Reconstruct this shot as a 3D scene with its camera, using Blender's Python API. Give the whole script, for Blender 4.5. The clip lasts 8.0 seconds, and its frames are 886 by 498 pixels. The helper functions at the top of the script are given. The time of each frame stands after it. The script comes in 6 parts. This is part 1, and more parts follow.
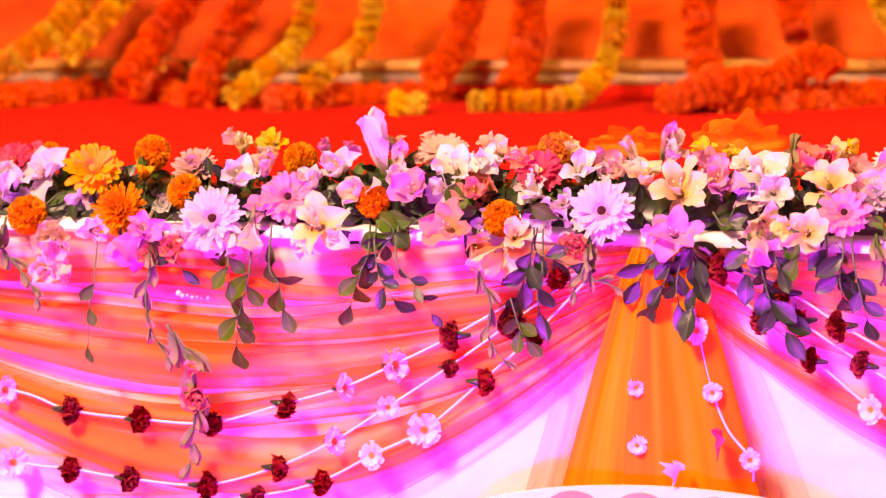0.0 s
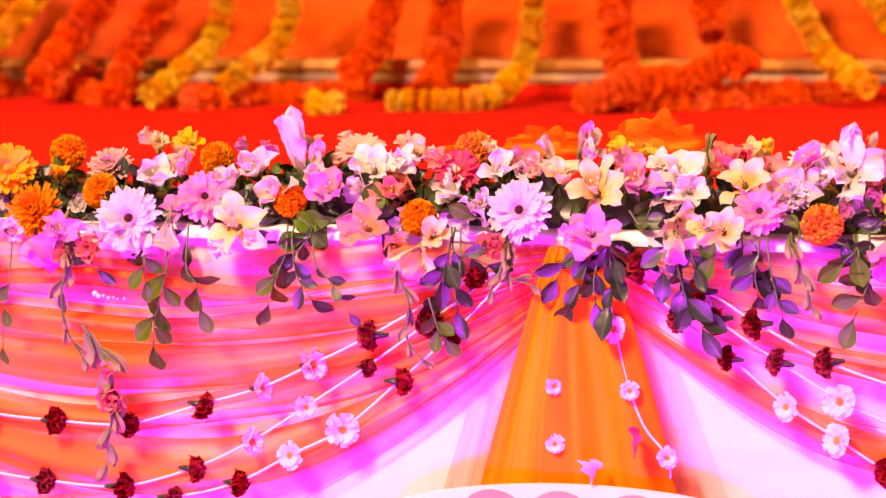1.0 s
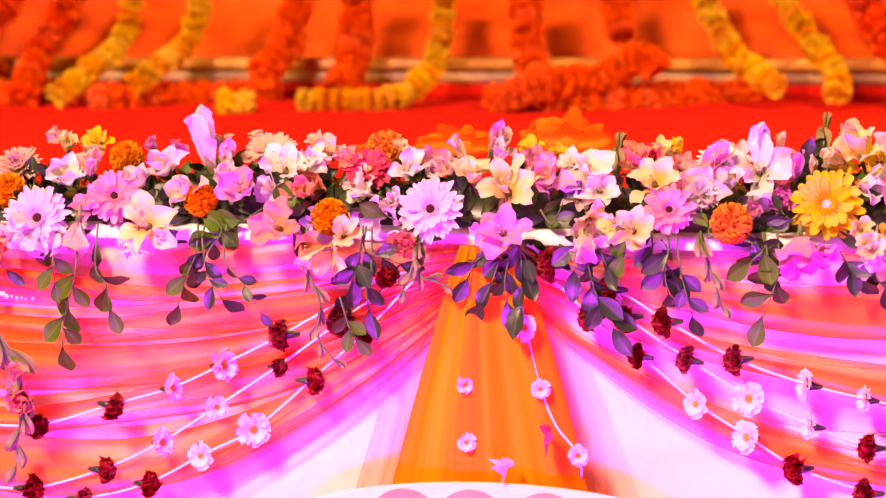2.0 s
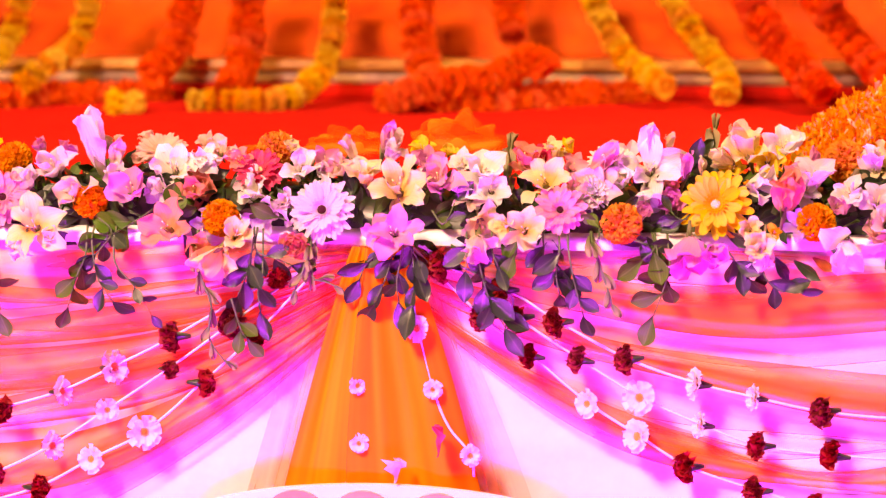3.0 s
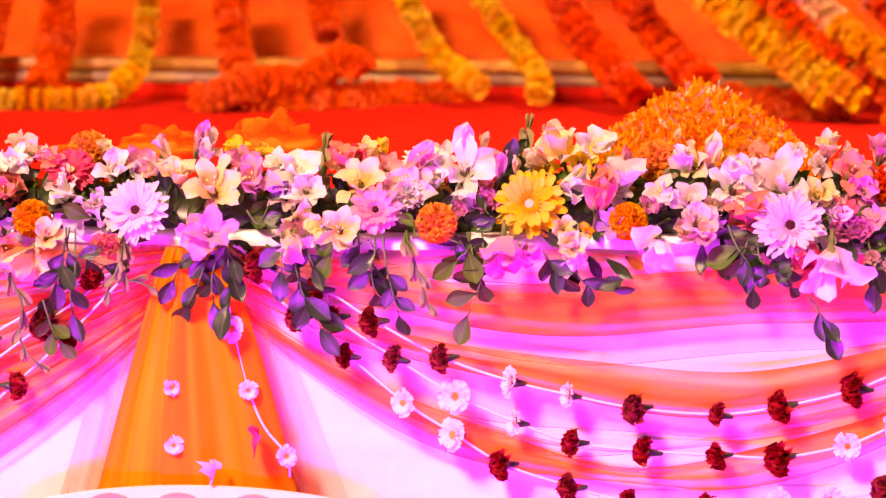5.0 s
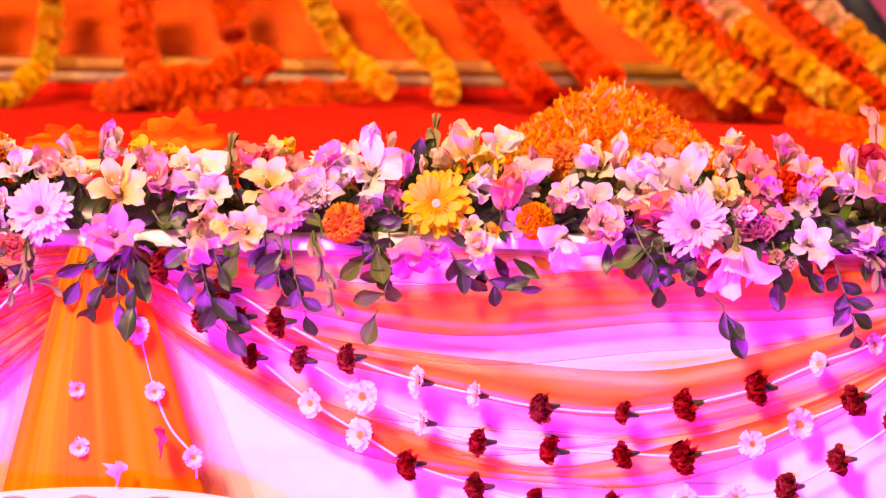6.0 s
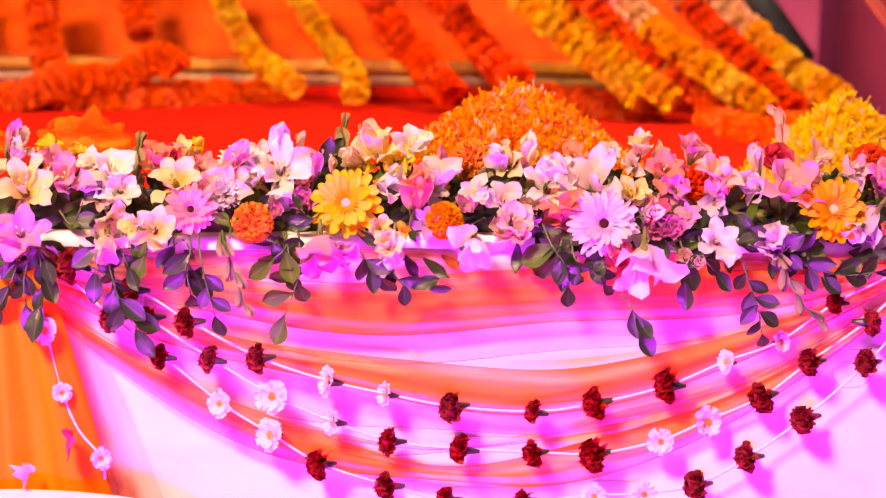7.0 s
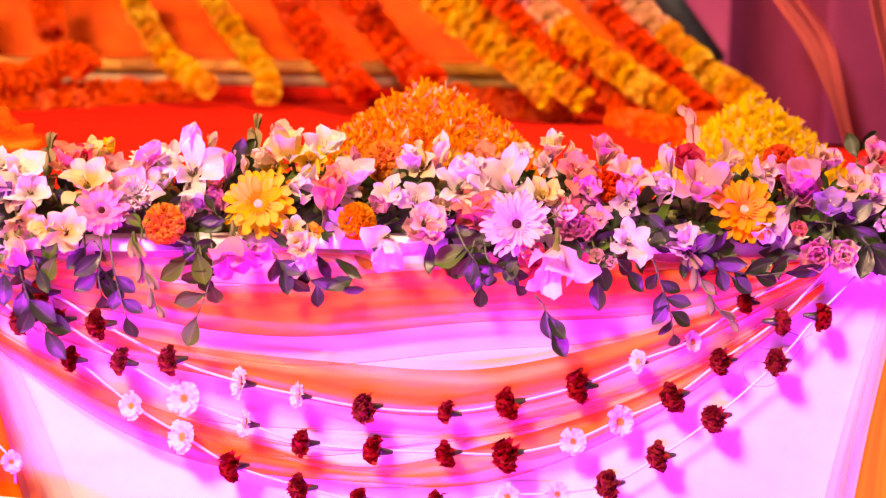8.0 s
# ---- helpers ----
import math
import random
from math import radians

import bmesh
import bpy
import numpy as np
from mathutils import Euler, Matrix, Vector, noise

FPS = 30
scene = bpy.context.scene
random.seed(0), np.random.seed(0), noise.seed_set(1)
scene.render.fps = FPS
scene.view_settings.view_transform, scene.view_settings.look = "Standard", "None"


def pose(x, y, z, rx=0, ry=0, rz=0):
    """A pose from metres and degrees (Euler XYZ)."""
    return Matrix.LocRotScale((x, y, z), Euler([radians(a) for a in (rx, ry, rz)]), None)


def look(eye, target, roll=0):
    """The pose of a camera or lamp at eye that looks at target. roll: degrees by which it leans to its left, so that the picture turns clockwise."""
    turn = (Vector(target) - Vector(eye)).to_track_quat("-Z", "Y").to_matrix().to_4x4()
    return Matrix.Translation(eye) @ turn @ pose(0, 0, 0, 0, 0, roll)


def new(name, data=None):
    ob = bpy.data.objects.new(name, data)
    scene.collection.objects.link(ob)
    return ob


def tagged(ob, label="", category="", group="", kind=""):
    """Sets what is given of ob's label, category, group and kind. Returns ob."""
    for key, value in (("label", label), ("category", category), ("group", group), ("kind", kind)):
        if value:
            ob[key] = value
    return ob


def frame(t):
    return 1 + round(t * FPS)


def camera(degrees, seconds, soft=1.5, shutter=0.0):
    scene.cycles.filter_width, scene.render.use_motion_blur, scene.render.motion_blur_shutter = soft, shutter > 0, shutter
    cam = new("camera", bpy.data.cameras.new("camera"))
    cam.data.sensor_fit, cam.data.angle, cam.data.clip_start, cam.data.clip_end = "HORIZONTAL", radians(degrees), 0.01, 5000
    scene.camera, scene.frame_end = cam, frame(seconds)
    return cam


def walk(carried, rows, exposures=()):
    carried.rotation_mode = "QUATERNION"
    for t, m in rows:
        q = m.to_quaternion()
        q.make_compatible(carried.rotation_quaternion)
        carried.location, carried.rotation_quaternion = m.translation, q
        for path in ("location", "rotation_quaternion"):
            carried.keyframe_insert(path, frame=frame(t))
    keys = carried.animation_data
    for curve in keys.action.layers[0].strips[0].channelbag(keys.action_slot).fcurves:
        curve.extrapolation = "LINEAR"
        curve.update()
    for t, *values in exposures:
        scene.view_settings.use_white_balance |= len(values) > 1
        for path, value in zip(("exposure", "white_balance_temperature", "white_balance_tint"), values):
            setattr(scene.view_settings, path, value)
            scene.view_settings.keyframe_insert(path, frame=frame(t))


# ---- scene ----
cam = camera(24.1, 8.0, 1.25)
EYE_Z = 1.373
ROWS = [
    (0.0, 80.968, 0.994, 14.444),
    (0.5, 80.942, 0.911, 13.348),
    (1.0, 80.917, 0.768, 12.182),
    (1.5, 80.882, 0.655, 11.051),
    (2.8, 80.864, 0.265, 7.359),
    (3.0, 80.866, 0.207, 6.766),
    (3.5, 80.871, 0.055, 5.546),
    (4.0, 80.866, -0.077, 4.298),
    (4.5, 80.854, -0.236, 3.039),
    (4.7, 80.858, -0.303, 2.514),
    (5.8, 80.876, -0.606, -0.384),
    (6.0, 80.885, -0.680, -0.846),
    (6.5, 80.901, -0.783, -1.983),
    (7.0, 80.903, -0.943, -3.333),
    (7.5, 80.934, -1.088, -4.577),
    (8.0, 80.968, -1.219, -5.725),
]
walk(cam, [(t, pose(0, 0, EYE_Z, rx, ry, rz)) for t, rx, ry, rz in ROWS])
cam.data.dof.use_dof = True
cam.data.dof.focus_distance = 3.08
cam.data.dof.aperture_fstop = 3.3
scene.view_settings.exposure = 0.0

STAGE = 0.9      # height of the stage floor
FRONT = 3.01     # distance of the stage's front edge

# ---- light ----
world = bpy.data.worlds.new("hall")
scene.world = world
world.use_nodes = True
world.node_tree.nodes["Background"].inputs[0].default_value = (1.0, 0.18, 0.55, 1)
world.node_tree.nodes["Background"].inputs[1].default_value = 0.05


def stage_lamp(name, eye, target, watts, colour, size, depth=0.0):
    data = bpy.data.lights.new(name, "AREA")
    data.shape, data.size = ("RECTANGLE" if depth else "DISK"), size
    if depth:
        data.size_y = depth
    data.energy, data.color = watts, colour
    ob = new(name, data)
    ob.matrix_world = look(eye, target)
    return ob


stage_lamp("floor_lamp_violet", (-0.3, 1.35, 0.10), (-0.3, 3.0, 0.80), 170, (0.66, 0.015, 1.0), 2.6, 0.15)
stage_lamp("stage_lamp_warm", (-2.5, -1.2, 5.2), (-0.3, 3.0, 0.85), 1200, (1.0, 0.57, 0.38), 1.3)
stage_lamp("shrine_lamp_amber", (-2.5, 3.5, 2.1), (-2.2, 5.3, 0.95), 55, (1.0, 0.52, 0.10), 1.1)
stage_lamp("shrine_lamp_yellow", (0.62, 3.7, 2.3), (0.52, 5.3, 1.08), 84, (1.0, 0.58, 0.13), 0.4)
stage_lamp("curtain_lamp_violet", (2.3, 5.0, 2.6), (2.0, 6.1, 1.2), 3, (0.75, 0.25, 1.0), 0.3)


# ---- materials ----
def material(name):
    m = bpy.data.materials.new(name)
    m.use_nodes = True
    return m, m.node_tree.nodes, m.node_tree.links, m.node_tree.nodes["Principled BSDF"]


def ramp(nodes, stops):
    r = nodes.new("ShaderNodeValToRGB")
    e = r.color_ramp.elements
    while len(e) < len(stops):
        e.new(0.5)
    for k, (p, c) in zip(e, stops):
        k.position, k.color = p, (*c, 1)
    return r


def petal_material(name, base, tip, streak=0.22, thin=0.48, rough=0.5, gloss=0.2, rib=0.0):
    """Thin petal: colour runs from its base to its tip, with fine veins along it."""
    m, n, l, b = material(name)
    uv = n.new("ShaderNodeUVMap")
    sep = n.new("ShaderNodeSeparateXYZ")
    l.new(uv.outputs[0], sep.inputs[0])
    r = ramp(n, [(0.0, base), (0.35, [0.5 * (a + c) for a, c in zip(base, tip)]), (0.75, tip)])
    l.new(sep.outputs[1], r.inputs[0])
    mp = n.new("ShaderNodeMapping")
    mp.inputs["Scale"].default_value = (26, 2.0, 1)
    l.new(uv.outputs[0], mp.inputs[0])
    noi = n.new("ShaderNodeTexNoise")
    noi.inputs["Scale"].default_value = 1.0
    noi.inputs["Detail"].default_value = 3
    l.new(mp.outputs[0], noi.inputs["Vector"])
    info = n.new("ShaderNodeObjectInfo")
    hsv = n.new("ShaderNodeHueSaturation")
    mr = n.new("ShaderNodeMapRange")
    mr.inputs[3].default_value, mr.inputs[4].default_value = 0.95, 1.08
    l.new(info.outputs["Random"], mr.inputs[0])
    mix = n.new("ShaderNodeMixRGB")
    mix.blend_type = "MULTIPLY"
    mix.inputs[0].default_value = streak
    rr = ramp(n, [(0.3, (0.35, 0.35, 0.4)), (0.65, (1, 1, 1))])
    l.new(noi.outputs[0], rr.inputs[0])
    l.new(r.outputs[0], mix.inputs[1])
    l.new(rr.outputs[0], mix.inputs[2])
    if rib:
        off = n.new("ShaderNodeMath")
        off.operation = "SUBTRACT"
        off.inputs[1].default_value = 0.5
        l.new(sep.outputs[0], off.inputs[0])
        size = n.new("ShaderNodeMath")
        size.operation = "ABSOLUTE"
        l.new(off.outputs[0], size.inputs[0])
        near = n.new("ShaderNodeMapRange")
        near.inputs[1].default_value, near.inputs[2].default_value = 0.02, 0.06
        near.inputs[3].default_value, near.inputs[4].default_value = rib, 0.0
        l.new(size.outputs[0], near.inputs[0])
        vein = n.new("ShaderNodeMixRGB")
        vein.inputs[2].default_value = (0.16, 0.24, 0.06, 1)
        l.new(near.outputs[0], vein.inputs[0])
        l.new(mix.outputs[0], vein.inputs[1])
        l.new(vein.outputs[0], hsv.inputs["Color"])
    else:
        l.new(mix.outputs[0], hsv.inputs["Color"])
    l.new(mr.outputs[0], hsv.inputs["Saturation"])
    l.new(hsv.outputs[0], b.inputs["Base Color"])
    b.inputs["Roughness"].default_value = rough
    b.inputs["Specular IOR Level"].default_value = gloss
    bump = n.new("ShaderNodeBump")
    bump.inputs["Strength"].default_value = 0.5
    bump.inputs["Distance"].default_value = 0.0015
    l.new(noi.outputs[0], bump.inputs["Height"])
    l.new(bump.outputs[0], b.inputs["Normal"])
    tr = n.new("ShaderNodeBsdfTranslucent")
    l.new(hsv.outputs[0], tr.inputs[0])
    ms = n.new("ShaderNodeMixShader")
    ms.inputs[0].default_value = thin
    l.new(b.outputs[0], ms.inputs[1])
    l.new(tr.outputs[0], ms.inputs[2])
    l.new(ms.outputs[0], n["Material Output"].inputs[0])
    return m


def rough_material(name, dark, light, scale, rough=0.7, bump=0.3, island=False):
    """Opaque surface with grain at two scales."""
    m, n, l, b = material(name)
    tc = n.new("ShaderNodeTexCoord")
    a = n.new("ShaderNodeTexNoise")
    a.inputs["Scale"].default_value, a.inputs["Detail"].default_value = scale, 6
    c = n.new("ShaderNodeTexNoise")
    c.inputs["Scale"].default_value, c.inputs["Detail"].default_value = scale * 0.12, 3
    l.new(tc.outputs["Object"], a.inputs["Vector"])
    l.new(tc.outputs["Object"], c.inputs["Vector"])
    add = n.new("ShaderNodeMath")
    add.operation = "ADD"
    l.new(a.outputs[0], add.inputs[0])
    l.new(c.outputs[0], add.inputs[1])
    half = n.new("ShaderNodeMath")
    half.operation = "MULTIPLY"
    half.inputs[1].default_value = 0.5
    l.new(add.outputs[0], half.inputs[0])
    r = ramp(n, [(0.32, dark), (0.66, light)])
    if island:
        geo = n.new("ShaderNodeNewGeometry")
        sw = n.new("ShaderNodeMath")
        sw.operation = "ADD"
        sw.inputs[1].default_value = -0.5
        l.new(geo.outputs["Random Per Island"], sw.inputs[0])
        sc = n.new("ShaderNodeMath")
        sc.operation = "MULTIPLY_ADD"
        sc.inputs[1].default_value = 0.45
        l.new(sw.outputs[0], sc.inputs[0])
        l.new(half.outputs[0], sc.inputs[2])
        l.new(sc.outputs[0], r.inputs[0])
    else:
        l.new(half.outputs[0], r.inputs[0])
    l.new(r.outputs[0], b.inputs["Base Color"])
    b.inputs["Roughness"].default_value = rough
    b.inputs["Specular IOR Level"].default_value = 0.08 if rough > 0.6 else 0.4
    bu = n.new("ShaderNodeBump")
    bu.inputs["Strength"].default_value = bump
    bu.inputs["Distance"].default_value = 0.002
    l.new(a.outputs[0], bu.inputs["Height"])
    l.new(bu.outputs[0], b.inputs["Normal"])
    return m


def sheer_material(name, colour, second, cover, spread, bands, seed=0.0, along=1.2, clear_share=0.8):
    """Organza: threads that let part of the light through, denser where the folds lie over one another."""
    m, n, l, b = material(name)
    uv = n.new("ShaderNodeUVMap")
    mp = n.new("ShaderNodeMapping")
    mp.inputs["Scale"].default_value = (along, bands, 1)
    mp.inputs["Location"].default_value = (seed, seed * 3.1, seed)
    l.new(uv.outputs[0], mp.inputs[0])
    noi = n.new("ShaderNodeTexNoise")
    noi.inputs["Scale"].default_value, noi.inputs["Detail"].default_value = 1.0, 3
    noi.inputs["Roughness"].default_value = 0.5
    l.new(mp.outputs[0], noi.inputs["Vector"])
    mr = n.new("ShaderNodeMapRange")
    mr.inputs[1].default_value, mr.inputs[2].default_value = 0.40, 0.60
    mr.inputs[3].default_value, mr.inputs[4].default_value = cover - spread, cover + spread
    l.new(noi.outputs[0], mr.inputs[0])
    r = ramp(n, [(0.35, colour), (0.65, second)])
    mp2 = n.new("ShaderNodeMapping")
    mp2.inputs["Scale"].default_value = (along * 0.6, bands * 0.45, 1)
    mp2.inputs["Location"].default_value = (seed + 7, seed, 0)
    l.new(uv.outputs[0], mp2.inputs[0])
    n2 = n.new("ShaderNodeTexNoise")
    n2.inputs["Scale"].default_value = 1.0
    l.new(mp2.outputs[0], n2.inputs["Vector"])
    l.new(n2.outputs[0], r.inputs[0])
    l.new(r.outputs[0], b.inputs["Base Color"])
    b.inputs["Roughness"].default_value = 0.6
    b.inputs["Specular IOR Level"].default_value = 0.12
    tl = n.new("ShaderNodeBsdfTranslucent")
    l.new(r.outputs[0], tl.inputs[0])
    ms = n.new("ShaderNodeMixShader")
    ms.inputs[0].default_value = 0.4
    l.new(b.outputs[0], ms.inputs[1])
    l.new(tl.outputs[0], ms.inputs[2])
    tp = n.new("ShaderNodeBsdfTransparent")
    l.new(r.outputs[0], tp.inputs[0])
    clear = n.new("ShaderNodeMixRGB")
    clear.inputs[0].default_value = clear_share
    clear.inputs[2].default_value = (1, 1, 1, 1)
    l.new(r.outputs[0], clear.inputs[1])
    l.new(clear.outputs[0], tp.inputs[0])
    out = n.new("ShaderNodeMixShader")
    l.new(mr.outputs[0], out.inputs[0])
    l.new(tp.outputs[0], out.inputs[1])
    l.new(ms.outputs[0], out.inputs[2])
    l.new(out.outputs[0], n["Material Output"].inputs[0])
    return m


PETALS = {
    "white": petal_material("petal_white", (0.84, 0.84, 0.60), (0.92, 0.91, 0.88)),
    "lilac": petal_material("petal_lilac", (0.86, 0.70, 0.74), (0.88, 0.74, 0.85)),
    "pink": petal_material("petal_pink", (0.86, 0.62, 0.55), (0.84, 0.40, 0.56)),
    "blush": petal_material("petal_blush", (0.86, 0.76, 0.48), (0.88, 0.64, 0.58)),
    "magenta": petal_material("petal_magenta", (0.82, 0.55, 0.62), (0.80, 0.30, 0.62)),
    "salmon": petal_material("petal_salmon", (0.85, 0.55, 0.30), (0.85, 0.34, 0.26)),
    "cream": petal_material("petal_cream", (0.86, 0.66, 0.12), (0.90, 0.82, 0.48)),
    "yellow": petal_material("petal_yellow", (0.84, 0.56, 0.02), (0.90, 0.72, 0.06)),
    "gold": petal_material("petal_gold", (0.82, 0.42, 0.012), (0.90, 0.53, 0.02)),
    "orange": petal_material("petal_orange", (0.86, 0.31, 0.006), (0.93, 0.42, 0.008)),
    "deep": petal_material("petal_deep_orange", (0.70, 0.06, 0.004), (0.88, 0.115, 0.005)),
    "flame": petal_material("petal_flame", (0.80, 0.11, 0.004), (0.90, 0.17, 0.005)),
    "crimson": petal_material("petal_crimson", (0.70, 0.10, 0.14), (0.80, 0.10, 0.24)),
    "dark_red": petal_material("petal_dark_red", (0.08, 0.003, 0.004), (0.22, 0.008, 0.010), thin=0.1),
    "violet": petal_material("petal_violet", (0.65, 0.50, 0.75), (0.50, 0.30, 0.75)),
}
LEAF = petal_material("leaf_green", (0.05, 0.12, 0.008), (0.085, 0.17, 0.012), 0.55, 0.12, 0.42, 0.25, 0.35)
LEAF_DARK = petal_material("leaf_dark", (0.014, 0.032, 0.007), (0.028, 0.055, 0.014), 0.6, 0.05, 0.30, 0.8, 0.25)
BUD_GREEN = petal_material("bud_green", (0.15, 0.20, 0.05), (0.30, 0.25, 0.13), 0.45, 0.15, 0.45)
STEM = rough_material("stem", (0.06, 0.10, 0.03), (0.12, 0.16, 0.06), 60, 0.5)
DISC_DARK = rough_material("flower_disc_dark", (0.03, 0.005, 0.01), (0.13, 0.03, 0.04), 400, 0.8)
DISC_PALE = rough_material("flower_disc_pale", (0.70, 0.50, 0.20), (0.90, 0.80, 0.50), 400, 0.8)
DISC_GOLD = rough_material("flower_disc_gold", (0.60, 0.25, 0.03), (0.85, 0.50, 0.08), 400, 0.8)
CLOTH_WHITE = rough_material("white_satin", (0.66, 0.65, 0.66), (0.76, 0.75, 0.76), 30, 0.4, 0.08)
CARPET = rough_material("red_carpet", (0.32, 0.005, 0.002), (0.47, 0.010, 0.003), 90, 0.95, 0.6)
CORD = rough_material("white_cord", (0.52, 0.52, 0.52), (0.66, 0.66, 0.64), 200, 0.6)
BACK_CLOTH = rough_material("orange_backdrop_cloth", (0.20, 0.010, 0.003), (0.54, 0.085, 0.004), 9, 0.7, 0.1)
PURPLE_CLOTH = rough_material("purple_cloth", (0.20, 0.03, 0.16), (0.30, 0.06, 0.22), 5, 0.7, 0.1)
GOLD = rough_material("gold_trim", (0.25, 0.10, 0.02), (0.55, 0.30, 0.08), 40, 0.35)
BASE_WHITE = rough_material("white_base", (0.22, 0.13, 0.09), (0.48, 0.34, 0.25), 25, 0.6)
BRASS, _n, _l, _b = material("polished_brass")
_b.inputs["Base Color"].default_value = (0.85, 0.58, 0.22, 1)
_b.inputs["Metallic"].default_value, _b.inputs["Roughness"].default_value = 1.0, 0.3
NAVY = rough_material("navy_dark", (0.008, 0.012, 0.035), (0.02, 0.035, 0.07), 50, 0.5)
SHEER_ORANGE = sheer_material("sheer_orange", (0.86, 0.17, 0.002), (0.94, 0.44, 0.004), 0.92, 0.08, 1.3, 0.0, 5.5, 0.06)


# ---- mesh helpers ----
def mesh_of(bm, name, mat, smooth=True):
    me = bpy.data.meshes.new(name)
    bm.to_mesh(me)
    bm.free()
    if mat:
        me.materials.append(mat)
    if smooth:
        for p in me.polygons:
            p.use_smooth = True
    return me


def part(name, data, mat, parent, label="", m=None):
    """One mesh object under a thing or a part. data: a bmesh or a mesh."""
    me = mesh_of(data, name, mat) if isinstance(data, bmesh.types.BMesh) else data
    ob = new(name, me)
    ob.parent = parent
    if m is not None:
        ob.matrix_basis = m
    return tagged(ob, label)


def thing(name, m, label, category, group="", kind=""):
    ob = new(name)
    ob.empty_display_size = 0.02
    ob.matrix_basis = m
    return tagged(ob, label, category, group, kind)


def solo(name, bm, mat, label, category, group="", kind="", m=None):
    ob = new(name, mesh_of(bm, name, mat))
    if m is not None:
        ob.matrix_basis = m
    return tagged(ob, label, category, group, kind)


def sheet(bm, fn, nu, nv):
    """A grid surface fn(u, v) with u and v from 0 to 1, with its own map."""
    uvl = bm.loops.layers.uv.verify()
    rows = [[bm.verts.new(fn(i / nu, j / nv)) for i in range(nu + 1)] for j in range(nv + 1)]
    for j in range(nv):
        for i in range(nu):
            f = bm.faces.new((rows[j][i], rows[j][i + 1], rows[j + 1][i + 1], rows[j + 1][i]))
            for lp, (a, c) in zip(f.loops, ((i, j), (i + 1, j), (i + 1, j + 1), (i, j + 1))):
                lp[uvl].uv = (a / nu, c / nv)
    return bm


def box(bm, x0, x1, y0, y1, z0, z1):
    v = [bm.verts.new((x, y, z)) for z in (z0, z1) for y in (y0, y1) for x in (x0, x1)]
    for q in ((0, 2, 3, 1), (4, 5, 7, 6), (0, 1, 5, 4), (2, 6, 7, 3), (0, 4, 6, 2), (1, 3, 7, 5)):
        bm.faces.new([v[i] for i in q])
    return bm


def add_petal(bm, m, length, width, curl=0.3, cup=0.25, point=0.6, ruffle=0.0, nu=4, nv=5, seed=0, waist=0.25):
    """A petal that starts at the origin of m, runs along its x and faces its z."""
    rnd = random.Random(seed)
    ph = rnd.uniform(0, 6.28)

    def fn(u, v):
        s = 2 * u - 1
        prof = (waist + (1 - waist) * math.sin(min(1, v * 1.15) * math.pi / 2)) * (1 - max(0, v - 0.55) ** 2 * 4.9 * point)
        x = length * (v * (1 - 0.12 * curl * v))
        y = 0.5 * width * s * max(prof, 0.02)
        z = length * curl * v * v - 0 + width * cup * s * s * (0.4 + v * 0.6)
        z += ruffle * width * v * (math.sin(s * 5 + ph + v * 3) * (0.3 + abs(s)) + 0.8 * s * s * math.sin(v * 11 + ph * 2 + (2 if s > 0 else 0)))
        x -= abs(s) ** 2.5 * length * 0.12 * point * v
        return m @ Vector((x, y, z))
    return sheet(bm, fn, nu, nv)


def tube(bm, pts, radius, sides=6, taper=None):
    """A round bar along the points."""
    uvl = bm.loops.layers.uv.verify()
    rings = []
    n = len(pts)
    for i, p in enumerate(pts):
        d = (Vector(pts[min(i + 1, n - 1)]) - Vector(pts[max(i - 1, 0)])).normalized()
        q = d.to_track_quat("Z", "Y").to_matrix()
        r = radius if taper is None else radius + (taper - radius) * i / (n - 1)
        rings.append([bm.verts.new(Vector(p) + q @ Vector((r * math.cos(a), r * math.sin(a), 0))) for a in [2 * math.pi * k / sides for k in range(sides)]])
    for i in range(n - 1):
        for k in range(sides):
            f = bm.faces.new((rings[i][k], rings[i][(k + 1) % sides], rings[i + 1][(k + 1) % sides], rings[i + 1][k]))
            for lp, (a, c) in zip(f.loops, ((k, i), (k + 1, i), (k + 1, i + 1), (k, i + 1))):
                lp[uvl].uv = (a / sides, c / (n - 1))
    bm.faces.new(rings[0][::-1])
    bm.faces.new(rings[-1])
    return bm


def spline(pts, step):
    """Evenly spaced points along a smooth curve through the given points."""
    p = [Vector(q) for q in pts]
    p = [p[0] * 2 - p[1]] + p + [p[-1] * 2 - p[-2]]
    out = []
    for i in range(1, len(p) - 2):
        a, b, c, d = p[i - 1:i + 3]
        for k in range(40):
            t = k / 40
            out.append(0.5 * ((2 * b) + (c - a) * t + (2 * a - 5 * b + 4 * c - d) * t * t + (3 * b - a - 3 * c + d) * t ** 3))
    out.append(p[-2])
    res, acc = [out[0]], 0.0
    for a, b in zip(out, out[1:]):
        acc += (b - a).length
        if acc >= step:
            res.append(b)
            acc = 0.0
    return res


MESHES = {}


def cached(key, build):
    if key not in MESHES:
        MESHES[key] = build()
    return MESHES[key]


def facing(x, y, z, pan=0.0, tilt=30.0, spin=0.0, s=1.0):
    """A pose whose z axis points out of the bank of flowers: pan to the side, tilt upwards."""
    return pose(x, y, z, 90 - tilt, 0, pan) @ pose(0, 0, 0, 0, 0, spin) @ Matrix.Diagonal((s, s, s, 1))


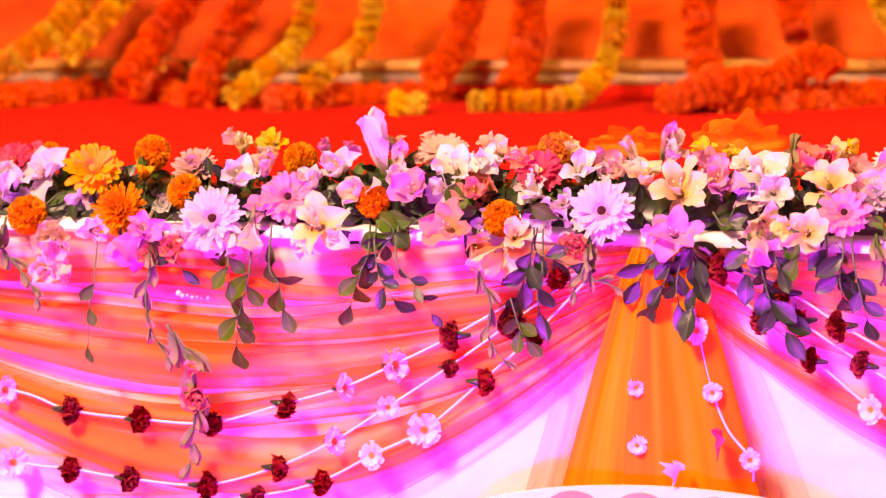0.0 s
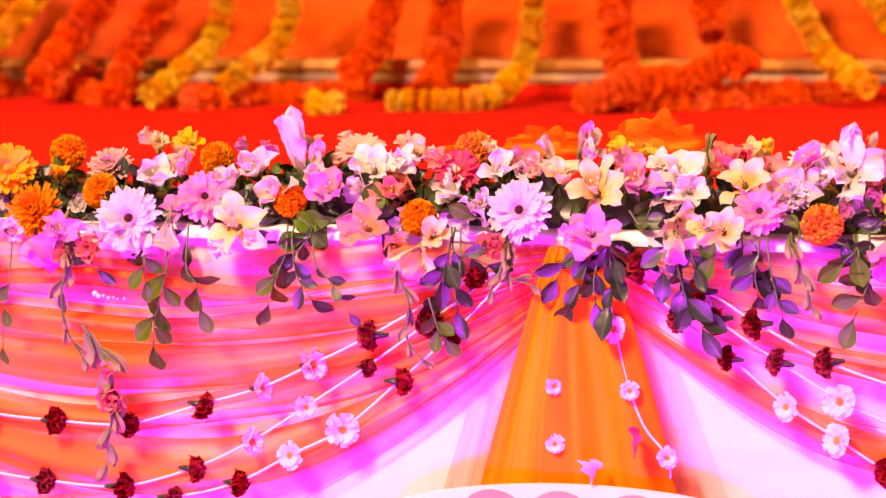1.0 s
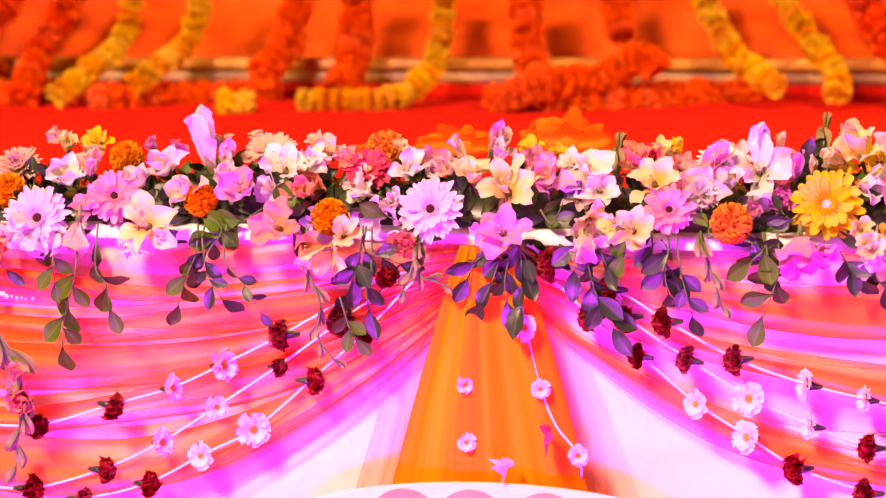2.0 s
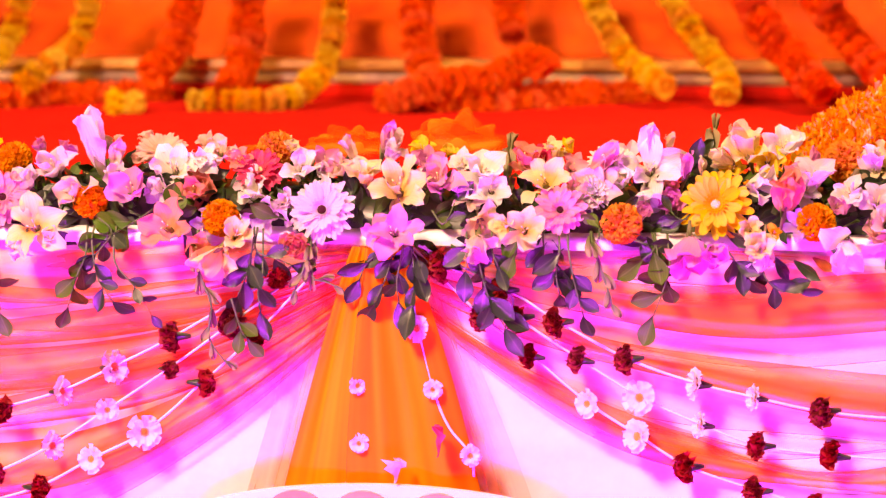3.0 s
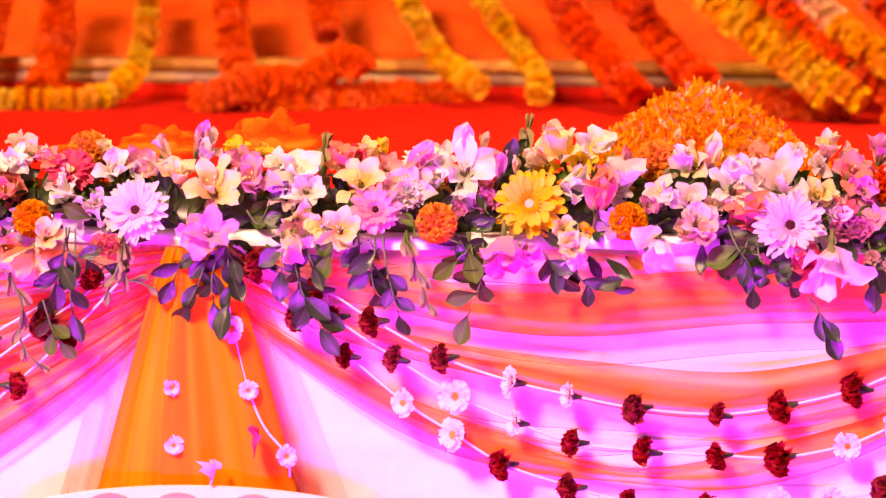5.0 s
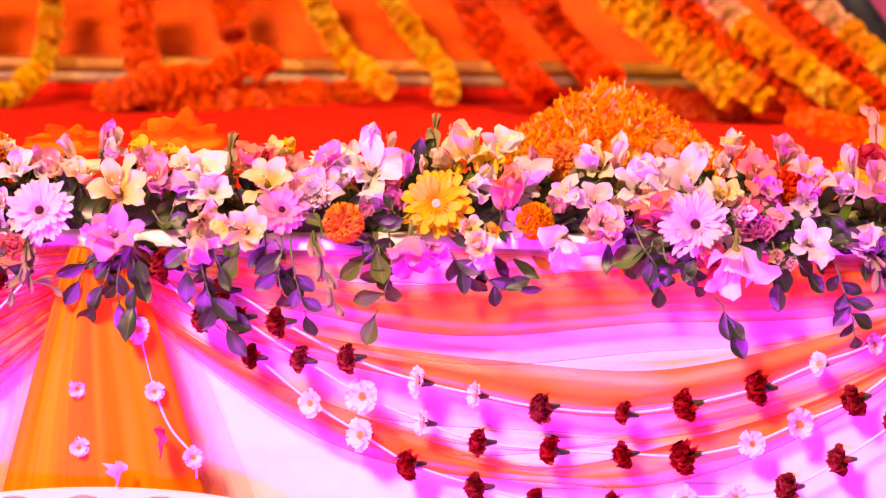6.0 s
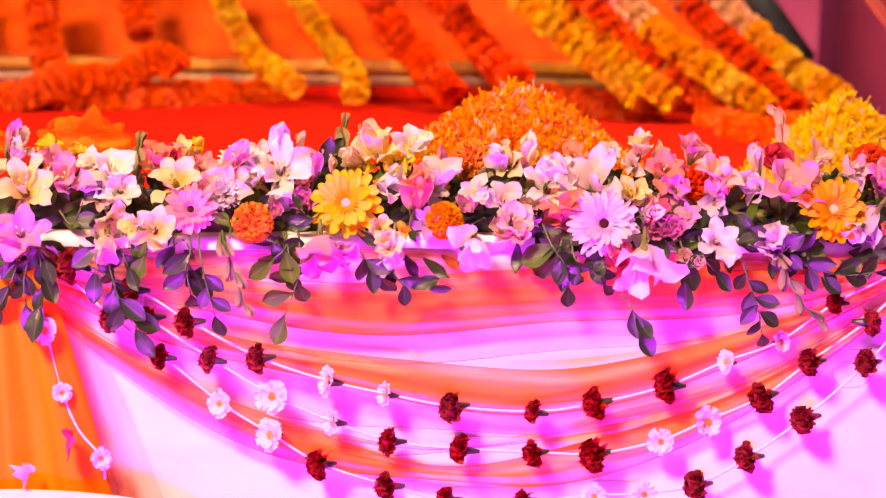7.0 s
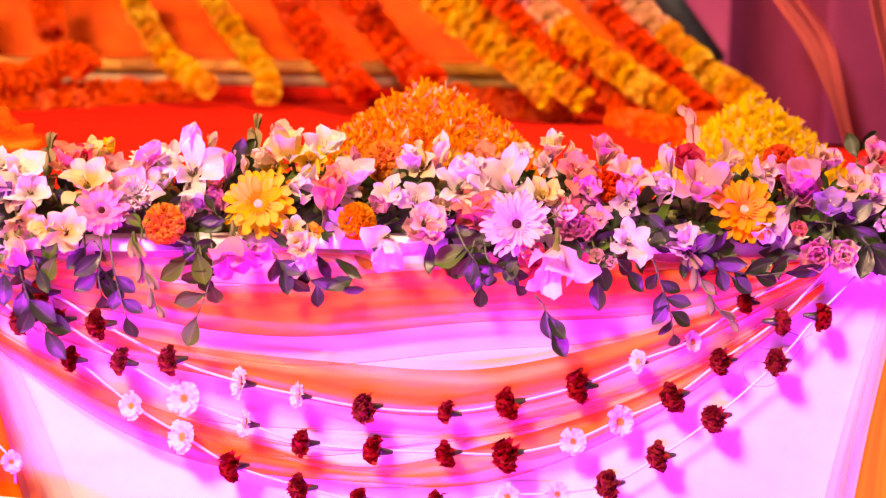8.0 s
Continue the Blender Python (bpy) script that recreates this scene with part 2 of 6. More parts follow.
# ---- flowers: unit size is a flower 1 m across, scaled where it lies ----
def gerbera(x, y, z, size, colour, disc="dark", pan=0, tilt=25, label=""):
    m = facing(x, y, z, pan, tilt, random.uniform(0, 360), size)
    t = thing("gerbera", m, label, "flower", "flowers of the bank")
    mats = PETALS[colour]
    wide, count, tipp = (0.165, 23, 0.45) if colour in ("gold", "yellow", "pink") else (0.135, 36, 0.55)

    def one(k, width, curl):
        def make():
            bm = bmesh.new()
            add_petal(bm, Matrix.Identity(4), 0.44, width, curl, 0.10, tipp, 0.06, 4, 6, k, 0.35)
            return mesh_of(bm, "petal", mats)
        return cached(("gerb", colour, k, width), make)
    for i in range(count):
        a = 360 * i / count + random.uniform(-4, 4)
        part("petal", one(i % 3, wide, -0.12 + 0.05 * (i % 3)), None, t, "", pose(0, 0, 0.004 * (i % 2), 0, 0, a) @ pose(0.06, 0, 0, random.uniform(-14, 14), random.uniform(-20, 2), 0) @ Matrix.Diagonal((random.uniform(0.86, 1.06), random.uniform(0.85, 1.1), 1, 1)))
    for i in range(count - 3):
        a = 360 * i / (count - 3) + random.uniform(-6, 6)
        part("petal", one(3 + i % 2, wide * 0.85, 0.05), None, t, "", pose(0, 0, 0.02, 0, 0, a) @ pose(0.05, 0, 0.01, random.uniform(-10, 10), random.uniform(-30, -10), 0) @ Matrix.Diagonal((random.uniform(0.66, 0.88), 1, 1, 1)))

    def ring():
        bm = bmesh.new()
        for i in range(34):
            a = 360 * i / 34
            add_petal(bm, pose(0, 0, 0.03, 0, 0, a) @ pose(0.05, 0, 0, 0, -35 - 12 * (i % 2), 0), 0.13 if i % 2 else 0.17, 0.045, 0.2, 0.1, 0.6, 0, 2, 3, i)
        return mesh_of(bm, "floret_ring", mats)
    part("floret_ring", cached(("gring", colour), ring), None, t)

    def disc_mesh():
        bm = bmesh.new()
        for i in range(70):
            r = 0.062 * math.sqrt(i / 70)
            a = i * 2.39996
            bmesh.ops.create_cone(bm, cap_ends=True, segments=5, radius1=0.011, radius2=0.006, depth=0.04, matrix=Matrix.Translation((r * math.cos(a), r * math.sin(a), 0.05 + 0.02 * (1 - (r / 0.062) ** 2))))
        return mesh_of(bm, "flower_disc", {"dark": DISC_DARK, "pale": DISC_PALE, "gold": DISC_GOLD}[disc])
    part("flower_disc", cached(("gdisc", disc), disc_mesh), None, t, {"dark": "dark maroon flower centre", "pale": "pale yellow flower centre", "gold": "golden flower centre"}[disc])
    return t


def pompon_mesh(colour, k, n=340, flat=0.8, r=0.5):
    """A marigold head: ruffled short petals all over a dome."""
    def make():
        rnd = random.Random(k)
        bm = bmesh.new()
        bmesh.ops.create_icosphere(bm, subdivisions=2, radius=r * 0.66, matrix=Matrix.Diagonal((1, 1, flat, 1)))
        for i in range(n):
            zz = 1 - 1.75 * (i + 0.5) / n
            a = i * 2.39996 + rnd.uniform(-0.2, 0.2)
            rr = math.sqrt(max(0, 1 - zz * zz))
            nrm = Vector((rr * math.cos(a), rr * math.sin(a), zz))
            p = Vector((nrm.x, nrm.y, nrm.z * flat)) * r * 0.62
            q = nrm.to_track_quat("X", "Z").to_matrix().to_4x4()
            add_petal(bm, Matrix.Translation(p) @ q @ pose(0, 0, 0, rnd.uniform(-180, 180), rnd.uniform(-25, 25), 0), r * rnd.uniform(0.36, 0.44), r * (0.25 if n > 100 else 0.27), 0.35, 0.35, 0.15, 0.35, 2, 2, i, 0.4)
        return mesh_of(bm, "head", PETALS[colour])
    return cached(("pom", colour, k, n), make)


def marigold(x, y, z, size, colour="orange", pan=0, tilt=30, label=""):
    t = thing("marigold", facing(x, y, z, pan, tilt, random.uniform(0, 360), size), label, "flower", "flowers of the bank")
    part("head", pompon_mesh(colour, random.randint(0, 2)), None, t)

    def cal():
        bm = bmesh.new()
        tube(bm, [(0, 0, -0.28), (0, 0, -0.4), (0, 0, -0.62), (0, 0, -0.7)], 0.20, 8, 0.06)
        return mesh_of(bm, "calyx", BUD_GREEN)
    part("calyx", cached("mcal", cal), None, t, "green calyx")
    return t


def chrysanthemum(x, y, z, size, colour, pan=0, tilt=25, label=""):
    t = thing("chrysanthemum", facing(x, y, z, pan, tilt, random.uniform(0, 360), size), label, "flower", "flowers of the bank")

    def layer(k):
        def make():
            rnd = random.Random(k)
            bm = bmesh.new()
            n = 46 - 7 * k
            for i in range(n):
                a = 360 * i / n + rnd.uniform(-7, 7)
                add_petal(bm, pose(0, 0, 0.03 * k, 0, 0, a) @ pose(0.04, 0, 0, rnd.uniform(-25, 25), -6 - 17 * k + rnd.uniform(-6, 6), 0), (0.46 - 0.075 * k) * rnd.uniform(0.85, 1.05), 0.07, 0.15, 0.35, 0.3, 0.1, 2, 4, i)
            return mesh_of(bm, "petal_layer", PETALS[colour])
        return cached(("chry", colour, k), make)
    for k in range(5):
        part("petal_layer", layer(k), None, t)
    return t


def add_tepal(bm, m, length, width, recurve, crease, wave, seed, blunt=0.0):
    """A gladiolus petal: narrow at its claw, broad past the middle, pointed, creased along its rib, with a wavy margin."""
    rnd = random.Random(seed)
    p1, p2, bend, twist = rnd.uniform(0, 6.28), rnd.uniform(0, 6.28), rnd.uniform(-0.10, 0.10), rnd.uniform(-0.4, 0.4)
    notch = rnd.uniform(0.85, 1.12)

    def fn(u, v):
        q = 2 * u - 1
        w = (0.10 + 0.90 * math.sin(math.pi * min(1.0, (0.06 + 0.94 * v) ** (1.15 + 0.5 * blunt))) ** 0.60) * (1.0 if v < 0.97 else 0.6)
        w *= notch if q > 0 else 1.0
        y = 0.5 * width * q * w + bend * length * v * v
        z = length * (0.16 * v - recurve * v ** 3) + width * crease * abs(q) ** 1.4 * w
        z += wave * width * q * q * (math.sin(v * 8.5 + p1 + (1.7 if q > 0 else 0)) + 0.6 * math.sin(v * 15 + p2 - q)) * min(1, 2 * v)
        z += twist * y * v + 0.05 * width * abs(q) ** 3 * math.sin(v * 31 + p1 + q) * v
        x = length * v * (1 - 0.22 * abs(recurve) * v) - 0.05 * length * wave * 4 * q * q * math.sin(v * 9 + p2)
        return m @ Vector((x, y, z))
    return sheet(bm, fn, 10, 12)


def bloom(x, y, z, size, colour, turn=0, lean=45, opened=50, label="", petals=6, wave=0.15):
    """Gladiolus bloom: a funnel of creased, wavy petals in two whorls round a throat with stamens. turn: clockwise from upright,
    lean: how far its mouth faces the hall, opened: how wide the funnel is."""
    a, b = radians(turn), radians(lean)
    axis = Vector((math.sin(a) * math.cos(b), -math.sin(b), math.cos(a) * math.cos(b)))
    s = size * random.uniform(0.97, 1.1)
    t = thing("gladiolus_bloom", Matrix.Translation((x, y, z)) @ axis.to_track_quat("Z", "Y").to_matrix().to_4x4() @ pose(0, 0, 0, 0, 0, random.uniform(0, 360)) @ Matrix.Diagonal((s, s, s, 1)), label, "flower", "flowers of the bank")
    closed = opened < 16

    def one(k):
        def make():
            bm = bmesh.new()
            width = 0.30 if closed else 0.34 + 0.05 * (k % 4)
            add_tepal(bm, Matrix.Identity(4), 0.66, width, (-0.06, 0.10, 0.26, 0.42)[(k + (k // 4)) % 4] * (0.15 if closed else 1), (0.16, 0.06, 0.10, 0.20)[k % 4], wave * (0.6 + 0.2 * (k % 3)), k * 7 + 1, 0.3 + 0.4 * (k % 3))
            return mesh_of(bm, "petal", PETALS[colour])
        return cached(("bloom", colour, k, closed), make)
    for i in range(4 if closed else petals):
        inner = i % 2
        a = 360 * i / (4 if closed else petals) + random.uniform(-12, 12)
        lift = -(90 - opened) + random.uniform(-14, 14) - (14 if inner else 0)
        part("petal", one(random.randint(0, 7)), None, t, "", pose(0, 0, -0.02 + 0.02 * inner, 0, 0, a) @ pose(0.025, 0, 0, random.uniform(-20, 20), max(-86, lift), 0) @ Matrix.Diagonal((random.uniform(0.85, 1.08), random.uniform(0.85, 1.2) * (0.85 if inner else 1.0), 1, 1)))
    if not closed:
        def throat():
            bm = bmesh.new()
            for i in range(3):
                a = 2.1 * i
                tube(bm, [(0.01 * math.cos(a), 0.01 * math.sin(a), 0.0), (0.03 * math.cos(a), 0.03 * math.sin(a), 0.2), (0.06 * math.cos(a), 0.06 * math.sin(a), 0.32)], 0.008, 5)
                tube(bm, [(0.05 * math.cos(a), 0.05 * math.sin(a), 0.30), (0.08 * math.cos(a), 0.08 * math.sin(a), 0.37)], 0.016, 5)
            return mesh_of(bm, "throat", DISC_PALE)
        part("throat", cached("stam", throat), None, t, "pale yellow stamens")

    def cal():
        bm = bmesh.new()
        for i in range(2):
            add_petal(bm, pose(0, 0, -0.16, 0, 0, 180 * i) @ pose(0.03, 0, 0, 0, -78, 0), 0.34, 0.16, 0.0, 0.4, 1.0, 0, 3, 4, i)
        tube(bm, [(0, 0, 0.02), (0, 0, -0.1), (0.02, 0, -0.3)], 0.05, 7, 0.025)
        return mesh_of(bm, "calyx", BUD_GREEN)
    part("calyx", cached("lcal", cal), None, t, "green calyx")
    return t


def lily(x, y, z, size, colour, pan=0, tilt=25, opened=50, label=""):
    """A smaller bloom turned by pan and tilt."""
    return bloom(x, y, z, size * 0.95, colour, pan, 90 - tilt if tilt > 0 else 60, opened, label)


def rose(x, y, z, size, colour, pan=0, tilt=30, label=""):
    """A half-open ruffled bloom with petals wrapped round one another."""
    t = thing("rose", facing(x, y, z, pan, tilt, random.uniform(0, 360), size), label, "flower", "flowers of the bank")

    def one(k):
        def make():
            bm = bmesh.new()
            add_petal(bm, Matrix.Identity(4), 0.5, 0.56, 0.12, 0.42, 0.25, 0.14, 7, 7, k * 5 + 3, 0.4)
            return mesh_of(bm, "petal", PETALS[colour])
        return cached(("rose", colour, k), make)
    i = 0
    for ring, (n, lift, s, off) in enumerate(((3, -84, 0.62, 0.0), (4, -70, 0.8, 0.04), (5, -48, 0.95, 0.06), (5, -24, 1.0, 0.07))):
        for k in range(n):
            a = 360 * k / n + ring * 37 + random.uniform(-9, 9)
            part("petal", one(i % 4), None, t, "", pose(0, 0, -0.2, 0, 0, a) @ pose(off, 0, 0, random.uniform(-10, 10), lift + random.uniform(-7, 7), 0) @ Matrix.Diagonal((s, s, s, 1)))
            i += 1
    return t


def bud_mesh(colour, k):
    def make():
        bm = bmesh.new()
        for i in range(4):
            add_petal(bm, pose(0, 0, 0, 0, 0, 90 * i + 20 * k) @ pose(0.05, 0, 0, 0, -74 + 3 * (i % 2), 0), 1.0, 0.46, 0.26, 0.42, 1.0, 0.05, 5, 8, i + k, 0.3)
        return mesh_of(bm, "petals", PETALS[colour])
    return cached(("bud", colour, k), make)


def bud(x, y, z, length, colour, lean=0, tip=80, label=""):
    """A closed, pointed bloom that stands up: tip is how upright, lean to the side."""
    t = thing("flower_bud", pose(x, y, z, 0, 0, 0) @ pose(0, 0, 0, 90 - tip, lean, 0) @ pose(0, 0, 0, 0, 0, random.uniform(0, 360)) @ Matrix.Diagonal((length, length, length, 1)), label, "flower bud", "flowers of the bank")
    part("petals", bud_mesh(colour, random.randint(0, 2)), None, t)

    def cal():
        bm = bmesh.new()
        for i in range(2):
            add_petal(bm, pose(0, 0, -0.1, 0, 0, 180 * i) @ pose(0.09, 0, 0, 0, -82, 0), 0.6, 0.3, -0.05, 0.4, 1.0, 0, 4, 5, i)
        tube(bm, [(0, 0, -0.5), (0, 0, 0.1)], 0.04, 6)
        return mesh_of(bm, "calyx", BUD_GREEN)
    part("calyx", cached("bcal", cal), None, t, "green calyx")
    return t


def spike(pts, size, colour, label, n=6):
    """A gladiolus spike: a bending stem with pointed buds to both sides."""
    if 0.845 < pts[0][2] < 0.905:
        pts = [(pts[0][0] - 0.004, pts[0][1] + 0.03, 0.918), *pts]
    t = thing("gladiolus_spike", Matrix.Translation(pts[0]), label, "flower spike", "spikes of the bank")
    p = spline([Vector(q) - Vector(pts[0]) for q in pts], 0.006)
    bm = bmesh.new()
    tube(bm, p, 0.0028, 6, 0.0012)
    part("stem", bm, STEM, t)

    def one(k):
        def make():
            b = bmesh.new()
            for i in range(2):
                add_petal(b, pose(0, 0, 0, 180 * i + 20, 0, 0) @ pose(0, 0, 0.02, 0, 0, 0), 1.0, 0.50, -0.06, -0.35, 0.95, 0.02, 4, 6, k + i, 0.45)
            return mesh_of(b, "bud", BUD_GREEN if colour is None else PETALS[colour])
        return cached(("sb", colour, k), make)
    for i in range(n):
        j = int((i + 0.6) / n * (len(p) - 1))
        d = (p[min(j + 1, len(p) - 1)] - p[j - 1]).normalized()
        s = size * (1.4 - 0.7 * i / n)
        q = d.to_track_quat("X", "Y").to_matrix().to_4x4()
        part("bud", one(i % 3), None, t, "", Matrix.Translation(p[j]) @ q @ pose(0, 0, 0, random.uniform(-30, 30), 0, (22 if i % 2 else -22)) @ Matrix.Diagonal((s, s, s, 1)))
    return t


def leaf_mesh(mat, k):
    broad, far = (0.29, 1.45) if mat is LEAF else (0.27, 1.15)

    def make():
        bm = bmesh.new()

        def fn(u, v):
            s = 2 * u - 1
            w = math.sin(math.pi * min(1, v ** far)) ** 0.85 * broad + 0.01
            return Vector((v, s * w, 0.05 * s * s + 0.02 * abs(s) + 0.05 * (1 + k) * v * (1 - v) - 0.10 * k * v * v + 0.012 * s * math.sin(v * 14 + k)))
        sheet(bm, fn, 4, 7)
        tube(bm, [(-0.18, 0, 0), (0.1, 0, 0.015)], 0.016, 5)
        return mesh_of(bm, "leaf", mat)
    return cached(("leaf", mat.name, k), make)


def sprig(pts, size, mat, label, n=6, spread=50, group="leaf sprigs of the bank"):
    """A twig along the points, with oval leaves to both sides and one at its end."""
    if 0.845 < pts[0][2] < 0.905:
        pts = [(pts[0][0] - 0.004, pts[0][1] + 0.03, 0.918), *pts]
    t = thing("leaf_sprig", Matrix.Translation(pts[0]), label, "leaf sprig", group)
    p = spline([Vector(q) - Vector(pts[0]) for q in pts], 0.005)
    bm = bmesh.new()
    tube(bm, p, 0.0018, 5, 0.0009)
    part("twig", bm, STEM, t)
    n = max(1, round(n * 0.9))
    for i in range(n):
        last = i == n - 1
        j = len(p) - 1 if last else int((0.40 + 0.60 * (i + 0.5) / n) * (len(p) - 1))
        d = (p[j] - p[max(j - 2, 0)]).normalized()
        s = size * random.uniform(0.8, 1.2) * (1.32 if mat is LEAF else 1.18)
        side = 0 if last else 0.75 * (spread if i % 2 else -spread) + random.uniform(-16, 16)
        zax = Vector((random.uniform(-0.35, 0.35), -1, random.uniform(-0.6, 0.4)))
        xax = (d - zax * (d.dot(zax) / zax.length_squared)).normalized()
        zax.normalize()
        turn = Matrix((xax, zax.cross(xax), zax)).transposed().to_4x4()
        part("leaf", leaf_mesh(mat, random.randint(0, 2)), None, t, "", Matrix.Translation(p[j]) @ turn @ pose(0, 0, 0, random.uniform(-20, 20), random.uniform(-12, 18), side) @ Matrix.Diagonal((s, s, s, 1)))
    return t


# ---- the stage ----
solo("floor", box(bmesh.new(), -9, 9, -6, 14, -0.1, 0.0), rough_material("hall_floor", (0.10, 0.08, 0.07), (0.18, 0.15, 0.13), 12), "dull brown hall floor in front of the stage", "floor", kind="structure")
# Unseen walls and ceiling, added to close the room and bounce reddish light.
HALL = rough_material("hall_bounce_wall", (0.20, 0.06, 0.07), (0.30, 0.10, 0.10), 3)
for name, dims in (("wall_north", (-9, 9, 14, 14.2, 0, 6)), ("wall_south", (-9, 9, -6.2, -6, 0, 6)), ("wall_east", (9, 9.2, -6, 14, 0, 6)), ("wall_west", (-9.2, -9, -6, 14, 0, 6)), ("ceiling", (-9, 9, -6, 14, 6.003, 6.2))):
    solo(name, box(bmesh.new(), *dims), HALL, "unseen plain dark " + ("ceiling" if name == "ceiling" else "wall") + " of the hall", "ceiling" if name == "ceiling" else "wall", kind="structure")
bm = bmesh.new()
sheet(bm, lambda u, v: Vector((-5 + 10 * u, 3.22 + 4.6 * v, STAGE + 0.004 * math.sin(u * 60 + v * 9) + 0.003 * math.sin(v * 45))), 160, 60)
solo("stage_carpet", bm, CARPET, "red carpet on the stage floor", "carpet", kind="structure")
solo("stage_platform", box(bmesh.new(), -5, 5, FRONT + 0.02, 8, 0.0, STAGE - 0.015), rough_material("plywood", (0.25, 0.16, 0.08), (0.40, 0.28, 0.16), 14), "plywood stage platform under the carpet", "stage", kind="structure")


def edge_band():
    bm = bmesh.new()

    def prof(v):
        k = [(0.0, -0.014), (0.0, -0.004), (0.006, 0.004), (0.03, 0.008), (0.12, 0.008), (0.24, 0.004)]
        f = v * (len(k) - 1)
        i = min(int(f), len(k) - 2)
        return [a + (b - a) * (f - i) for a, b in zip(k[i], k[i + 1])]

    def fn(u, v):
        x = -5 + 10 * u
        d, h = prof(v)
        w = 0.004 * math.sin(x * 7.1) + 0.003 * math.sin(x * 17.3 + 1)
        return Vector((x, FRONT - 0.012 + d + w * (1 - v), STAGE + 0.006 + h + 0.4 * w))
    return sheet(bm, fn, 400, 10)


solo("stage_edge_band", edge_band(), CLOTH_WHITE, "white cloth band folded over the stage edge", "cloth trim", kind="structure")


SEAM = 0.138      # where two lengths of the cloth are sewn together


def front_cloth():
    bm = bmesh.new()

    def fn(u, v):
        x, z = -5 + 10 * u, (STAGE - 0.004) * (1 - v)
        y = FRONT + 0.004 + 0.004 * math.sin(x * 5.3 + z * 2) + 0.003 * math.sin(x * 13 - z * 6)
        y += -0.004 * math.exp(-((z - 0.60 - 0.02 * math.sin(x * 3)) / 0.012) ** 2) * (0.5 + 0.5 * math.sin(x * 4 + 1))
        y -= 0.0035 * math.exp(-((x - SEAM - 0.004 * math.sin(z * 9)) / 0.007) ** 2)
        y -= 0.002 * noise.noise(Vector((x * 6, z * 9, 3.0)))
        return Vector((x, y, z))
    return sheet(bm, fn, 1000, 50)


solo("stage_front_cloth", front_cloth(), CLOTH_WHITE, "smooth white satin cloth down the stage front", "cloth", kind="structure")


def swag(xa, xb, layers, material_list, label, seed, skew=2.2):
    """Organza hung between two gathers in overlapping folds; layers: where each fold starts and ends below the edge at mid-span, and its cloth."""
    t = thing("swag_drape", Matrix.Translation((xa, FRONT - 0.014, STAGE - 0.009)), label, "swag drape", "drapes of the stage front")
    deepest = max(k[1] for k in layers)
    for n, (s0, s1, which) in enumerate(layers):
        rnd = random.Random(seed * 31 + n)
        ph = [rnd.uniform(0, 6.28) for _ in range(5)]
        folds = max(0.7, (s1 - s0) / 0.06)
        lift = 0.003 * (n % 3)

        def fn(u, v):
            e = 4 * u * (1 - u)
            shape = 1 - abs(2 * u - 1) ** skew
            s = s0 + (s1 - s0) * v
            s += 0.010 * math.sin(4.5 * u + ph[0]) * e * (1 - abs(2 * v - 1) * 0.3) + 0.035 * e * noise.noise(Vector((u * 3.2, 0.9 * v, ph[4])))
            z = -0.055 * (s / deepest) * (1 - e) - s * shape
            fold = math.sin(v * folds * 6.283 + ph[1] + 0.8 * math.sin(u * 5 + ph[2])) + 0.5 * math.sin(v * folds * 13 + ph[3] + u * 4)
            amp = 0.0012 + 0.0045 * (1 - e * 0.7)
            x = (xb - xa) * (u + 0.02 * math.sin(6.283 * u) * s / deepest)
            return Vector((x, -0.004 - lift - amp * fold - 0.004 * e * s / deepest, z))
        bm = bmesh.new()
        sheet(bm, fn, 80, 14)
        f = part("fold", bm, material_list[which], t)
        bm = bmesh.new()
        tube(bm, [fn(k / 60, 1.0) for k in range(61)], 0.0005, 4)
        part("hem", bm, material_list[1], f)
    return t


def swag_cloth(name, cover, spread, bands, seed):
    return sheer_material(name, (0.92, 0.12, 0.006), (0.92, 0.23, 0.02), cover, spread, bands, seed, 3.2)


DENSER = swag_cloth("organza_denser", 0.70, 0.30, 1.5, 2.6)
DENSE = swag_cloth("organza_dense", 0.66, 0.32, 1.5, 1.3)
MIDDLE = swag_cloth("organza_middle", 0.26, 0.32, 1.7, 4.1)
THIN = swag_cloth("organza_thin", 0.04, 0.10, 2, 7.7)
CLOTHS = [DENSE, MIDDLE, THIN]
LEFT_FOLDS = [(0.0, 0.085, 2), (0.072, 0.092, 0), (0.085, 0.135, 3), (0.125, 0.165, 0), (0.16, 0.185, 3), (0.175, 0.238, 0), (0.23, 0.262, 2), (0.252, 0.32, 0), (0.315, 0.40, 1), (0.39, 0.47, 2)]
swag(-1.87, -0.45, LEFT_FOLDS, [DENSER, DENSE, MIDDLE, THIN], "sheer orange organza swag in soft overlapping folds", 3)
swag(-0.44, 0.885, [(0.0, 0.056, 1), (0.046, 0.131, 0), (0.12, 0.17, 2), (0.162, 0.225, 0), (0.22, 0.285, 2), (0.275, 0.315, 1), (0.305, 0.365, 0)], CLOTHS, "sheer orange organza swag hung over white satin", 5)
swag(0.99, 2.4, LEFT_FOLDS, [DENSE, DENSE, MIDDLE, THIN], "sheer orange organza swag beyond the orange fall", 8)


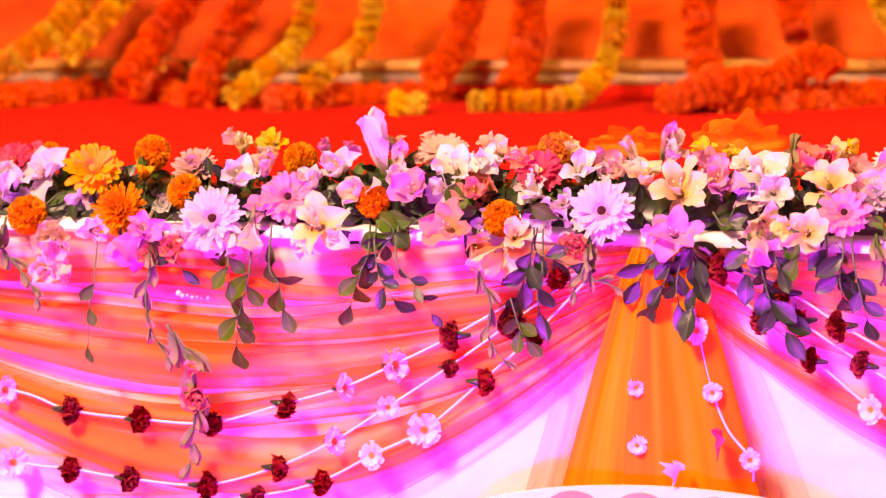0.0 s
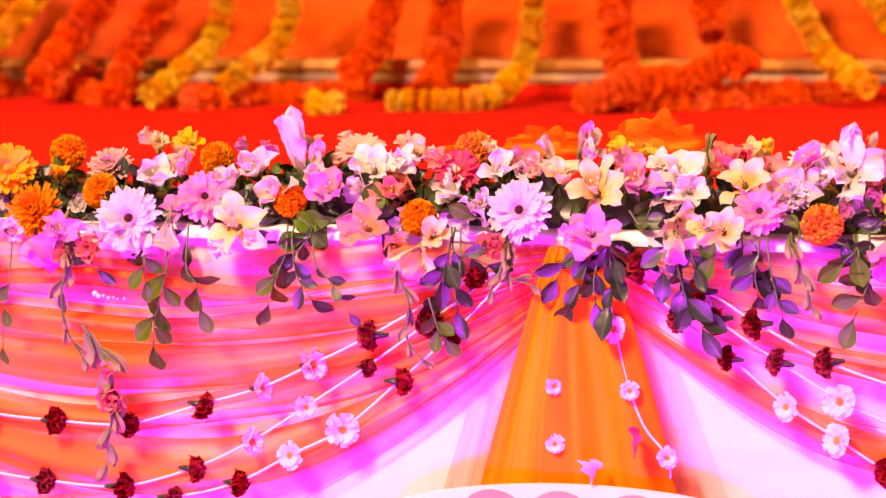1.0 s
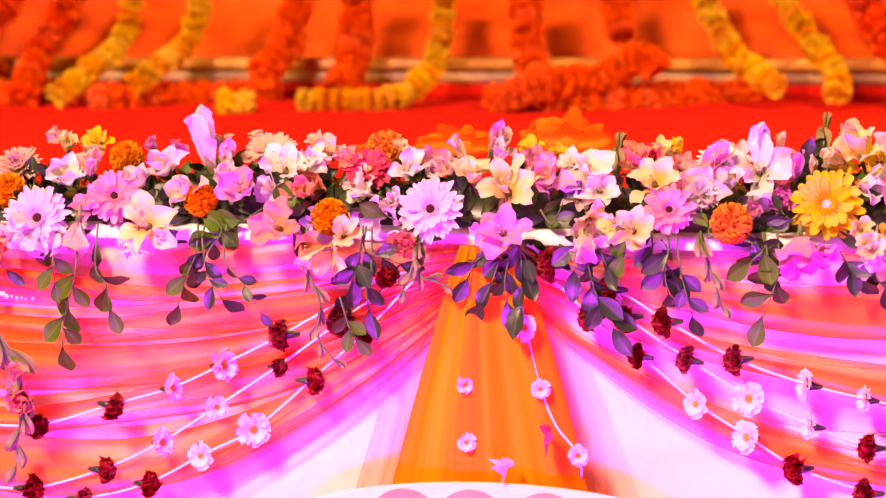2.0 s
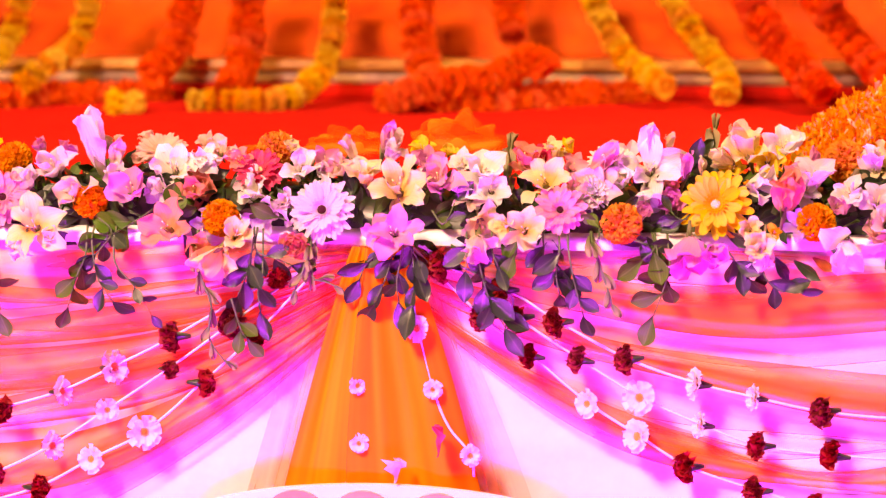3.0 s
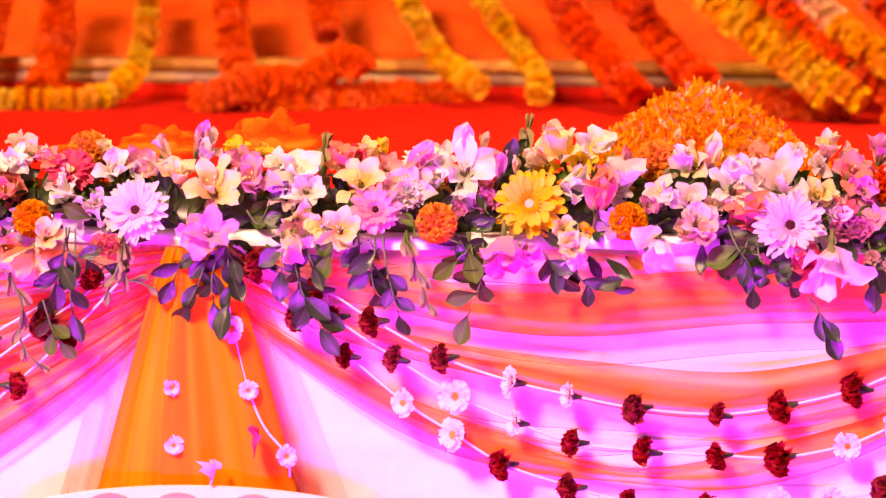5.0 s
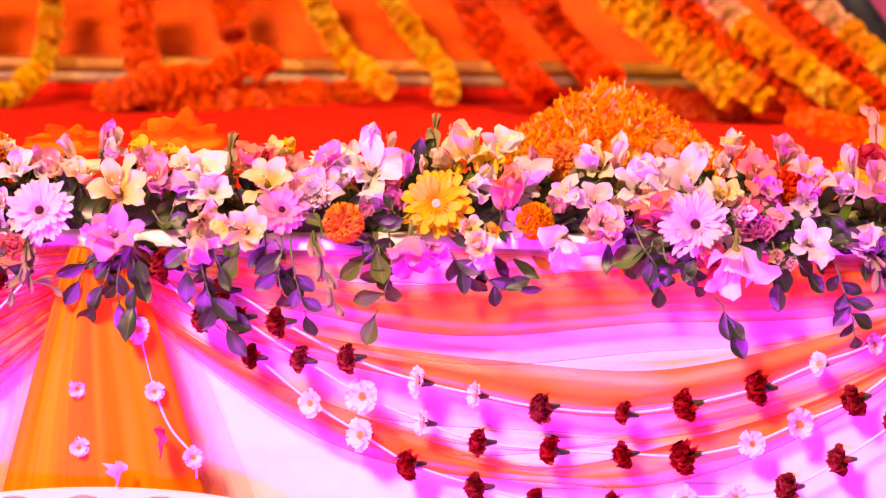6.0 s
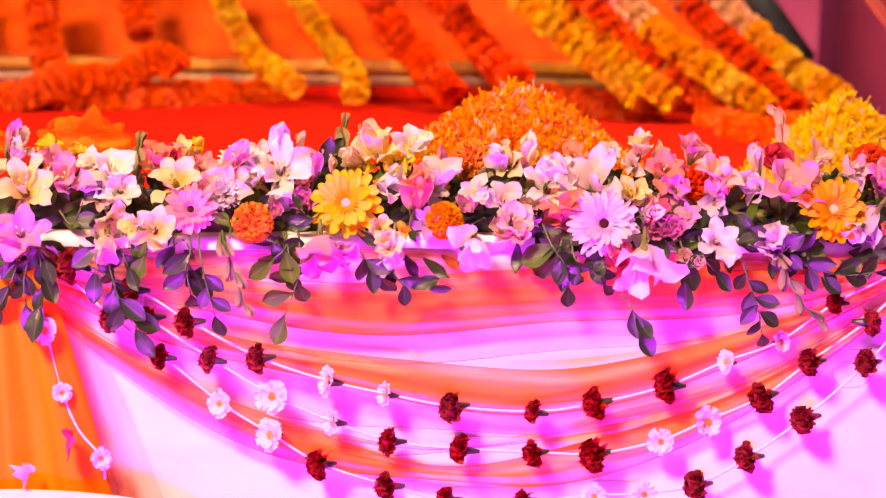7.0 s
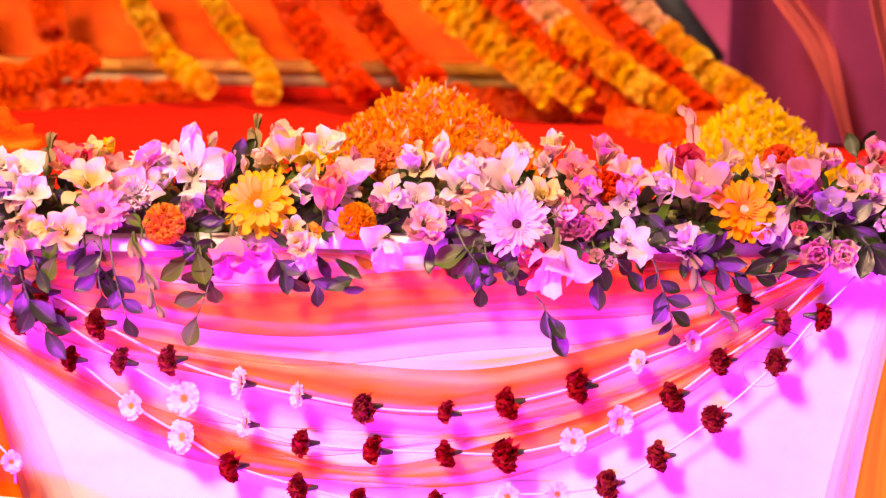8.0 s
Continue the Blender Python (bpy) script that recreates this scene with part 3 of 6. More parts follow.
def cascade(x, top, half, length, label, seed):
    """A bunched fall of organza that fans out downwards in upright folds, with a thinner veil to both sides."""
    t = thing("cascade_drape", Matrix.Translation((x, FRONT - 0.031, top)), label, "drape", "drapes of the stage front")

    def panel(name, u0, u1, lift, mat, k):
        rnd = random.Random(seed * 17 + k)
        ph = rnd.uniform(0, 6)

        def fn(u, v):
            s = 2 * (u0 + (u1 - u0) * u) - 1
            w = 0.06 + (half - 0.06) * (v * length / 0.42) ** 0.85
            f = math.sin(s * 7 + ph + 1.8 * math.sin(s * 3 + ph + 2.0 * v)) * (0.005 + 0.007 * v) + 0.002 * math.sin(s * 19 + ph + v * 4) + 0.006 * noise.noise(Vector((s * 4, v * 3, k)))
            return Vector((w * s + 0.012 * math.sin(v * 4 + s * 3 + ph), lift - f - 0.015 * (1 - min(1, s * s)), -length * v))
        bm = bmesh.new()
        sheet(bm, fn, 50, 40)
        p = part(name, bm, mat, t)
        for side in ((0.0, 1.0) if name == "panel" else ()):
            bm = bmesh.new()
            tube(bm, [fn(side, j / 40) for j in range(41)], 0.0003, 4)
            part("hem", bm, VEIL, p)
    panel("veil", -0.10, 0.30, 0.012, VEIL, 1)
    panel("veil", 0.72, 1.10, 0.012, VEIL, 2)
    panel("panel", 0.10, 0.52, 0.0, SHEER_ORANGE, 3)
    panel("panel", 0.40, 0.90, -0.008, SHEER_ORANGE, 4)
    return t


VEIL = sheer_material("organza_veil", (0.95, 0.30, 0.10), (0.95, 0.42, 0.25), 0.22, 0.2, 1.2, 2.2, 6)
cascade(-0.452, STAGE - 0.006, 0.19, 0.85, "sheer orange organza fall fanned out from a gather", 2)
cascade(1.05, STAGE - 0.05, 0.125, 0.80, "sheer orange organza fall beside the white cloth", 6)

# ---- the garlands on the drapes ----
def carnation_mesh(k):
    def make():
        rnd = random.Random(k)
        bm = bmesh.new()
        for i in range(58):
            a = rnd.uniform(0, 360)
            lift = -rnd.uniform(15, 88)
            add_petal(bm, pose(0, 0, -0.1, 0, 0, a) @ pose(0.02, 0, 0, rnd.uniform(-40, 40), lift, 0), rnd.uniform(0.38, 0.50), 0.46, 0.05, 0.20, 0.05, 0.26, 6, 5, i + 50 * k, 0.22)
        return mesh_of(bm, "carnation", PETALS["dark_red"])
    return cached(("carn", k), make)


def carn_calyx():
    def make():
        bm = bmesh.new()
        tube(bm, [(0, 0, -0.02), (0, 0, -0.18), (0, 0, -0.34), (0, 0, -0.48)], 0.16, 7, 0.06)
        for i in range(5):
            add_petal(bm, pose(0, 0, -0.1, 0, 0, 72 * i) @ pose(0.1, 0, 0, 0, -50, 0), 0.22, 0.12, 0.1, 0.2, 0.9, 0, 2, 3, i)
        return mesh_of(bm, "calyx", LEAF_DARK)
    return cached("ccal", make)


def daisy_mesh(k):
    def make():
        rnd = random.Random(k)
        bm = bmesh.new()
        for ring in range(2):
            n = 12 - 3 * ring
            for i in range(n):
                add_petal(bm, pose(0, 0, 0.03 * ring, 0, 0, 360 * i / n + rnd.uniform(-8, 8)) @ pose(0.07, 0, 0, rnd.uniform(-20, 20), -10 - 20 * ring + rnd.uniform(-8, 8), 0), (0.44 - 0.10 * ring) * rnd.uniform(0.85, 1.05), 0.24, 0.05, 0.2, 0.1, 0.2, 3, 4, i + ring * 20 + k)
        return mesh_of(bm, "daisy", PETALS["white"])
    return cached(("dais", k), make)


def daisy_disc():
    def make():
        bm = bmesh.new()
        for i in range(40):
            r, a = 0.13 * math.sqrt(i / 40), i * 2.39996
            bmesh.ops.create_cone(bm, cap_ends=True, segments=5, radius1=0.022, radius2=0.012, depth=0.07, matrix=Matrix.Translation((r * math.cos(a), r * math.sin(a), 0.06)))
        return mesh_of(bm, "disc", DISC_GOLD)
    return cached("ddisc", make)


def garland(cord, blooms, label, depth=0.035):
    """A white cord along the points with blooms (kind, x, z, size, turn) threaded on it."""
    y = FRONT - depth
    t = thing("flower_garland", Matrix.Translation((cord[0][0], y, cord[0][1])), label, "garland", "garlands on the drapes")
    base = Vector((cord[0][0], y, cord[0][1]))
    p = spline([Vector((a, y + 0.0, c)) - base for a, c in cord], 0.012)
    bm = bmesh.new()
    tube(bm, p, 0.0021, 6)
    part("cord", bm, CORD, t, "white cord")
    for i, (kind, x, z, s, turn) in enumerate(blooms):
        m = Matrix.Translation(Vector((x, y - 0.006, z)) - base)
        if kind == "c":
            h = part("carnation", carnation_mesh(i % 4), None, t, "dark red carnation", m @ pose(0, 0, 0, 90, 0, turn) @ pose(0, 0, 0, random.uniform(-15, 15), 0, random.uniform(0, 90)) @ Matrix.Diagonal((s, s, s * 1.05, 1)))
            part("calyx", carn_calyx(), None, h, "grey-green calyx")
        else:
            h = part("daisy", daisy_mesh(i % 3), None, t, "white daisy with a golden centre", m @ pose(0, 0, 0, 80, 0, turn) @ Matrix.Diagonal((s, s, s, 1)))
            part("flower_disc", daisy_disc(), None, h, "golden centre")
            part("calyx", carn_calyx(), None, h, "grey-green calyx")
    return t


garland([(-2.162, 0.779), (-1.812, 0.658), (-1.505, 0.640), (-1.398, 0.611), (-1.278, 0.601), (-1.155, 0.600), (-1.033, 0.636), (-0.936, 0.666), (-0.854, 0.705), (-0.759, 0.754), (-0.600, 0.849), (-0.570, 0.871)],
        [('d', -1.505, 0.640, 0.050, 60), ('c', -1.398, 0.611, 0.051, 75), ('c', -1.278, 0.601, 0.048, 75), ('c', -1.155, 0.600, 0.044, 75), ('c', -1.033, 0.636, 0.046, 75), ('d', -0.936, 0.666, 0.045, 70), ('d', -0.854, 0.705, 0.056, 60), ('c', -0.759, 0.754, 0.051, -75), ('c', -0.600, 0.849, 0.041, 20)], 'white cord garland of dark red carnations and white daisies')
garland([(-2.163, 0.760), (-1.818, 0.572), (-1.496, 0.521), (-1.401, 0.514), (-1.300, 0.503), (-1.170, 0.499), (-1.050, 0.534), (-0.954, 0.581), (-0.865, 0.639), (-0.769, 0.704), (-0.669, 0.777), (-0.562, 0.858)],
        [('d', -1.496, 0.521, 0.054, 40), ('c', -1.401, 0.514, 0.046, 75), ('c', -1.300, 0.503, 0.046, 75), ('c', -1.170, 0.499, 0.051, 75), ('c', -1.050, 0.534, 0.046, 75), ('d', -0.954, 0.581, 0.045, 60), ('d', -0.865, 0.639, 0.038, 30), ('c', -0.769, 0.704, 0.035, 75), ('c', -0.669, 0.777, 0.051, -20)], 'white cord garland of dark red carnations and white daisies')
garland([(-2.165, 0.741), (-1.722, 0.472), (-1.323, 0.455), (-1.089, 0.485), (-0.980, 0.514), (-0.891, 0.562), (-0.808, 0.606), (-0.718, 0.684), (-0.639, 0.756), (-0.549, 0.850)],
        [('c', -1.089, 0.485, 0.046, 75), ('c', -0.980, 0.514, 0.046, 75), ('d', -0.891, 0.562, 0.045, -10), ('d', -0.808, 0.606, 0.056, 20), ('c', -0.718, 0.684, 0.046, 75), ('c', -0.639, 0.756, 0.041, 75)], 'white cord garland of dark red carnations and white daisies')
garland([(-0.383, 0.896), (-0.354, 0.868), (-0.256, 0.830), (-0.186, 0.787), (-0.083, 0.733), (0.017, 0.699), (0.101, 0.680), (0.201, 0.661), (0.322, 0.654), (0.414, 0.667), (0.519, 0.694), (0.604, 0.731), (0.682, 0.761), (0.765, 0.821), (0.827, 0.852), (0.877, 0.887)],
        [('c', -0.354, 0.868, 0.051, -75), ('c', -0.186, 0.787, 0.048, -75), ('c', -0.083, 0.733, 0.048, -75), ('d', 0.017, 0.699, 0.050, -70), ('d', 0.101, 0.680, 0.043, -70), ('c', 0.201, 0.661, 0.051, -75), ('c', 0.322, 0.654, 0.039, -75), ('c', 0.414, 0.667, 0.051, -75), ('c', 0.519, 0.694, 0.051, -75), ('d', 0.604, 0.731, 0.038, -60), ('d', 0.682, 0.761, 0.036, 30), ('c', 0.765, 0.821, 0.037, -75)], 'white cord garland of dark red carnations and white daisies')
garland([(-0.391, 0.896), (-0.265, 0.833), (-0.242, 0.791), (-0.153, 0.731), (-0.065, 0.677), (0.024, 0.638), (0.110, 0.608), (0.216, 0.597), (0.323, 0.592), (0.413, 0.590), (0.509, 0.610), (0.577, 0.640), (0.661, 0.678), (0.731, 0.732), (0.811, 0.791), (0.862, 0.844), (0.890, 0.878)],
        [('c', -0.265, 0.833, 0.046, -75), ('c', -0.242, 0.791, 0.046, -75), ('c', -0.153, 0.731, 0.044, -75), ('d', -0.065, 0.677, 0.054, -20), ('d', 0.024, 0.638, 0.045, -70), ('c', 0.110, 0.608, 0.046, -75), ('c', 0.216, 0.597, 0.048, -75), ('c', 0.323, 0.592, 0.044, -75), ('c', 0.413, 0.590, 0.057, -75), ('d', 0.509, 0.610, 0.043, -10), ('d', 0.577, 0.640, 0.052, 20), ('c', 0.661, 0.678, 0.051, -75), ('c', 0.731, 0.732, 0.046, -75), ('c', 0.811, 0.791, 0.046, 75)], 'white cord garland of dark red carnations and white daisies')
garland([(-0.399, 0.892), (-0.296, 0.791), (-0.224, 0.735), (-0.141, 0.666), (-0.067, 0.619), (0.006, 0.574), (0.107, 0.541), (0.196, 0.519), (0.312, 0.517), (0.413, 0.526), (0.487, 0.529), (0.568, 0.543), (0.643, 0.586), (0.725, 0.646), (0.816, 0.730), (0.873, 0.799), (0.930, 0.861)],
        [('c', -0.296, 0.791, 0.044, -75), ('c', -0.224, 0.735, 0.041, -75), ('d', -0.141, 0.666, 0.043, -30), ('d', -0.067, 0.619, 0.052, -40), ('c', 0.006, 0.574, 0.048, -75), ('c', 0.107, 0.541, 0.048, -75), ('c', 0.196, 0.519, 0.046, -75), ('c', 0.312, 0.517, 0.046, -75), ('d', 0.413, 0.526, 0.041, -20), ('d', 0.487, 0.529, 0.041, 0), ('c', 0.568, 0.543, 0.051, -75), ('c', 0.643, 0.586, 0.048, -75), ('c', 0.725, 0.646, 0.051, -75), ('c', 0.816, 0.730, 0.046, -75), ('c', 0.873, 0.799, 0.046, 75)], 'white cord garland of dark red carnations and white daisies')
garland([(-0.449, 0.828), (-0.461, 0.760), (-0.480, 0.689), (-0.478, 0.602), (-0.500, 0.536)],
        [('d', -0.480, 0.689, 0.029, 30), ('d', -0.478, 0.602, 0.032, 0)], 'white cord with pale daisies under the orange organza', 0.053)
garland([(-0.399, 0.829), (-0.390, 0.777), (-0.368, 0.686), (-0.345, 0.629), (-0.313, 0.588), (-0.307, 0.546)],
        [('d', -0.390, 0.777, 0.043, -20), ('d', -0.368, 0.686, 0.032, 10), ('d', -0.313, 0.588, 0.034, 20)], 'white cord with pale daisies under the orange organza', 0.053)
trim = thing("bead_trim", Matrix.Translation((-1.201, 2.977, 0.805)), "short string of white beads on the drape", "bead trim")
for dx, dz, s in ((0.000, 0.000, 0.0050), (0.006, -0.004, 0.0040), (0.014, -0.003, 0.0025), (0.022, -0.006, 0.0030), (0.030, -0.005, 0.0022), (0.037, -0.007, 0.0020), (0.048, -0.006, 0.0030)):
    bm = bmesh.new()
    bmesh.ops.create_icosphere(bm, subdivisions=2, radius=s, matrix=Matrix.Translation((dx, -0.003, dz)))
    part("bead", bm, CORD, trim)
wire = bmesh.new()
tube(wire, spline([(0.873, 2.991, 0.770), (0.839, 2.991, 0.751), (0.796, 2.991, 0.746), (0.781, 2.991, 0.763), (0.790, 2.991, 0.781), (0.856, 2.991, 0.762), (0.841, 2.991, 0.727), (0.816, 2.991, 0.692), (0.781, 2.991, 0.690), (0.767, 2.991, 0.714), (0.784, 2.991, 0.727), (0.815, 2.991, 0.718)], 0.004), 0.0004, 4)
solo("florist_wire", wire, STEM, "thin loose florist wire curling over the cloth", "wire")

# ---- the shrine behind ----
bm = bmesh.new()
sheet(bm, lambda u, v: Vector((-4.6 + (5.98 - 2.1 * v) * u, 5.62 + 0.05 * math.sin(u * 38 + 1.5 * math.sin(v * 5)) + 0.04 * math.sin(v * 14 + u * 11) + 0.10 * noise.noise(Vector((u * 15, v * 16, 1.5))) - 0.16 / (1 + math.exp((v - 0.075 - 0.01 * math.sin(u * 30)) * 60)), STAGE + 2.4 * v)), 240, 120)
solo("shrine_backdrop", bm, BACK_CLOTH, "orange cloth backdrop in loose folds", "backdrop", kind="structure")
bm = bmesh.new()
sheet(bm, lambda u, v: Vector((0.6 + 4.2 * u, 6.1 + 0.14 * math.sin(u * 22 + 1.2 * v) + 0.04 * math.sin(u * 57 + v), STAGE + 3.0 * v)), 140, 20)
solo("purple_backdrop", bm, PURPLE_CLOTH, "purple stage curtain hanging in soft folds", "curtain", kind="structure")
def curtain_sash(pts, width, label):
    """A curved salmon band before the curtain that stands in for warm light on a fold."""
    p = spline(pts, 0.03)
    bm = bmesh.new()
    n = len(p) - 1

    def fn(u, v):
        k = min(int(v * n), n - 1)
        c = p[k].lerp(p[k + 1], v * n - k)
        return c + Vector((width * (u - 0.5) * (0.8 + 0.4 * math.sin(v * 5)), 0.03 * math.cos((u - 0.5) * 3.1) - 0.012 * math.sin(u * 19), 0))
    sheet(bm, fn, 14, 40)
    return solo("curtain_sash", bm, FOLD_LIGHT, label, "sash", "sashes before the curtain")


# Salmon of the warm light painted along the curtain's folds.
FOLD_LIGHT = rough_material("salmon_fold_light", (0.20, 0.04, 0.07), (0.30, 0.07, 0.09), 9, 0.7, 0.1)
SIDE_CLOTH = rough_material("deep_purple_cloth", (0.085, 0.012, 0.075), (0.13, 0.02, 0.11), 5, 0.7, 0.1)


def side_curtain():
    """A purple curtain that closes the stage's side: one leg runs back beside the shrine, the other along the front."""
    p = spline([(1.43, 5.98, 0), (1.34, 5.2, 0), (1.27, 4.5, 0), (1.36, 4.36, 0), (2.0, 4.34, 0), (3.2, 4.36, 0)], 0.02)
    n = len(p) - 1
    bm = bmesh.new()

    def fn(u, v):
        k = min(int(u * n), n - 1)
        c = p[k].lerp(p[k + 1], u * n - k)
        d = (p[min(k + 2, n)] - p[max(k - 1, 0)]).normalized()
        return c + Vector((-d.y, d.x, 0)) * (0.03 * math.sin(u * 17 + 0.6 * v) + 0.008 * math.sin(u * 41 + v)) + Vector((0, 0, STAGE + 0.008 + 2.4 * v))
    return sheet(bm, fn, 240, 12)


solo("side_curtain", side_curtain(), SIDE_CLOTH, "deep purple curtain at the side of the stage", "curtain", kind="structure")
curtain_sash([(1.096, 4.260, 1.292), (1.154, 4.260, 1.223), (1.218, 4.260, 1.141), (1.259, 4.260, 1.047), (1.296, 4.260, 0.940), (1.308, 4.260, 0.910)], 0.06, "salmon band standing in for warm light along a purple curtain fold")
curtain_sash([(1.331, 4.260, 1.296), (1.357, 4.260, 1.203), (1.386, 4.260, 1.085), (1.408, 4.260, 0.910)], 0.04, "salmon band standing in for warm light along a purple curtain fold")
solo("shrine_riser", box(bmesh.new(), -3.4, 1.0, 5.304, 5.40, STAGE + 0.001, STAGE + 0.043), CARPET, "red carpeted riser under the shrine's base board", "riser", kind="structure")
solo("shrine_base", box(bmesh.new(), -3.4, 1.0, 5.30, 5.40, STAGE + 0.045, STAGE + 0.075), BASE_WHITE, "low white base board along the shrine", "platform", kind="structure")
solo("shrine_base_trim", box(bmesh.new(), -3.4, 1.0, 5.288, 5.41, STAGE + 0.077, STAGE + 0.105), GOLD, "gold trim on the white base board", "trim", kind="structure")
bm = bmesh.new()
bmesh.ops.create_uvsphere(bm, u_segments=24, v_segments=12, radius=1.0, matrix=Matrix.Translation((-2.140, 5.285, 0.981)) @ Matrix.Diagonal((0.05, 0.034, 0.024, 1)))
solo("brass_boss", bm, BRASS, "shiny brass boss on the shrine's base board", "ornament")
# Slanting dark pole that fills the gap between the garlands.
bm = bmesh.new()
tube(bm, [(1.022, 5.300, 1.308), (1.131, 5.300, 1.166), (1.249, 5.300, 1.015)], 0.035, 10)
solo("navy_swag", bm, NAVY, "dark navy pole in the gap beside the garlands", "cloth roll")


def emblem_board(x, y, top):
    """A white board with a domed top and painted orange petals, of which the rim shows."""
    t = thing("emblem_board", Matrix.Translation((x, y, 0)), "white board with a domed top and orange petal motif", "board")
    outline = [(-0.33, 0.0)] + [(0.33 * math.cos(a), top - 0.085 + 0.085 * math.sin(a)) for a in [math.pi * (1 - k / 40) for k in range(41)]] + [(0.33, 0.0)]
    bm = bmesh.new()
    front = [bm.verts.new((a, 0.0, c)) for a, c in outline]
    back = [bm.verts.new((a, 0.012, c)) for a, c in outline]
    bm.faces.new(front)
    bm.faces.new(back[::-1])
    n = len(outline)
    for i in range(n):
        bm.faces.new((front[i], back[i], back[(i + 1) % n], front[(i + 1) % n]))
    part("panel", mesh_of(bm, "panel", CLOTH_WHITE, False), None, t)
    for k, dx in enumerate((-0.125, -0.025, 0.085)):
        bm = bmesh.new()
        bmesh.ops.create_circle(bm, cap_ends=True, segments=32, radius=0.056, matrix=pose(dx, -0.004, top - 0.064 - 0.12 * dx * dx, 90, 0, 0))
        part("motif", bm, MOTIF, t, "painted orange petal")
    return t


def scrap(name, p, w, h, mat, label, category, seed):
    """A small crumpled scrap caught on the organza."""
    bm = bmesh.new()
    add_petal(bm, pose(p[0], p[1], p[2], 0, -80, 0), h, w, 0.1, 0.2, 0.0, 0.4, 5, 5, seed, 0.8)
    return solo(name, bm, mat, label, category)


MOTIF = rough_material("orange_paint", (0.66, 0.20, 0.03), (0.78, 0.30, 0.06), 40, 0.5)
emblem_board(-0.441, 2.915, 0.549)
scrap("loose_petal", (-0.356, 2.922, 0.593), 0.024, 0.045, PETALS["crimson"], "fallen red petal caught on the orange organza", "petal", 4)
scrap("loose_petal", (-0.418, 2.922, 0.553), 0.035, 0.034, PETALS["white"], "fallen white petal caught on the orange organza", "petal", 5)


def coin_mesh(colour, k):
    """A marigold head threaded through its middle: a flat ruffled disc of petals in three tiers."""
    def make():
        rnd = random.Random(k + 40)
        bm = bmesh.new()
        bmesh.ops.create_icosphere(bm, subdivisions=1, radius=0.30, matrix=Matrix.Diagonal((1, 1, 0.35, 1)))
        for tier in range(3):
            n = 22
            for i in range(n):
                a = 360 * (i + 0.33 * tier) / n + rnd.uniform(-6, 6)
                add_petal(bm, pose(0, 0, 0.035 * (tier - 1), 0, 0, a) @ pose(0.18, 0, 0, rnd.uniform(-30, 30), (1 - tier) * 9 + rnd.uniform(-5, 5), 0), rnd.uniform(0.28, 0.35), 0.17, (tier - 1) * 0.12, 0.25, 0.1, 0.35, 2, 2, i + 30 * tier, 0.5)
        return mesh_of(bm, "blossom", PETALS[colour])
    return cached(("coin", colour, k), make)


def marigold_string(pts, colours, size, label, step=0.026, name="marigold_garland", jitter=0.004):
    """Marigold heads threaded along the points: flat discs on the hanging strings, round heads on the ropes that lie on the carpet."""
    rope = step > 0.03
    p = spline(pts, step)
    t = thing(name, Matrix.Translation(p[0]), label, "garland", "marigold garlands of the shrine")
    for i, q in enumerate(p):
        d = (p[min(i + 1, len(p) - 1)] - p[max(i - 1, 0)]).normalized()
        c = colours[min(len(colours) - 1, i * len(colours) // len(p))] if len(colours) > 2 else random.choice(colours)
        s = size * random.uniform(0.9, 1.1)
        off = Vector([random.uniform(-jitter, jitter) for _ in range(3)])
        head = pompon_mesh(c, i % 3, 110, 0.62) if rope else coin_mesh(c, i % 3)
        lean = 14 if rope else 9
        part("blossom", head, None, t, "", Matrix.Translation(q - p[0] + off) @ d.to_track_quat("Z", "Y").to_matrix().to_4x4() @ pose(0, 0, 0, random.uniform(-lean, lean), random.uniform(-lean, lean), random.uniform(0, 360)) @ Matrix.Diagonal((s, s, s, 1)))
    return t


marigold_string([(-2.312, 5.300, 1.263), (-2.373, 5.200, 1.146), (-2.438, 5.120, 1.067), (-2.523, 5.050, 1.004), (-2.615, 5.000, 0.948)], ['gold', 'yellow'], 0.075, 'yellow marigold garland slanting outwards', 0.026)
marigold_string([(-2.213, 5.300, 1.262), (-2.258, 5.220, 1.159), (-2.321, 5.150, 1.073), (-2.366, 5.100, 1.023)], ['gold', 'yellow'], 0.070, 'yellow marigold garland slanting outwards', 0.026)
marigold_string([(-2.017, 5.300, 1.260), (-2.066, 5.250, 1.172), (-2.135, 5.150, 1.057), (-2.170, 5.050, 0.960)], ['deep', 'flame'], 0.085, 'red-orange marigold garland hanging to the carpet', 0.026)
marigold_string([(-1.857, 5.300, 1.258), (-1.906, 5.250, 1.156), (-1.962, 5.150, 1.012), (-1.966, 5.050, 0.917)], ['deep', 'flame'], 0.085, 'red-orange marigold garland hanging to the carpet', 0.026)
marigold_string([(-1.699, 5.300, 1.256), (-1.725, 5.250, 1.154), (-1.750, 5.200, 1.053), (-1.819, 5.100, 0.972), (-1.881, 5.030, 0.919)], ['gold', 'yellow'], 0.065, 'yellow marigold garland hanging to the carpet', 0.026)
marigold_string([(-1.519, 5.300, 1.254), (-1.543, 5.250, 1.153), (-1.564, 5.200, 1.053), (-1.633, 5.120, 0.993), (-1.683, 5.080, 0.945)], ['gold', 'yellow'], 0.065, 'yellow marigold garland hanging to the carpet', 0.026)
marigold_string([(-1.267, 5.300, 1.251), (-1.287, 5.250, 1.151), (-1.306, 5.200, 1.045), (-1.362, 5.120, 0.971)], ['flame'], 0.085, 'orange marigold garland hanging to the carpet', 0.026)
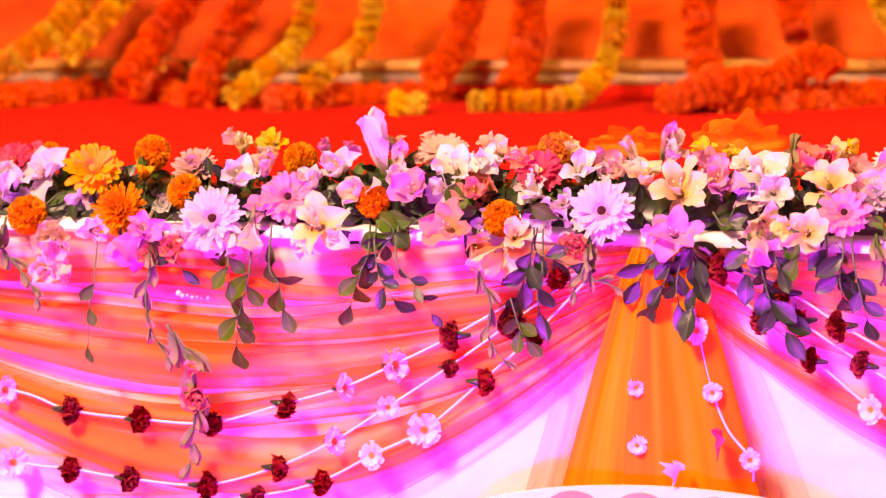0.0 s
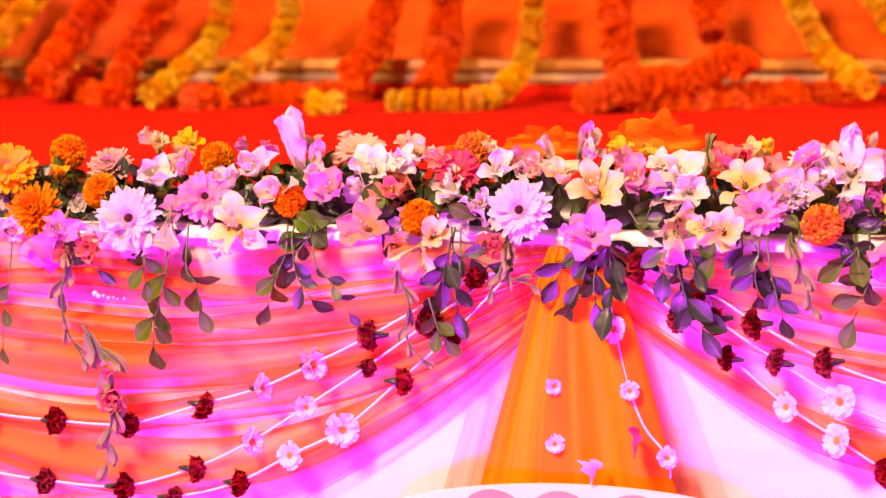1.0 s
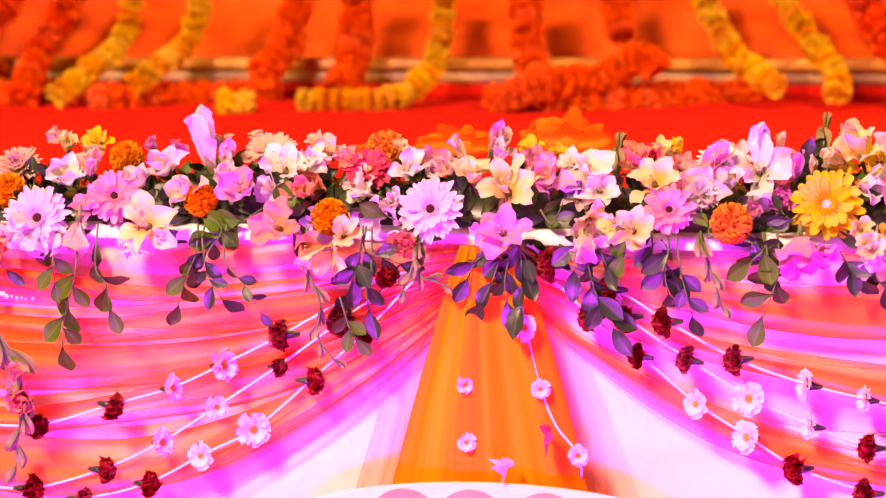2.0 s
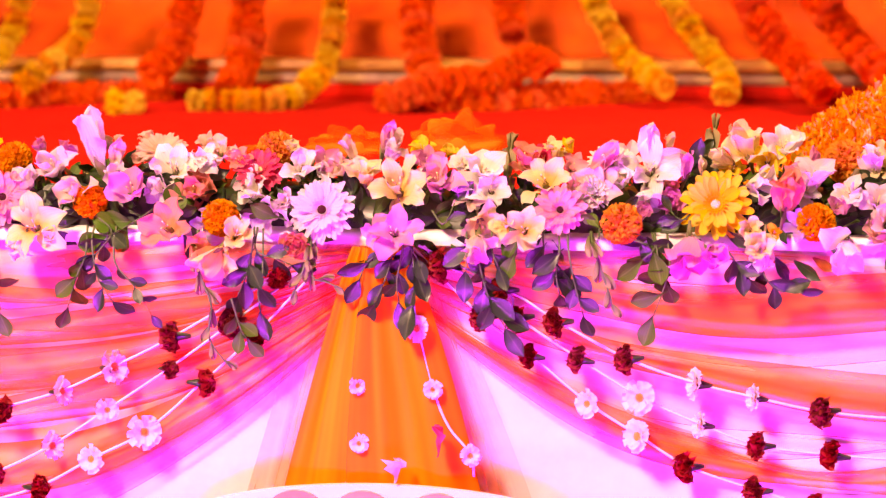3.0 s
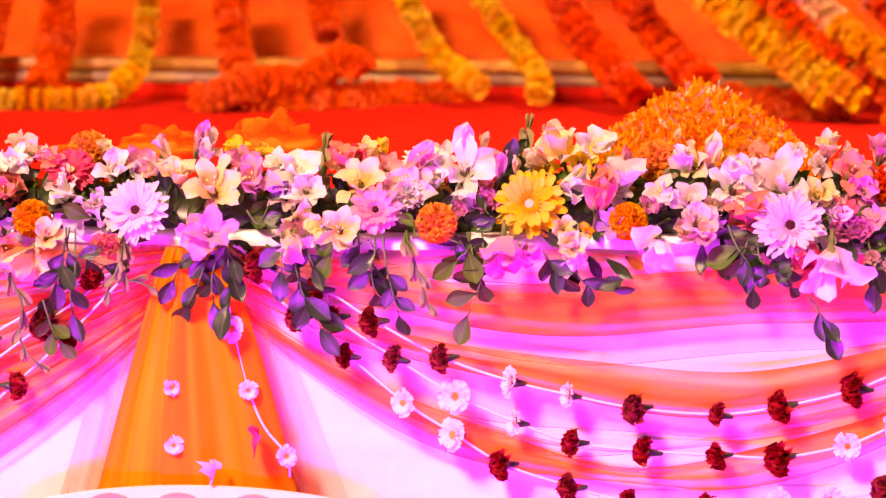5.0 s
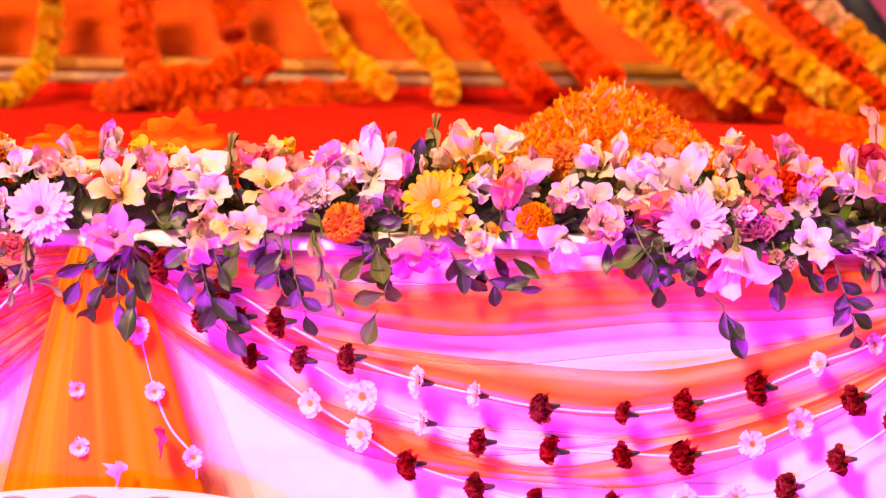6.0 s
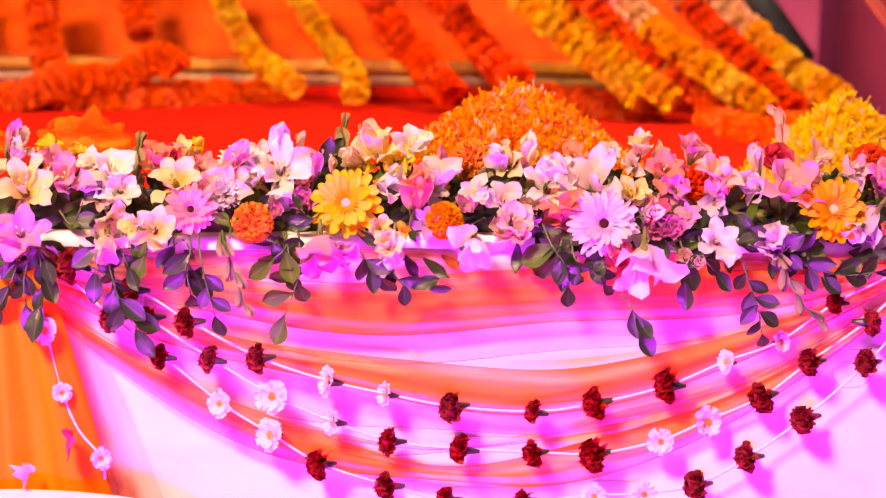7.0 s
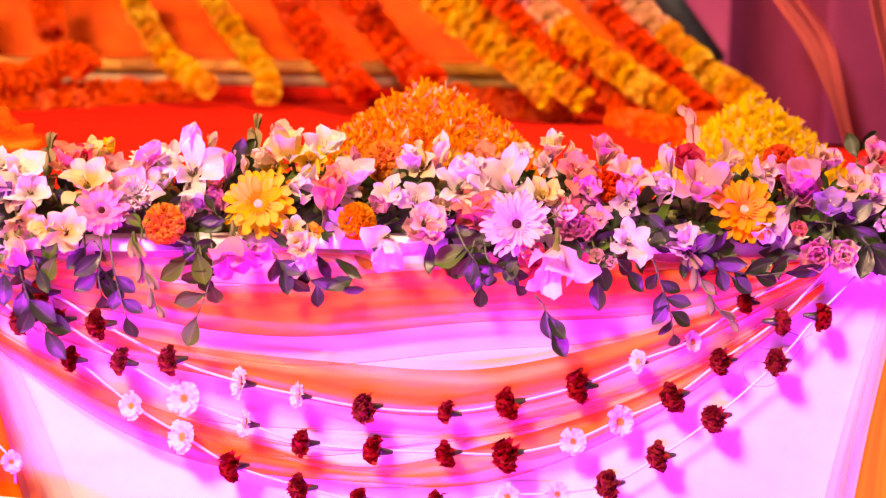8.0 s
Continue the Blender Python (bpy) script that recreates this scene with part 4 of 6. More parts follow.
marigold_string([(-1.124, 5.300, 1.250), (-1.130, 5.250, 1.150), (-1.123, 5.180, 1.025), (-1.139, 5.080, 0.940)], ['flame'], 0.090, 'orange marigold garland hanging to the carpet', 0.026)
marigold_string([(-0.907, 5.300, 1.247), (-0.902, 5.250, 1.149), (-0.902, 5.180, 1.039), (-0.934, 5.100, 0.960), (-1.007, 5.030, 0.923), (-1.129, 5.000, 0.921), (-1.215, 5.000, 0.918)], ['gold', 'yellow'], 0.065, 'yellow marigold garland trailing over the carpet', 0.026)
marigold_string([(-0.700, 5.300, 1.245), (-0.691, 5.250, 1.148), (-0.666, 5.150, 1.013), (-0.612, 5.050, 0.937)], ['flame'], 0.090, 'orange marigold garland hanging to the carpet', 0.026)
marigold_string([(-0.487, 5.300, 1.243), (-0.461, 5.250, 1.146), (-0.439, 5.200, 1.065)], ['flame'], 0.080, 'orange marigold garland hanging before the cloth', 0.026)
marigold_string([(-0.725, 5.020, 0.928), (-0.605, 5.050, 0.965), (-0.487, 5.100, 0.975), (-0.393, 5.100, 1.023), (-0.350, 5.080, 0.997)], ['flame'], 0.080, 'loop of orange marigolds on the carpet', 0.026)
marigold_string([(-0.262, 5.300, 1.247), (-0.237, 5.250, 1.150), (-0.170, 5.180, 1.041), (-0.098, 5.100, 0.985), (-0.049, 5.050, 0.948)], ['gold', 'yellow'], 0.065, 'yellow marigold garland with a curled end', 0.026)
marigold_string([(-0.091, 5.300, 1.247), (-0.046, 5.250, 1.150), (0.025, 5.180, 1.056), (0.081, 5.100, 0.993), (0.085, 5.050, 0.949)], ['gold', 'yellow'], 0.062, 'yellow marigold garland with a curled end', 0.026)
marigold_string([(0.101, 5.300, 1.248), (0.149, 5.200, 1.153), (0.230, 5.100, 1.042), (0.314, 5.000, 0.955)], ['deep'], 0.085, 'dark red-orange marigold garland slanting down', 0.026)
marigold_string([(0.255, 5.300, 1.248), (0.322, 5.200, 1.154), (0.406, 5.100, 1.049), (0.480, 5.000, 0.976)], ['deep'], 0.085, 'dark red-orange marigold garland slanting down', 0.026)
marigold_string([(-2.849, 4.882, 0.920), (-2.590, 4.980, 0.920), (-2.416, 5.162, 0.920), (-2.299, 5.351, 0.920), (-2.035, 5.146, 0.920)], ['flame'], 0.094, 'thick orange marigold rope on the carpet', 0.044)
marigold_string([(-3.032, 5.519, 0.920), (-2.659, 5.532, 0.920), (-2.504, 5.747, 0.920)], ['flame'], 0.090, 'orange marigold rope behind another', 0.044)
marigold_string([(-2.015, 5.095, 0.920), (-1.952, 5.220, 0.920), (-1.818, 5.157, 0.920)], ['flame'], 0.086, 'orange marigold rope on the carpet', 0.044)
marigold_string([(-1.768, 5.058, 0.920), (-1.619, 5.167, 0.920), (-1.478, 5.208, 0.920), (-1.336, 5.249, 0.920)], ['flame'], 0.083, 'orange marigold rope on the carpet', 0.044)
marigold_string([(-0.748, 5.081, 0.920), (-0.641, 5.119, 0.920), (-0.612, 5.082, 0.920), (-0.406, 5.131, 0.920), (-0.200, 5.247, 0.920), (-0.115, 5.288, 0.920)], ['flame'], 0.086, 'orange marigold rope on the carpet', 0.044)
marigold_string([(-1.393, 4.935, 0.920), (-1.336, 4.938, 0.920)], ['yellow'], 0.075, 'loose yellow marigold heads on the carpet', 0.040)
marigold_string([(0.376, 5.000, 1.273), (0.509, 4.950, 1.157), (0.648, 4.850, 1.045), (0.754, 4.780, 0.966)], ['gold', 'yellow'], 0.072, 'thick yellow marigold garland slanting down', 0.027)
marigold_string([(0.449, 4.980, 1.275), (0.576, 4.920, 1.173), (0.711, 4.820, 1.048), (0.814, 4.740, 0.963)], ['gold', 'yellow'], 0.070, 'thick yellow marigold garland slanting down', 0.027)
marigold_string([(0.546, 4.940, 1.265), (0.642, 4.880, 1.169), (0.788, 4.800, 1.044), (0.923, 4.720, 0.954), (0.972, 4.660, 0.914)], ['deep', 'flame'], 0.070, 'dark orange marigold garland slanting down', 0.027)
marigold_string([(0.656, 4.900, 1.255), (0.726, 4.840, 1.172), (0.820, 4.760, 1.086), (0.927, 4.680, 1.009), (1.010, 4.630, 0.960)], ['pink', 'blush', 'gold', 'gold', 'yellow', 'gold'], 0.072, 'yellow and pink garland slanting down', 0.027)
marigold_string([(0.784, 4.900, 1.270), (0.860, 4.840, 1.181), (0.946, 4.760, 1.095), (1.025, 4.680, 1.010), (1.069, 4.630, 0.951)], ['salmon', 'deep', 'deep', 'deep'], 0.070, 'red-orange marigold garland slanting down', 0.027)
marigold_string([(0.875, 4.880, 1.259), (0.945, 4.820, 1.177), (1.024, 4.750, 1.096), (1.100, 4.680, 1.031), (1.170, 4.620, 0.985)], ['salmon', 'blush', 'gold', 'yellow', 'gold'], 0.074, 'yellow and pink garland slanting down', 0.027)
marigold_string([(0.278, 5.679, 0.920), (0.399, 5.423, 0.920), (0.553, 5.194, 0.920), (0.679, 5.054, 0.920), (0.798, 4.921, 0.920)], ['flame'], 0.090, 'thick orange marigold rope on the carpet', 0.044)
marigold_string([(0.348, 6.103, 0.920), (0.565, 5.928, 0.920), (0.739, 5.755, 0.920), (0.841, 5.581, 0.920)], ['flame'], 0.090, 'thick orange marigold rope on the carpet', 0.044)
marigold_string([(0.899, 4.725, 0.920), (0.941, 4.417, 0.920), (1.018, 4.484, 0.920), (1.197, 4.972, 0.920)], ['flame'], 0.076, 'orange marigold rope on the carpet', 0.044)
marigold_string([(1.338, 4.917, 0.920), (1.349, 4.778, 0.920), (1.331, 4.643, 0.920)], ['flame'], 0.072, 'cluster of orange marigolds beside the yellow heap', 0.044)


def petal_heap(x, y, rx, ry, h, dome, colours, label, n, seed):
    """A cone of loose petals heaped on the carpet."""
    rnd = random.Random(seed)
    t = thing("petal_heap", Matrix.Translation((x, y, STAGE)), label, "petal heap")
    prof = lambda r: h * (1 - r ** dome)
    bm = bmesh.new()
    sheet(bm, lambda u, v: Vector((rx * v * math.cos(6.2832 * u), ry * v * math.sin(6.2832 * u), prof(v) * 0.95 - 0.004)), 32, 12)
    part("core", bm, PETALS[colours[0]], t)
    for ci, c in enumerate(colours):
        bm = bmesh.new()
        share = n if ci == 0 else n // (3 + 2 * ci)
        for i in range(share):
            r, a = math.sqrt(rnd.random()), rnd.uniform(0, 6.2832)
            p = Vector((rx * r * math.cos(a), ry * r * math.sin(a), prof(r) + 0.010 * noise.noise(Vector((9 * r * math.cos(a), 9 * r * math.sin(a), seed))) + rnd.uniform(-0.004, 0.008)))
            L = rnd.choice((0.008, 0.011, 0.014, 0.021))
            add_petal(bm, Matrix.Translation(p) @ pose(0, 0, 0, rnd.uniform(-60, 60), rnd.uniform(-70, 30), rnd.uniform(0, 360)), L, L * rnd.uniform(0.22, 0.42), rnd.uniform(0, 0.5), 0.3, 0.4, 0.2, 2, 2, i)
        o = part("loose_petals", bm, PETALS[c], t)
        o["kind"] = "stuff"
    return t


petal_heap(0.332, 3.5, 0.265, 0.17, 0.187, 1.28, ["orange", "deep", "gold", "pink", "lilac"], "heap of loose orange marigold petals on the carpet", 7000, 1)
petal_heap(0.930, 3.62, 0.19, 0.15, 0.168, 1.15, ["yellow", "gold", "blush"], "heap of loose yellow petals on the carpet", 6500, 2)

# ---- the bank of flowers on the stage edge ----
def foliage_bed():
    """Dense dark leaves heaped along the stage edge, in which the blooms are stuck."""
    rnd = random.Random(11)

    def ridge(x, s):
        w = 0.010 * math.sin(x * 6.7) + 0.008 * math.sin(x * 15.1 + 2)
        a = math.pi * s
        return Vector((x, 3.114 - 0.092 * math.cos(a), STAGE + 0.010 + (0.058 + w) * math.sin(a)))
    # Smooth dark sheet under the leaves, painting the shade in gaps between blooms.
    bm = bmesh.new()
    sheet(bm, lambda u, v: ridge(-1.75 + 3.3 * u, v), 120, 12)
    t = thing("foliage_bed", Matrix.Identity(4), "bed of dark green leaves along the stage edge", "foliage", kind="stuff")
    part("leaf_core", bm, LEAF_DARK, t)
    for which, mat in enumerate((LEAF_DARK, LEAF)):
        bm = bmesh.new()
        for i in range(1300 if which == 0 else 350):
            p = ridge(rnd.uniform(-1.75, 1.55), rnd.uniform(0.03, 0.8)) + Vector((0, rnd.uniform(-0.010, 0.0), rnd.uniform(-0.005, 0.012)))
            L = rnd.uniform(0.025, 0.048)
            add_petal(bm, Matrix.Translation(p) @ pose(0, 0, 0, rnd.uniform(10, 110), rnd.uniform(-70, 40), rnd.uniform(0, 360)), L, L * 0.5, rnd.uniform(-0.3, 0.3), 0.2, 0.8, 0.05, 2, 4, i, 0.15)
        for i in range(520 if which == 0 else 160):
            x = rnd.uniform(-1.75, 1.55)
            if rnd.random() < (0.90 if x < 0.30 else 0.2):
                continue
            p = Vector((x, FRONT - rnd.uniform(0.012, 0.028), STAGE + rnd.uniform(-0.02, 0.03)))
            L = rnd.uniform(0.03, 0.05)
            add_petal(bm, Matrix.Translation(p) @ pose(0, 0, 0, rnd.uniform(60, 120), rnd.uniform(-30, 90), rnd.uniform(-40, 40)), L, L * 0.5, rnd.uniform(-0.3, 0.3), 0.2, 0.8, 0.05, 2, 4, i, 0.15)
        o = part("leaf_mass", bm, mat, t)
        o["kind"] = "stuff"


foliage_bed()


def organza_puff(x, y, z, w, h, d, seed):
    """A crumpled puff of orange organza behind the blooms."""
    rnd = random.Random(seed)
    ph = [rnd.uniform(0, 6.28) for _ in range(3)]
    bm = bmesh.new()

    def fn(u, v):
        a, c = math.pi * u, math.pi * v
        k = 0.92 + 0.20 * abs(math.sin(3 * a + ph[0] + 2 * c)) - 0.16 * abs(math.sin(5 * c + ph[1] + 2.5 * a)) + 0.40 * noise.noise(Vector((2.6 * a, 2.6 * c, seed)))
        return Vector((x - w * math.cos(a) * k, y - d * math.cos(c) * math.sin(a), z + h * math.sin(a) * math.sin(c) * k))
    sheet(bm, fn, 40, 24)
    return solo("organza_puff", bm, PUFF, "crumpled puff of sheer orange organza behind the blooms", "organza")


PUFF = sheer_material("organza_puff_cloth", (0.95, 0.28, 0.01), (0.95, 0.38, 0.02), 0.36, 0.26, 5, 5.5)
organza_puff(-0.535, 3.240, 0.999, 0.068, 0.040, 0.06, 1)
organza_puff(-0.361, 3.240, 1.003, 0.070, 0.056, 0.06, 2)
organza_puff(-0.686, 3.240, 0.993, 0.039, 0.019, 0.06, 3)
gerbera(-1.139, 2.973, 0.923, 0.108, 'lilac', 'dark', 0, 25, 'pale lilac gerbera with a brown centre')
gerbera(-1.029, 3.009, 0.954, 0.091, 'pink', 'dark', 15, 25, 'pink gerbera with a dark centre')
gerbera(-0.534, 2.985, 0.944, 0.104, 'lilac', 'dark', -8, 25, 'large pale lilac gerbera with a dark centre')
gerbera(-0.184, 2.983, 0.949, 0.079, 'pink', 'dark', 0, 25, 'small pink gerbera with a dark centre')
gerbera(-0.801, 3.088, 1.017, 0.083, 'blush', 'pale', 0, 60, 'blush gerbera tilted upwards')
gerbera(-0.642, 3.053, 0.993, 0.079, 'crimson', 'pale', 0, 45, 'crimson pink gerbera turned upwards')
gerbera(-1.350, 3.005, 0.994, 0.095, 'gold', 'gold', 20, 35, 'golden gerbera half hidden among blooms')
gerbera(0.040, 2.997, 0.958, 0.108, 'yellow', 'pale', -5, 20, 'large golden yellow gerbera with a pale centre')
gerbera(0.413, 2.963, 0.936, 0.108, 'lilac', 'dark', 5, 20, 'large pale lilac gerbera with a brown centre')
gerbera(0.756, 2.987, 0.956, 0.104, 'gold', 'pale', 0, 25, 'orange-gold gerbera with a pale centre')
gerbera(-0.115, 3.068, 1.008, 0.071, 'white', 'pale', 0, 40, 'white daisy-like gerbera in the flower bank')
gerbera(-1.521, 3.078, 1.001, 0.066, 'crimson', 'pale', 0, 50, 'crimson gerbera turned upwards')
chrysanthemum(-1.298, 2.989, 0.930, 0.096, 'orange', 0, 25, 'bright orange chrysanthemum in the flower bank')
chrysanthemum(-1.201, 3.062, 0.989, 0.079, 'blush', 0, 45, 'blush pink chrysanthemum in the flower bank')
chrysanthemum(-0.138, 3.018, 0.969, 0.066, 'white', 0, 35, 'pale chrysanthemum in the flower bank')
marigold(-1.458, 2.987, 0.922, 0.062, 'orange', 0, 30, 'orange marigold head in the flower bank')
marigold(-1.285, 3.093, 1.010, 0.058, 'orange', 0, 30, 'orange marigold head in the flower bank')
marigold(-1.204, 3.025, 0.958, 0.056, 'orange', 0, 30, 'orange marigold head in the flower bank')
marigold(-1.032, 3.083, 1.005, 0.053, 'orange', 0, 30, 'orange marigold head in the flower bank')
marigold(-0.893, 3.009, 0.950, 0.051, 'orange', 0, 30, 'orange marigold head in the flower bank')
marigold(-0.686, 2.981, 0.932, 0.055, 'orange', 0, 30, 'orange marigold head in the flower bank')
marigold(-0.625, 3.098, 1.021, 0.058, 'orange', 0, 30, 'orange marigold head in the flower bank')
marigold(-0.095, 2.971, 0.933, 0.060, 'orange', 0, 30, 'orange marigold head in the flower bank')
marigold(0.228, 3.079, 1.014, 0.063, 'orange', 0, 30, 'orange marigold head in the flower bank')
marigold(0.182, 2.976, 0.938, 0.055, 'orange', 0, 30, 'orange marigold head in the flower bank')
marigold(0.557, 3.038, 0.987, 0.055, 'deep', 0, 30, 'orange marigold head in the flower bank')
marigold(0.832, 3.077, 1.018, 0.055, 'deep', 0, 30, 'orange marigold head in the flower bank')
lily(-1.533, 3.054, 0.962, 0.071, 'lilac', -9, 33, 54, 'pale lilac ruffled gladiolus bloom in the flower bank')
bloom(-1.514, 3.018, 0.944, 0.093, 'lilac', 25, 20, 20, 'pale lilac half-open upright gladiolus bloom in the bank')
bloom(-1.513, 3.071, 0.993, 0.048, 'crimson', 0, 50, 60, 'crimson open ruffled gladiolus bloom in the bank')
bloom(-1.483, 3.084, 1.005, 0.038, 'crimson', 10, 40, 50, 'crimson open ruffled gladiolus bloom in the bank')
bloom(-1.451, 3.052, 0.976, 0.078, 'lilac', -20, 50, 62, 'pale lilac open ruffled gladiolus bloom in the bank')
bloom(-1.374, 3.023, 0.950, 0.062, 'white', 100, 45, 50, 'white open ruffled gladiolus bloom in the bank')
bloom(-1.345, 3.046, 0.972, 0.069, 'magenta', 15, 30, 32, 'magenta half-open ruffled gladiolus bloom in the bank')
bloom(-1.282, 3.046, 0.973, 0.040, 'gold', 0, 20, 25, 'golden half-open upright gladiolus bloom in the bank')
bloom(-1.130, 3.089, 1.013, 0.054, 'cream', 5, 15, 30, 'creamy yellow half-open upright gladiolus bloom in the bank')
bloom(-1.142, 3.105, 1.028, 0.046, 'blush', -60, 15, 25, 'blush pink half-open ruffled gladiolus bloom in the bank')
bloom(-1.122, 3.038, 0.968, 0.085, 'white', 28, 35, 42, 'white open ruffled gladiolus bloom in the bank')
bloom(-1.080, 3.052, 0.981, 0.069, 'blush', 10, 20, 25, 'blush pink half-open upright gladiolus bloom in the bank')
bloom(-1.078, 3.099, 1.024, 0.038, 'yellow', 20, 50, 60, 'yellow open ruffled gladiolus bloom in the bank')
bloom(-0.955, 3.073, 1.001, 0.058, 'magenta', 25, 10, 22, 'magenta half-open upright gladiolus bloom in the bank')
bloom(-0.988, 3.087, 1.013, 0.038, 'magenta', -15, 10, 20, 'magenta half-open upright gladiolus bloom in the bank')
bloom(-0.956, 3.055, 0.986, 0.076, 'lilac', -20, 40, 50, 'pale lilac open ruffled gladiolus bloom in the bank')
bloom(-0.888, 3.062, 0.993, 0.136, 'white', -8, 12, 12, 'white closed upright gladiolus bloom in the bank')
bloom(-0.868, 3.058, 0.989, 0.078, 'blush', 14, 15, 15, 'blush pink closed upright gladiolus bloom in the bank')
bloom(-0.905, 3.020, 0.956, 0.072, 'blush', -40, 40, 45, 'blush pink open ruffled gladiolus bloom in the bank')
bloom(-0.991, 3.034, 0.967, 0.063, 'lilac', -30, 40, 40, 'pale lilac open ruffled gladiolus bloom in the bank')
bloom(-0.829, 3.020, 0.957, 0.077, 'magenta', 0, 45, 52, 'magenta open ruffled gladiolus bloom in the bank')
bloom(-0.867, 3.045, 0.978, 0.057, 'lilac', 40, 40, 45, 'pale lilac open ruffled gladiolus bloom in the bank')
bloom(-1.395, 2.952, 0.888, 0.063, 'blush', 150, 60, 45, 'blush pink open ruffled gladiolus bloom in the bank')
bloom(-1.383, 2.948, 0.865, 0.063, 'blush', 175, 12, 24, 'blush pink half-open drooping gladiolus bloom in the bank')
bloom(-1.255, 2.967, 0.904, 0.108, 'magenta', -150, 22, 30, 'magenta half-open drooping gladiolus bloom in the bank')
bloom(-1.249, 2.961, 0.899, 0.059, 'magenta', 20, 45, 45, 'magenta open ruffled gladiolus bloom in the bank')
bloom(-1.141, 2.970, 0.909, 0.076, 'lilac', 185, 40, 58, 'pale lilac open drooping gladiolus bloom in the bank')
bloom(-1.184, 2.974, 0.911, 0.055, 'lilac', -140, 45, 45, 'pale lilac open ruffled gladiolus bloom in the bank')
bloom(-1.078, 2.978, 0.917, 0.088, 'blush', 188, 18, 26, 'blush pink half-open drooping gladiolus bloom in the bank')
bloom(-1.105, 2.961, 0.902, 0.059, 'lilac', 160, 30, 35, 'pale lilac half-open drooping gladiolus bloom in the bank')
bloom(-0.963, 2.970, 0.912, 0.086, 'cream', 0, 66, 66, 'creamy yellow open ruffled gladiolus bloom in the bank')
bloom(-0.981, 2.956, 0.901, 0.056, 'lilac', 200, 25, 30, 'pale lilac half-open drooping gladiolus bloom in the bank')
bloom(-1.342, 2.967, 0.902, 0.051, 'lilac', 90, 40, 45, 'pale lilac open ruffled gladiolus bloom in the bank')
bloom(-0.770, 3.052, 0.985, 0.083, 'white', 0, 45, 58, 'white open ruffled gladiolus bloom in the bank')
bloom(-0.738, 3.066, 0.998, 0.061, 'white', 40, 35, 45, 'white open ruffled gladiolus bloom in the bank')
bloom(-0.782, 3.027, 0.964, 0.060, 'lilac', -60, 45, 50, 'pale lilac open ruffled gladiolus bloom in the bank')
bloom(-0.737, 3.018, 0.957, 0.067, 'salmon', 10, 50, 35, 'salmon pink half-open ruffled gladiolus bloom in the bank')
bloom(-0.706, 3.082, 1.012, 0.056, 'blush', 0, 50, 58, 'blush pink open ruffled gladiolus bloom in the bank')
bloom(-0.672, 3.069, 1.002, 0.051, 'salmon', -20, 50, 55, 'salmon pink open ruffled gladiolus bloom in the bank')
bloom(-0.731, 3.096, 1.024, 0.038, 'blush', 10, 40, 50, 'blush pink open ruffled gladiolus bloom in the bank')
bloom(-0.599, 3.087, 1.018, 0.036, 'cream', 10, 15, 25, 'creamy yellow half-open upright gladiolus bloom in the bank')
bloom(-0.758, 2.965, 0.913, 0.073, 'salmon', -20, 60, 58, 'salmon pink open ruffled gladiolus bloom in the bank')
bloom(-0.724, 2.948, 0.897, 0.049, 'salmon', 120, 55, 45, 'salmon pink open ruffled gladiolus bloom in the bank')
bloom(-0.678, 2.948, 0.892, 0.088, 'cream', 205, 42, 42, 'creamy yellow open drooping gladiolus bloom in the bank')
bloom(-0.661, 2.955, 0.906, 0.059, 'cream', 40, 50, 45, 'creamy yellow open ruffled gladiolus bloom in the bank')
bloom(-0.603, 3.008, 0.950, 0.084, 'lilac', -120, 40, 50, 'pale lilac open ruffled gladiolus bloom in the bank')
bloom(-0.634, 3.023, 0.962, 0.060, 'white', -60, 40, 45, 'white open ruffled gladiolus bloom in the bank')
bloom(-0.578, 3.050, 0.986, 0.063, 'white', 15, 30, 38, 'white half-open ruffled gladiolus bloom in the bank')
bloom(-0.541, 3.068, 1.002, 0.048, 'magenta', 0, 50, 50, 'magenta open ruffled gladiolus bloom in the bank')
bloom(-0.551, 3.052, 0.988, 0.043, 'white', 50, 30, 40, 'white open ruffled gladiolus bloom in the bank')
bloom(-0.499, 3.073, 1.007, 0.061, 'blush', -15, 10, 14, 'blush pink closed upright gladiolus bloom in the bank')
bloom(-0.459, 3.085, 1.018, 0.081, 'pink', 15, 8, 8, 'pink closed upright gladiolus bloom in the bank')
bloom(-0.448, 3.071, 1.006, 0.063, 'lilac', 20, 12, 24, 'pale lilac half-open upright gladiolus bloom in the bank')
bloom(-0.478, 3.038, 0.977, 0.075, 'cream', -8, 28, 32, 'creamy yellow half-open ruffled gladiolus bloom in the bank')
bloom(-0.509, 3.053, 0.990, 0.050, 'blush', -40, 30, 40, 'blush pink open ruffled gladiolus bloom in the bank')
bloom(-0.424, 3.020, 0.964, 0.092, 'cream', 0, 42, 52, 'creamy yellow open ruffled gladiolus bloom in the bank')
bloom(-0.428, 3.023, 0.966, 0.069, 'cream', 185, 10, 14, 'creamy yellow closed drooping gladiolus bloom in the bank')
bloom(-0.398, 3.087, 1.020, 0.043, 'yellow', 0, 40, 55, 'yellow open ruffled gladiolus bloom in the bank')
bloom(-0.359, 3.082, 1.016, 0.033, 'yellow', 20, 30, 45, 'yellow open ruffled gladiolus bloom in the bank')
bloom(-0.366, 3.029, 0.972, 0.080, 'pink', 0, 38, 42, 'pink open ruffled gladiolus bloom in the bank')
bloom(-0.385, 3.066, 1.002, 0.053, 'magenta', 0, 50, 50, 'magenta open ruffled gladiolus bloom in the bank')
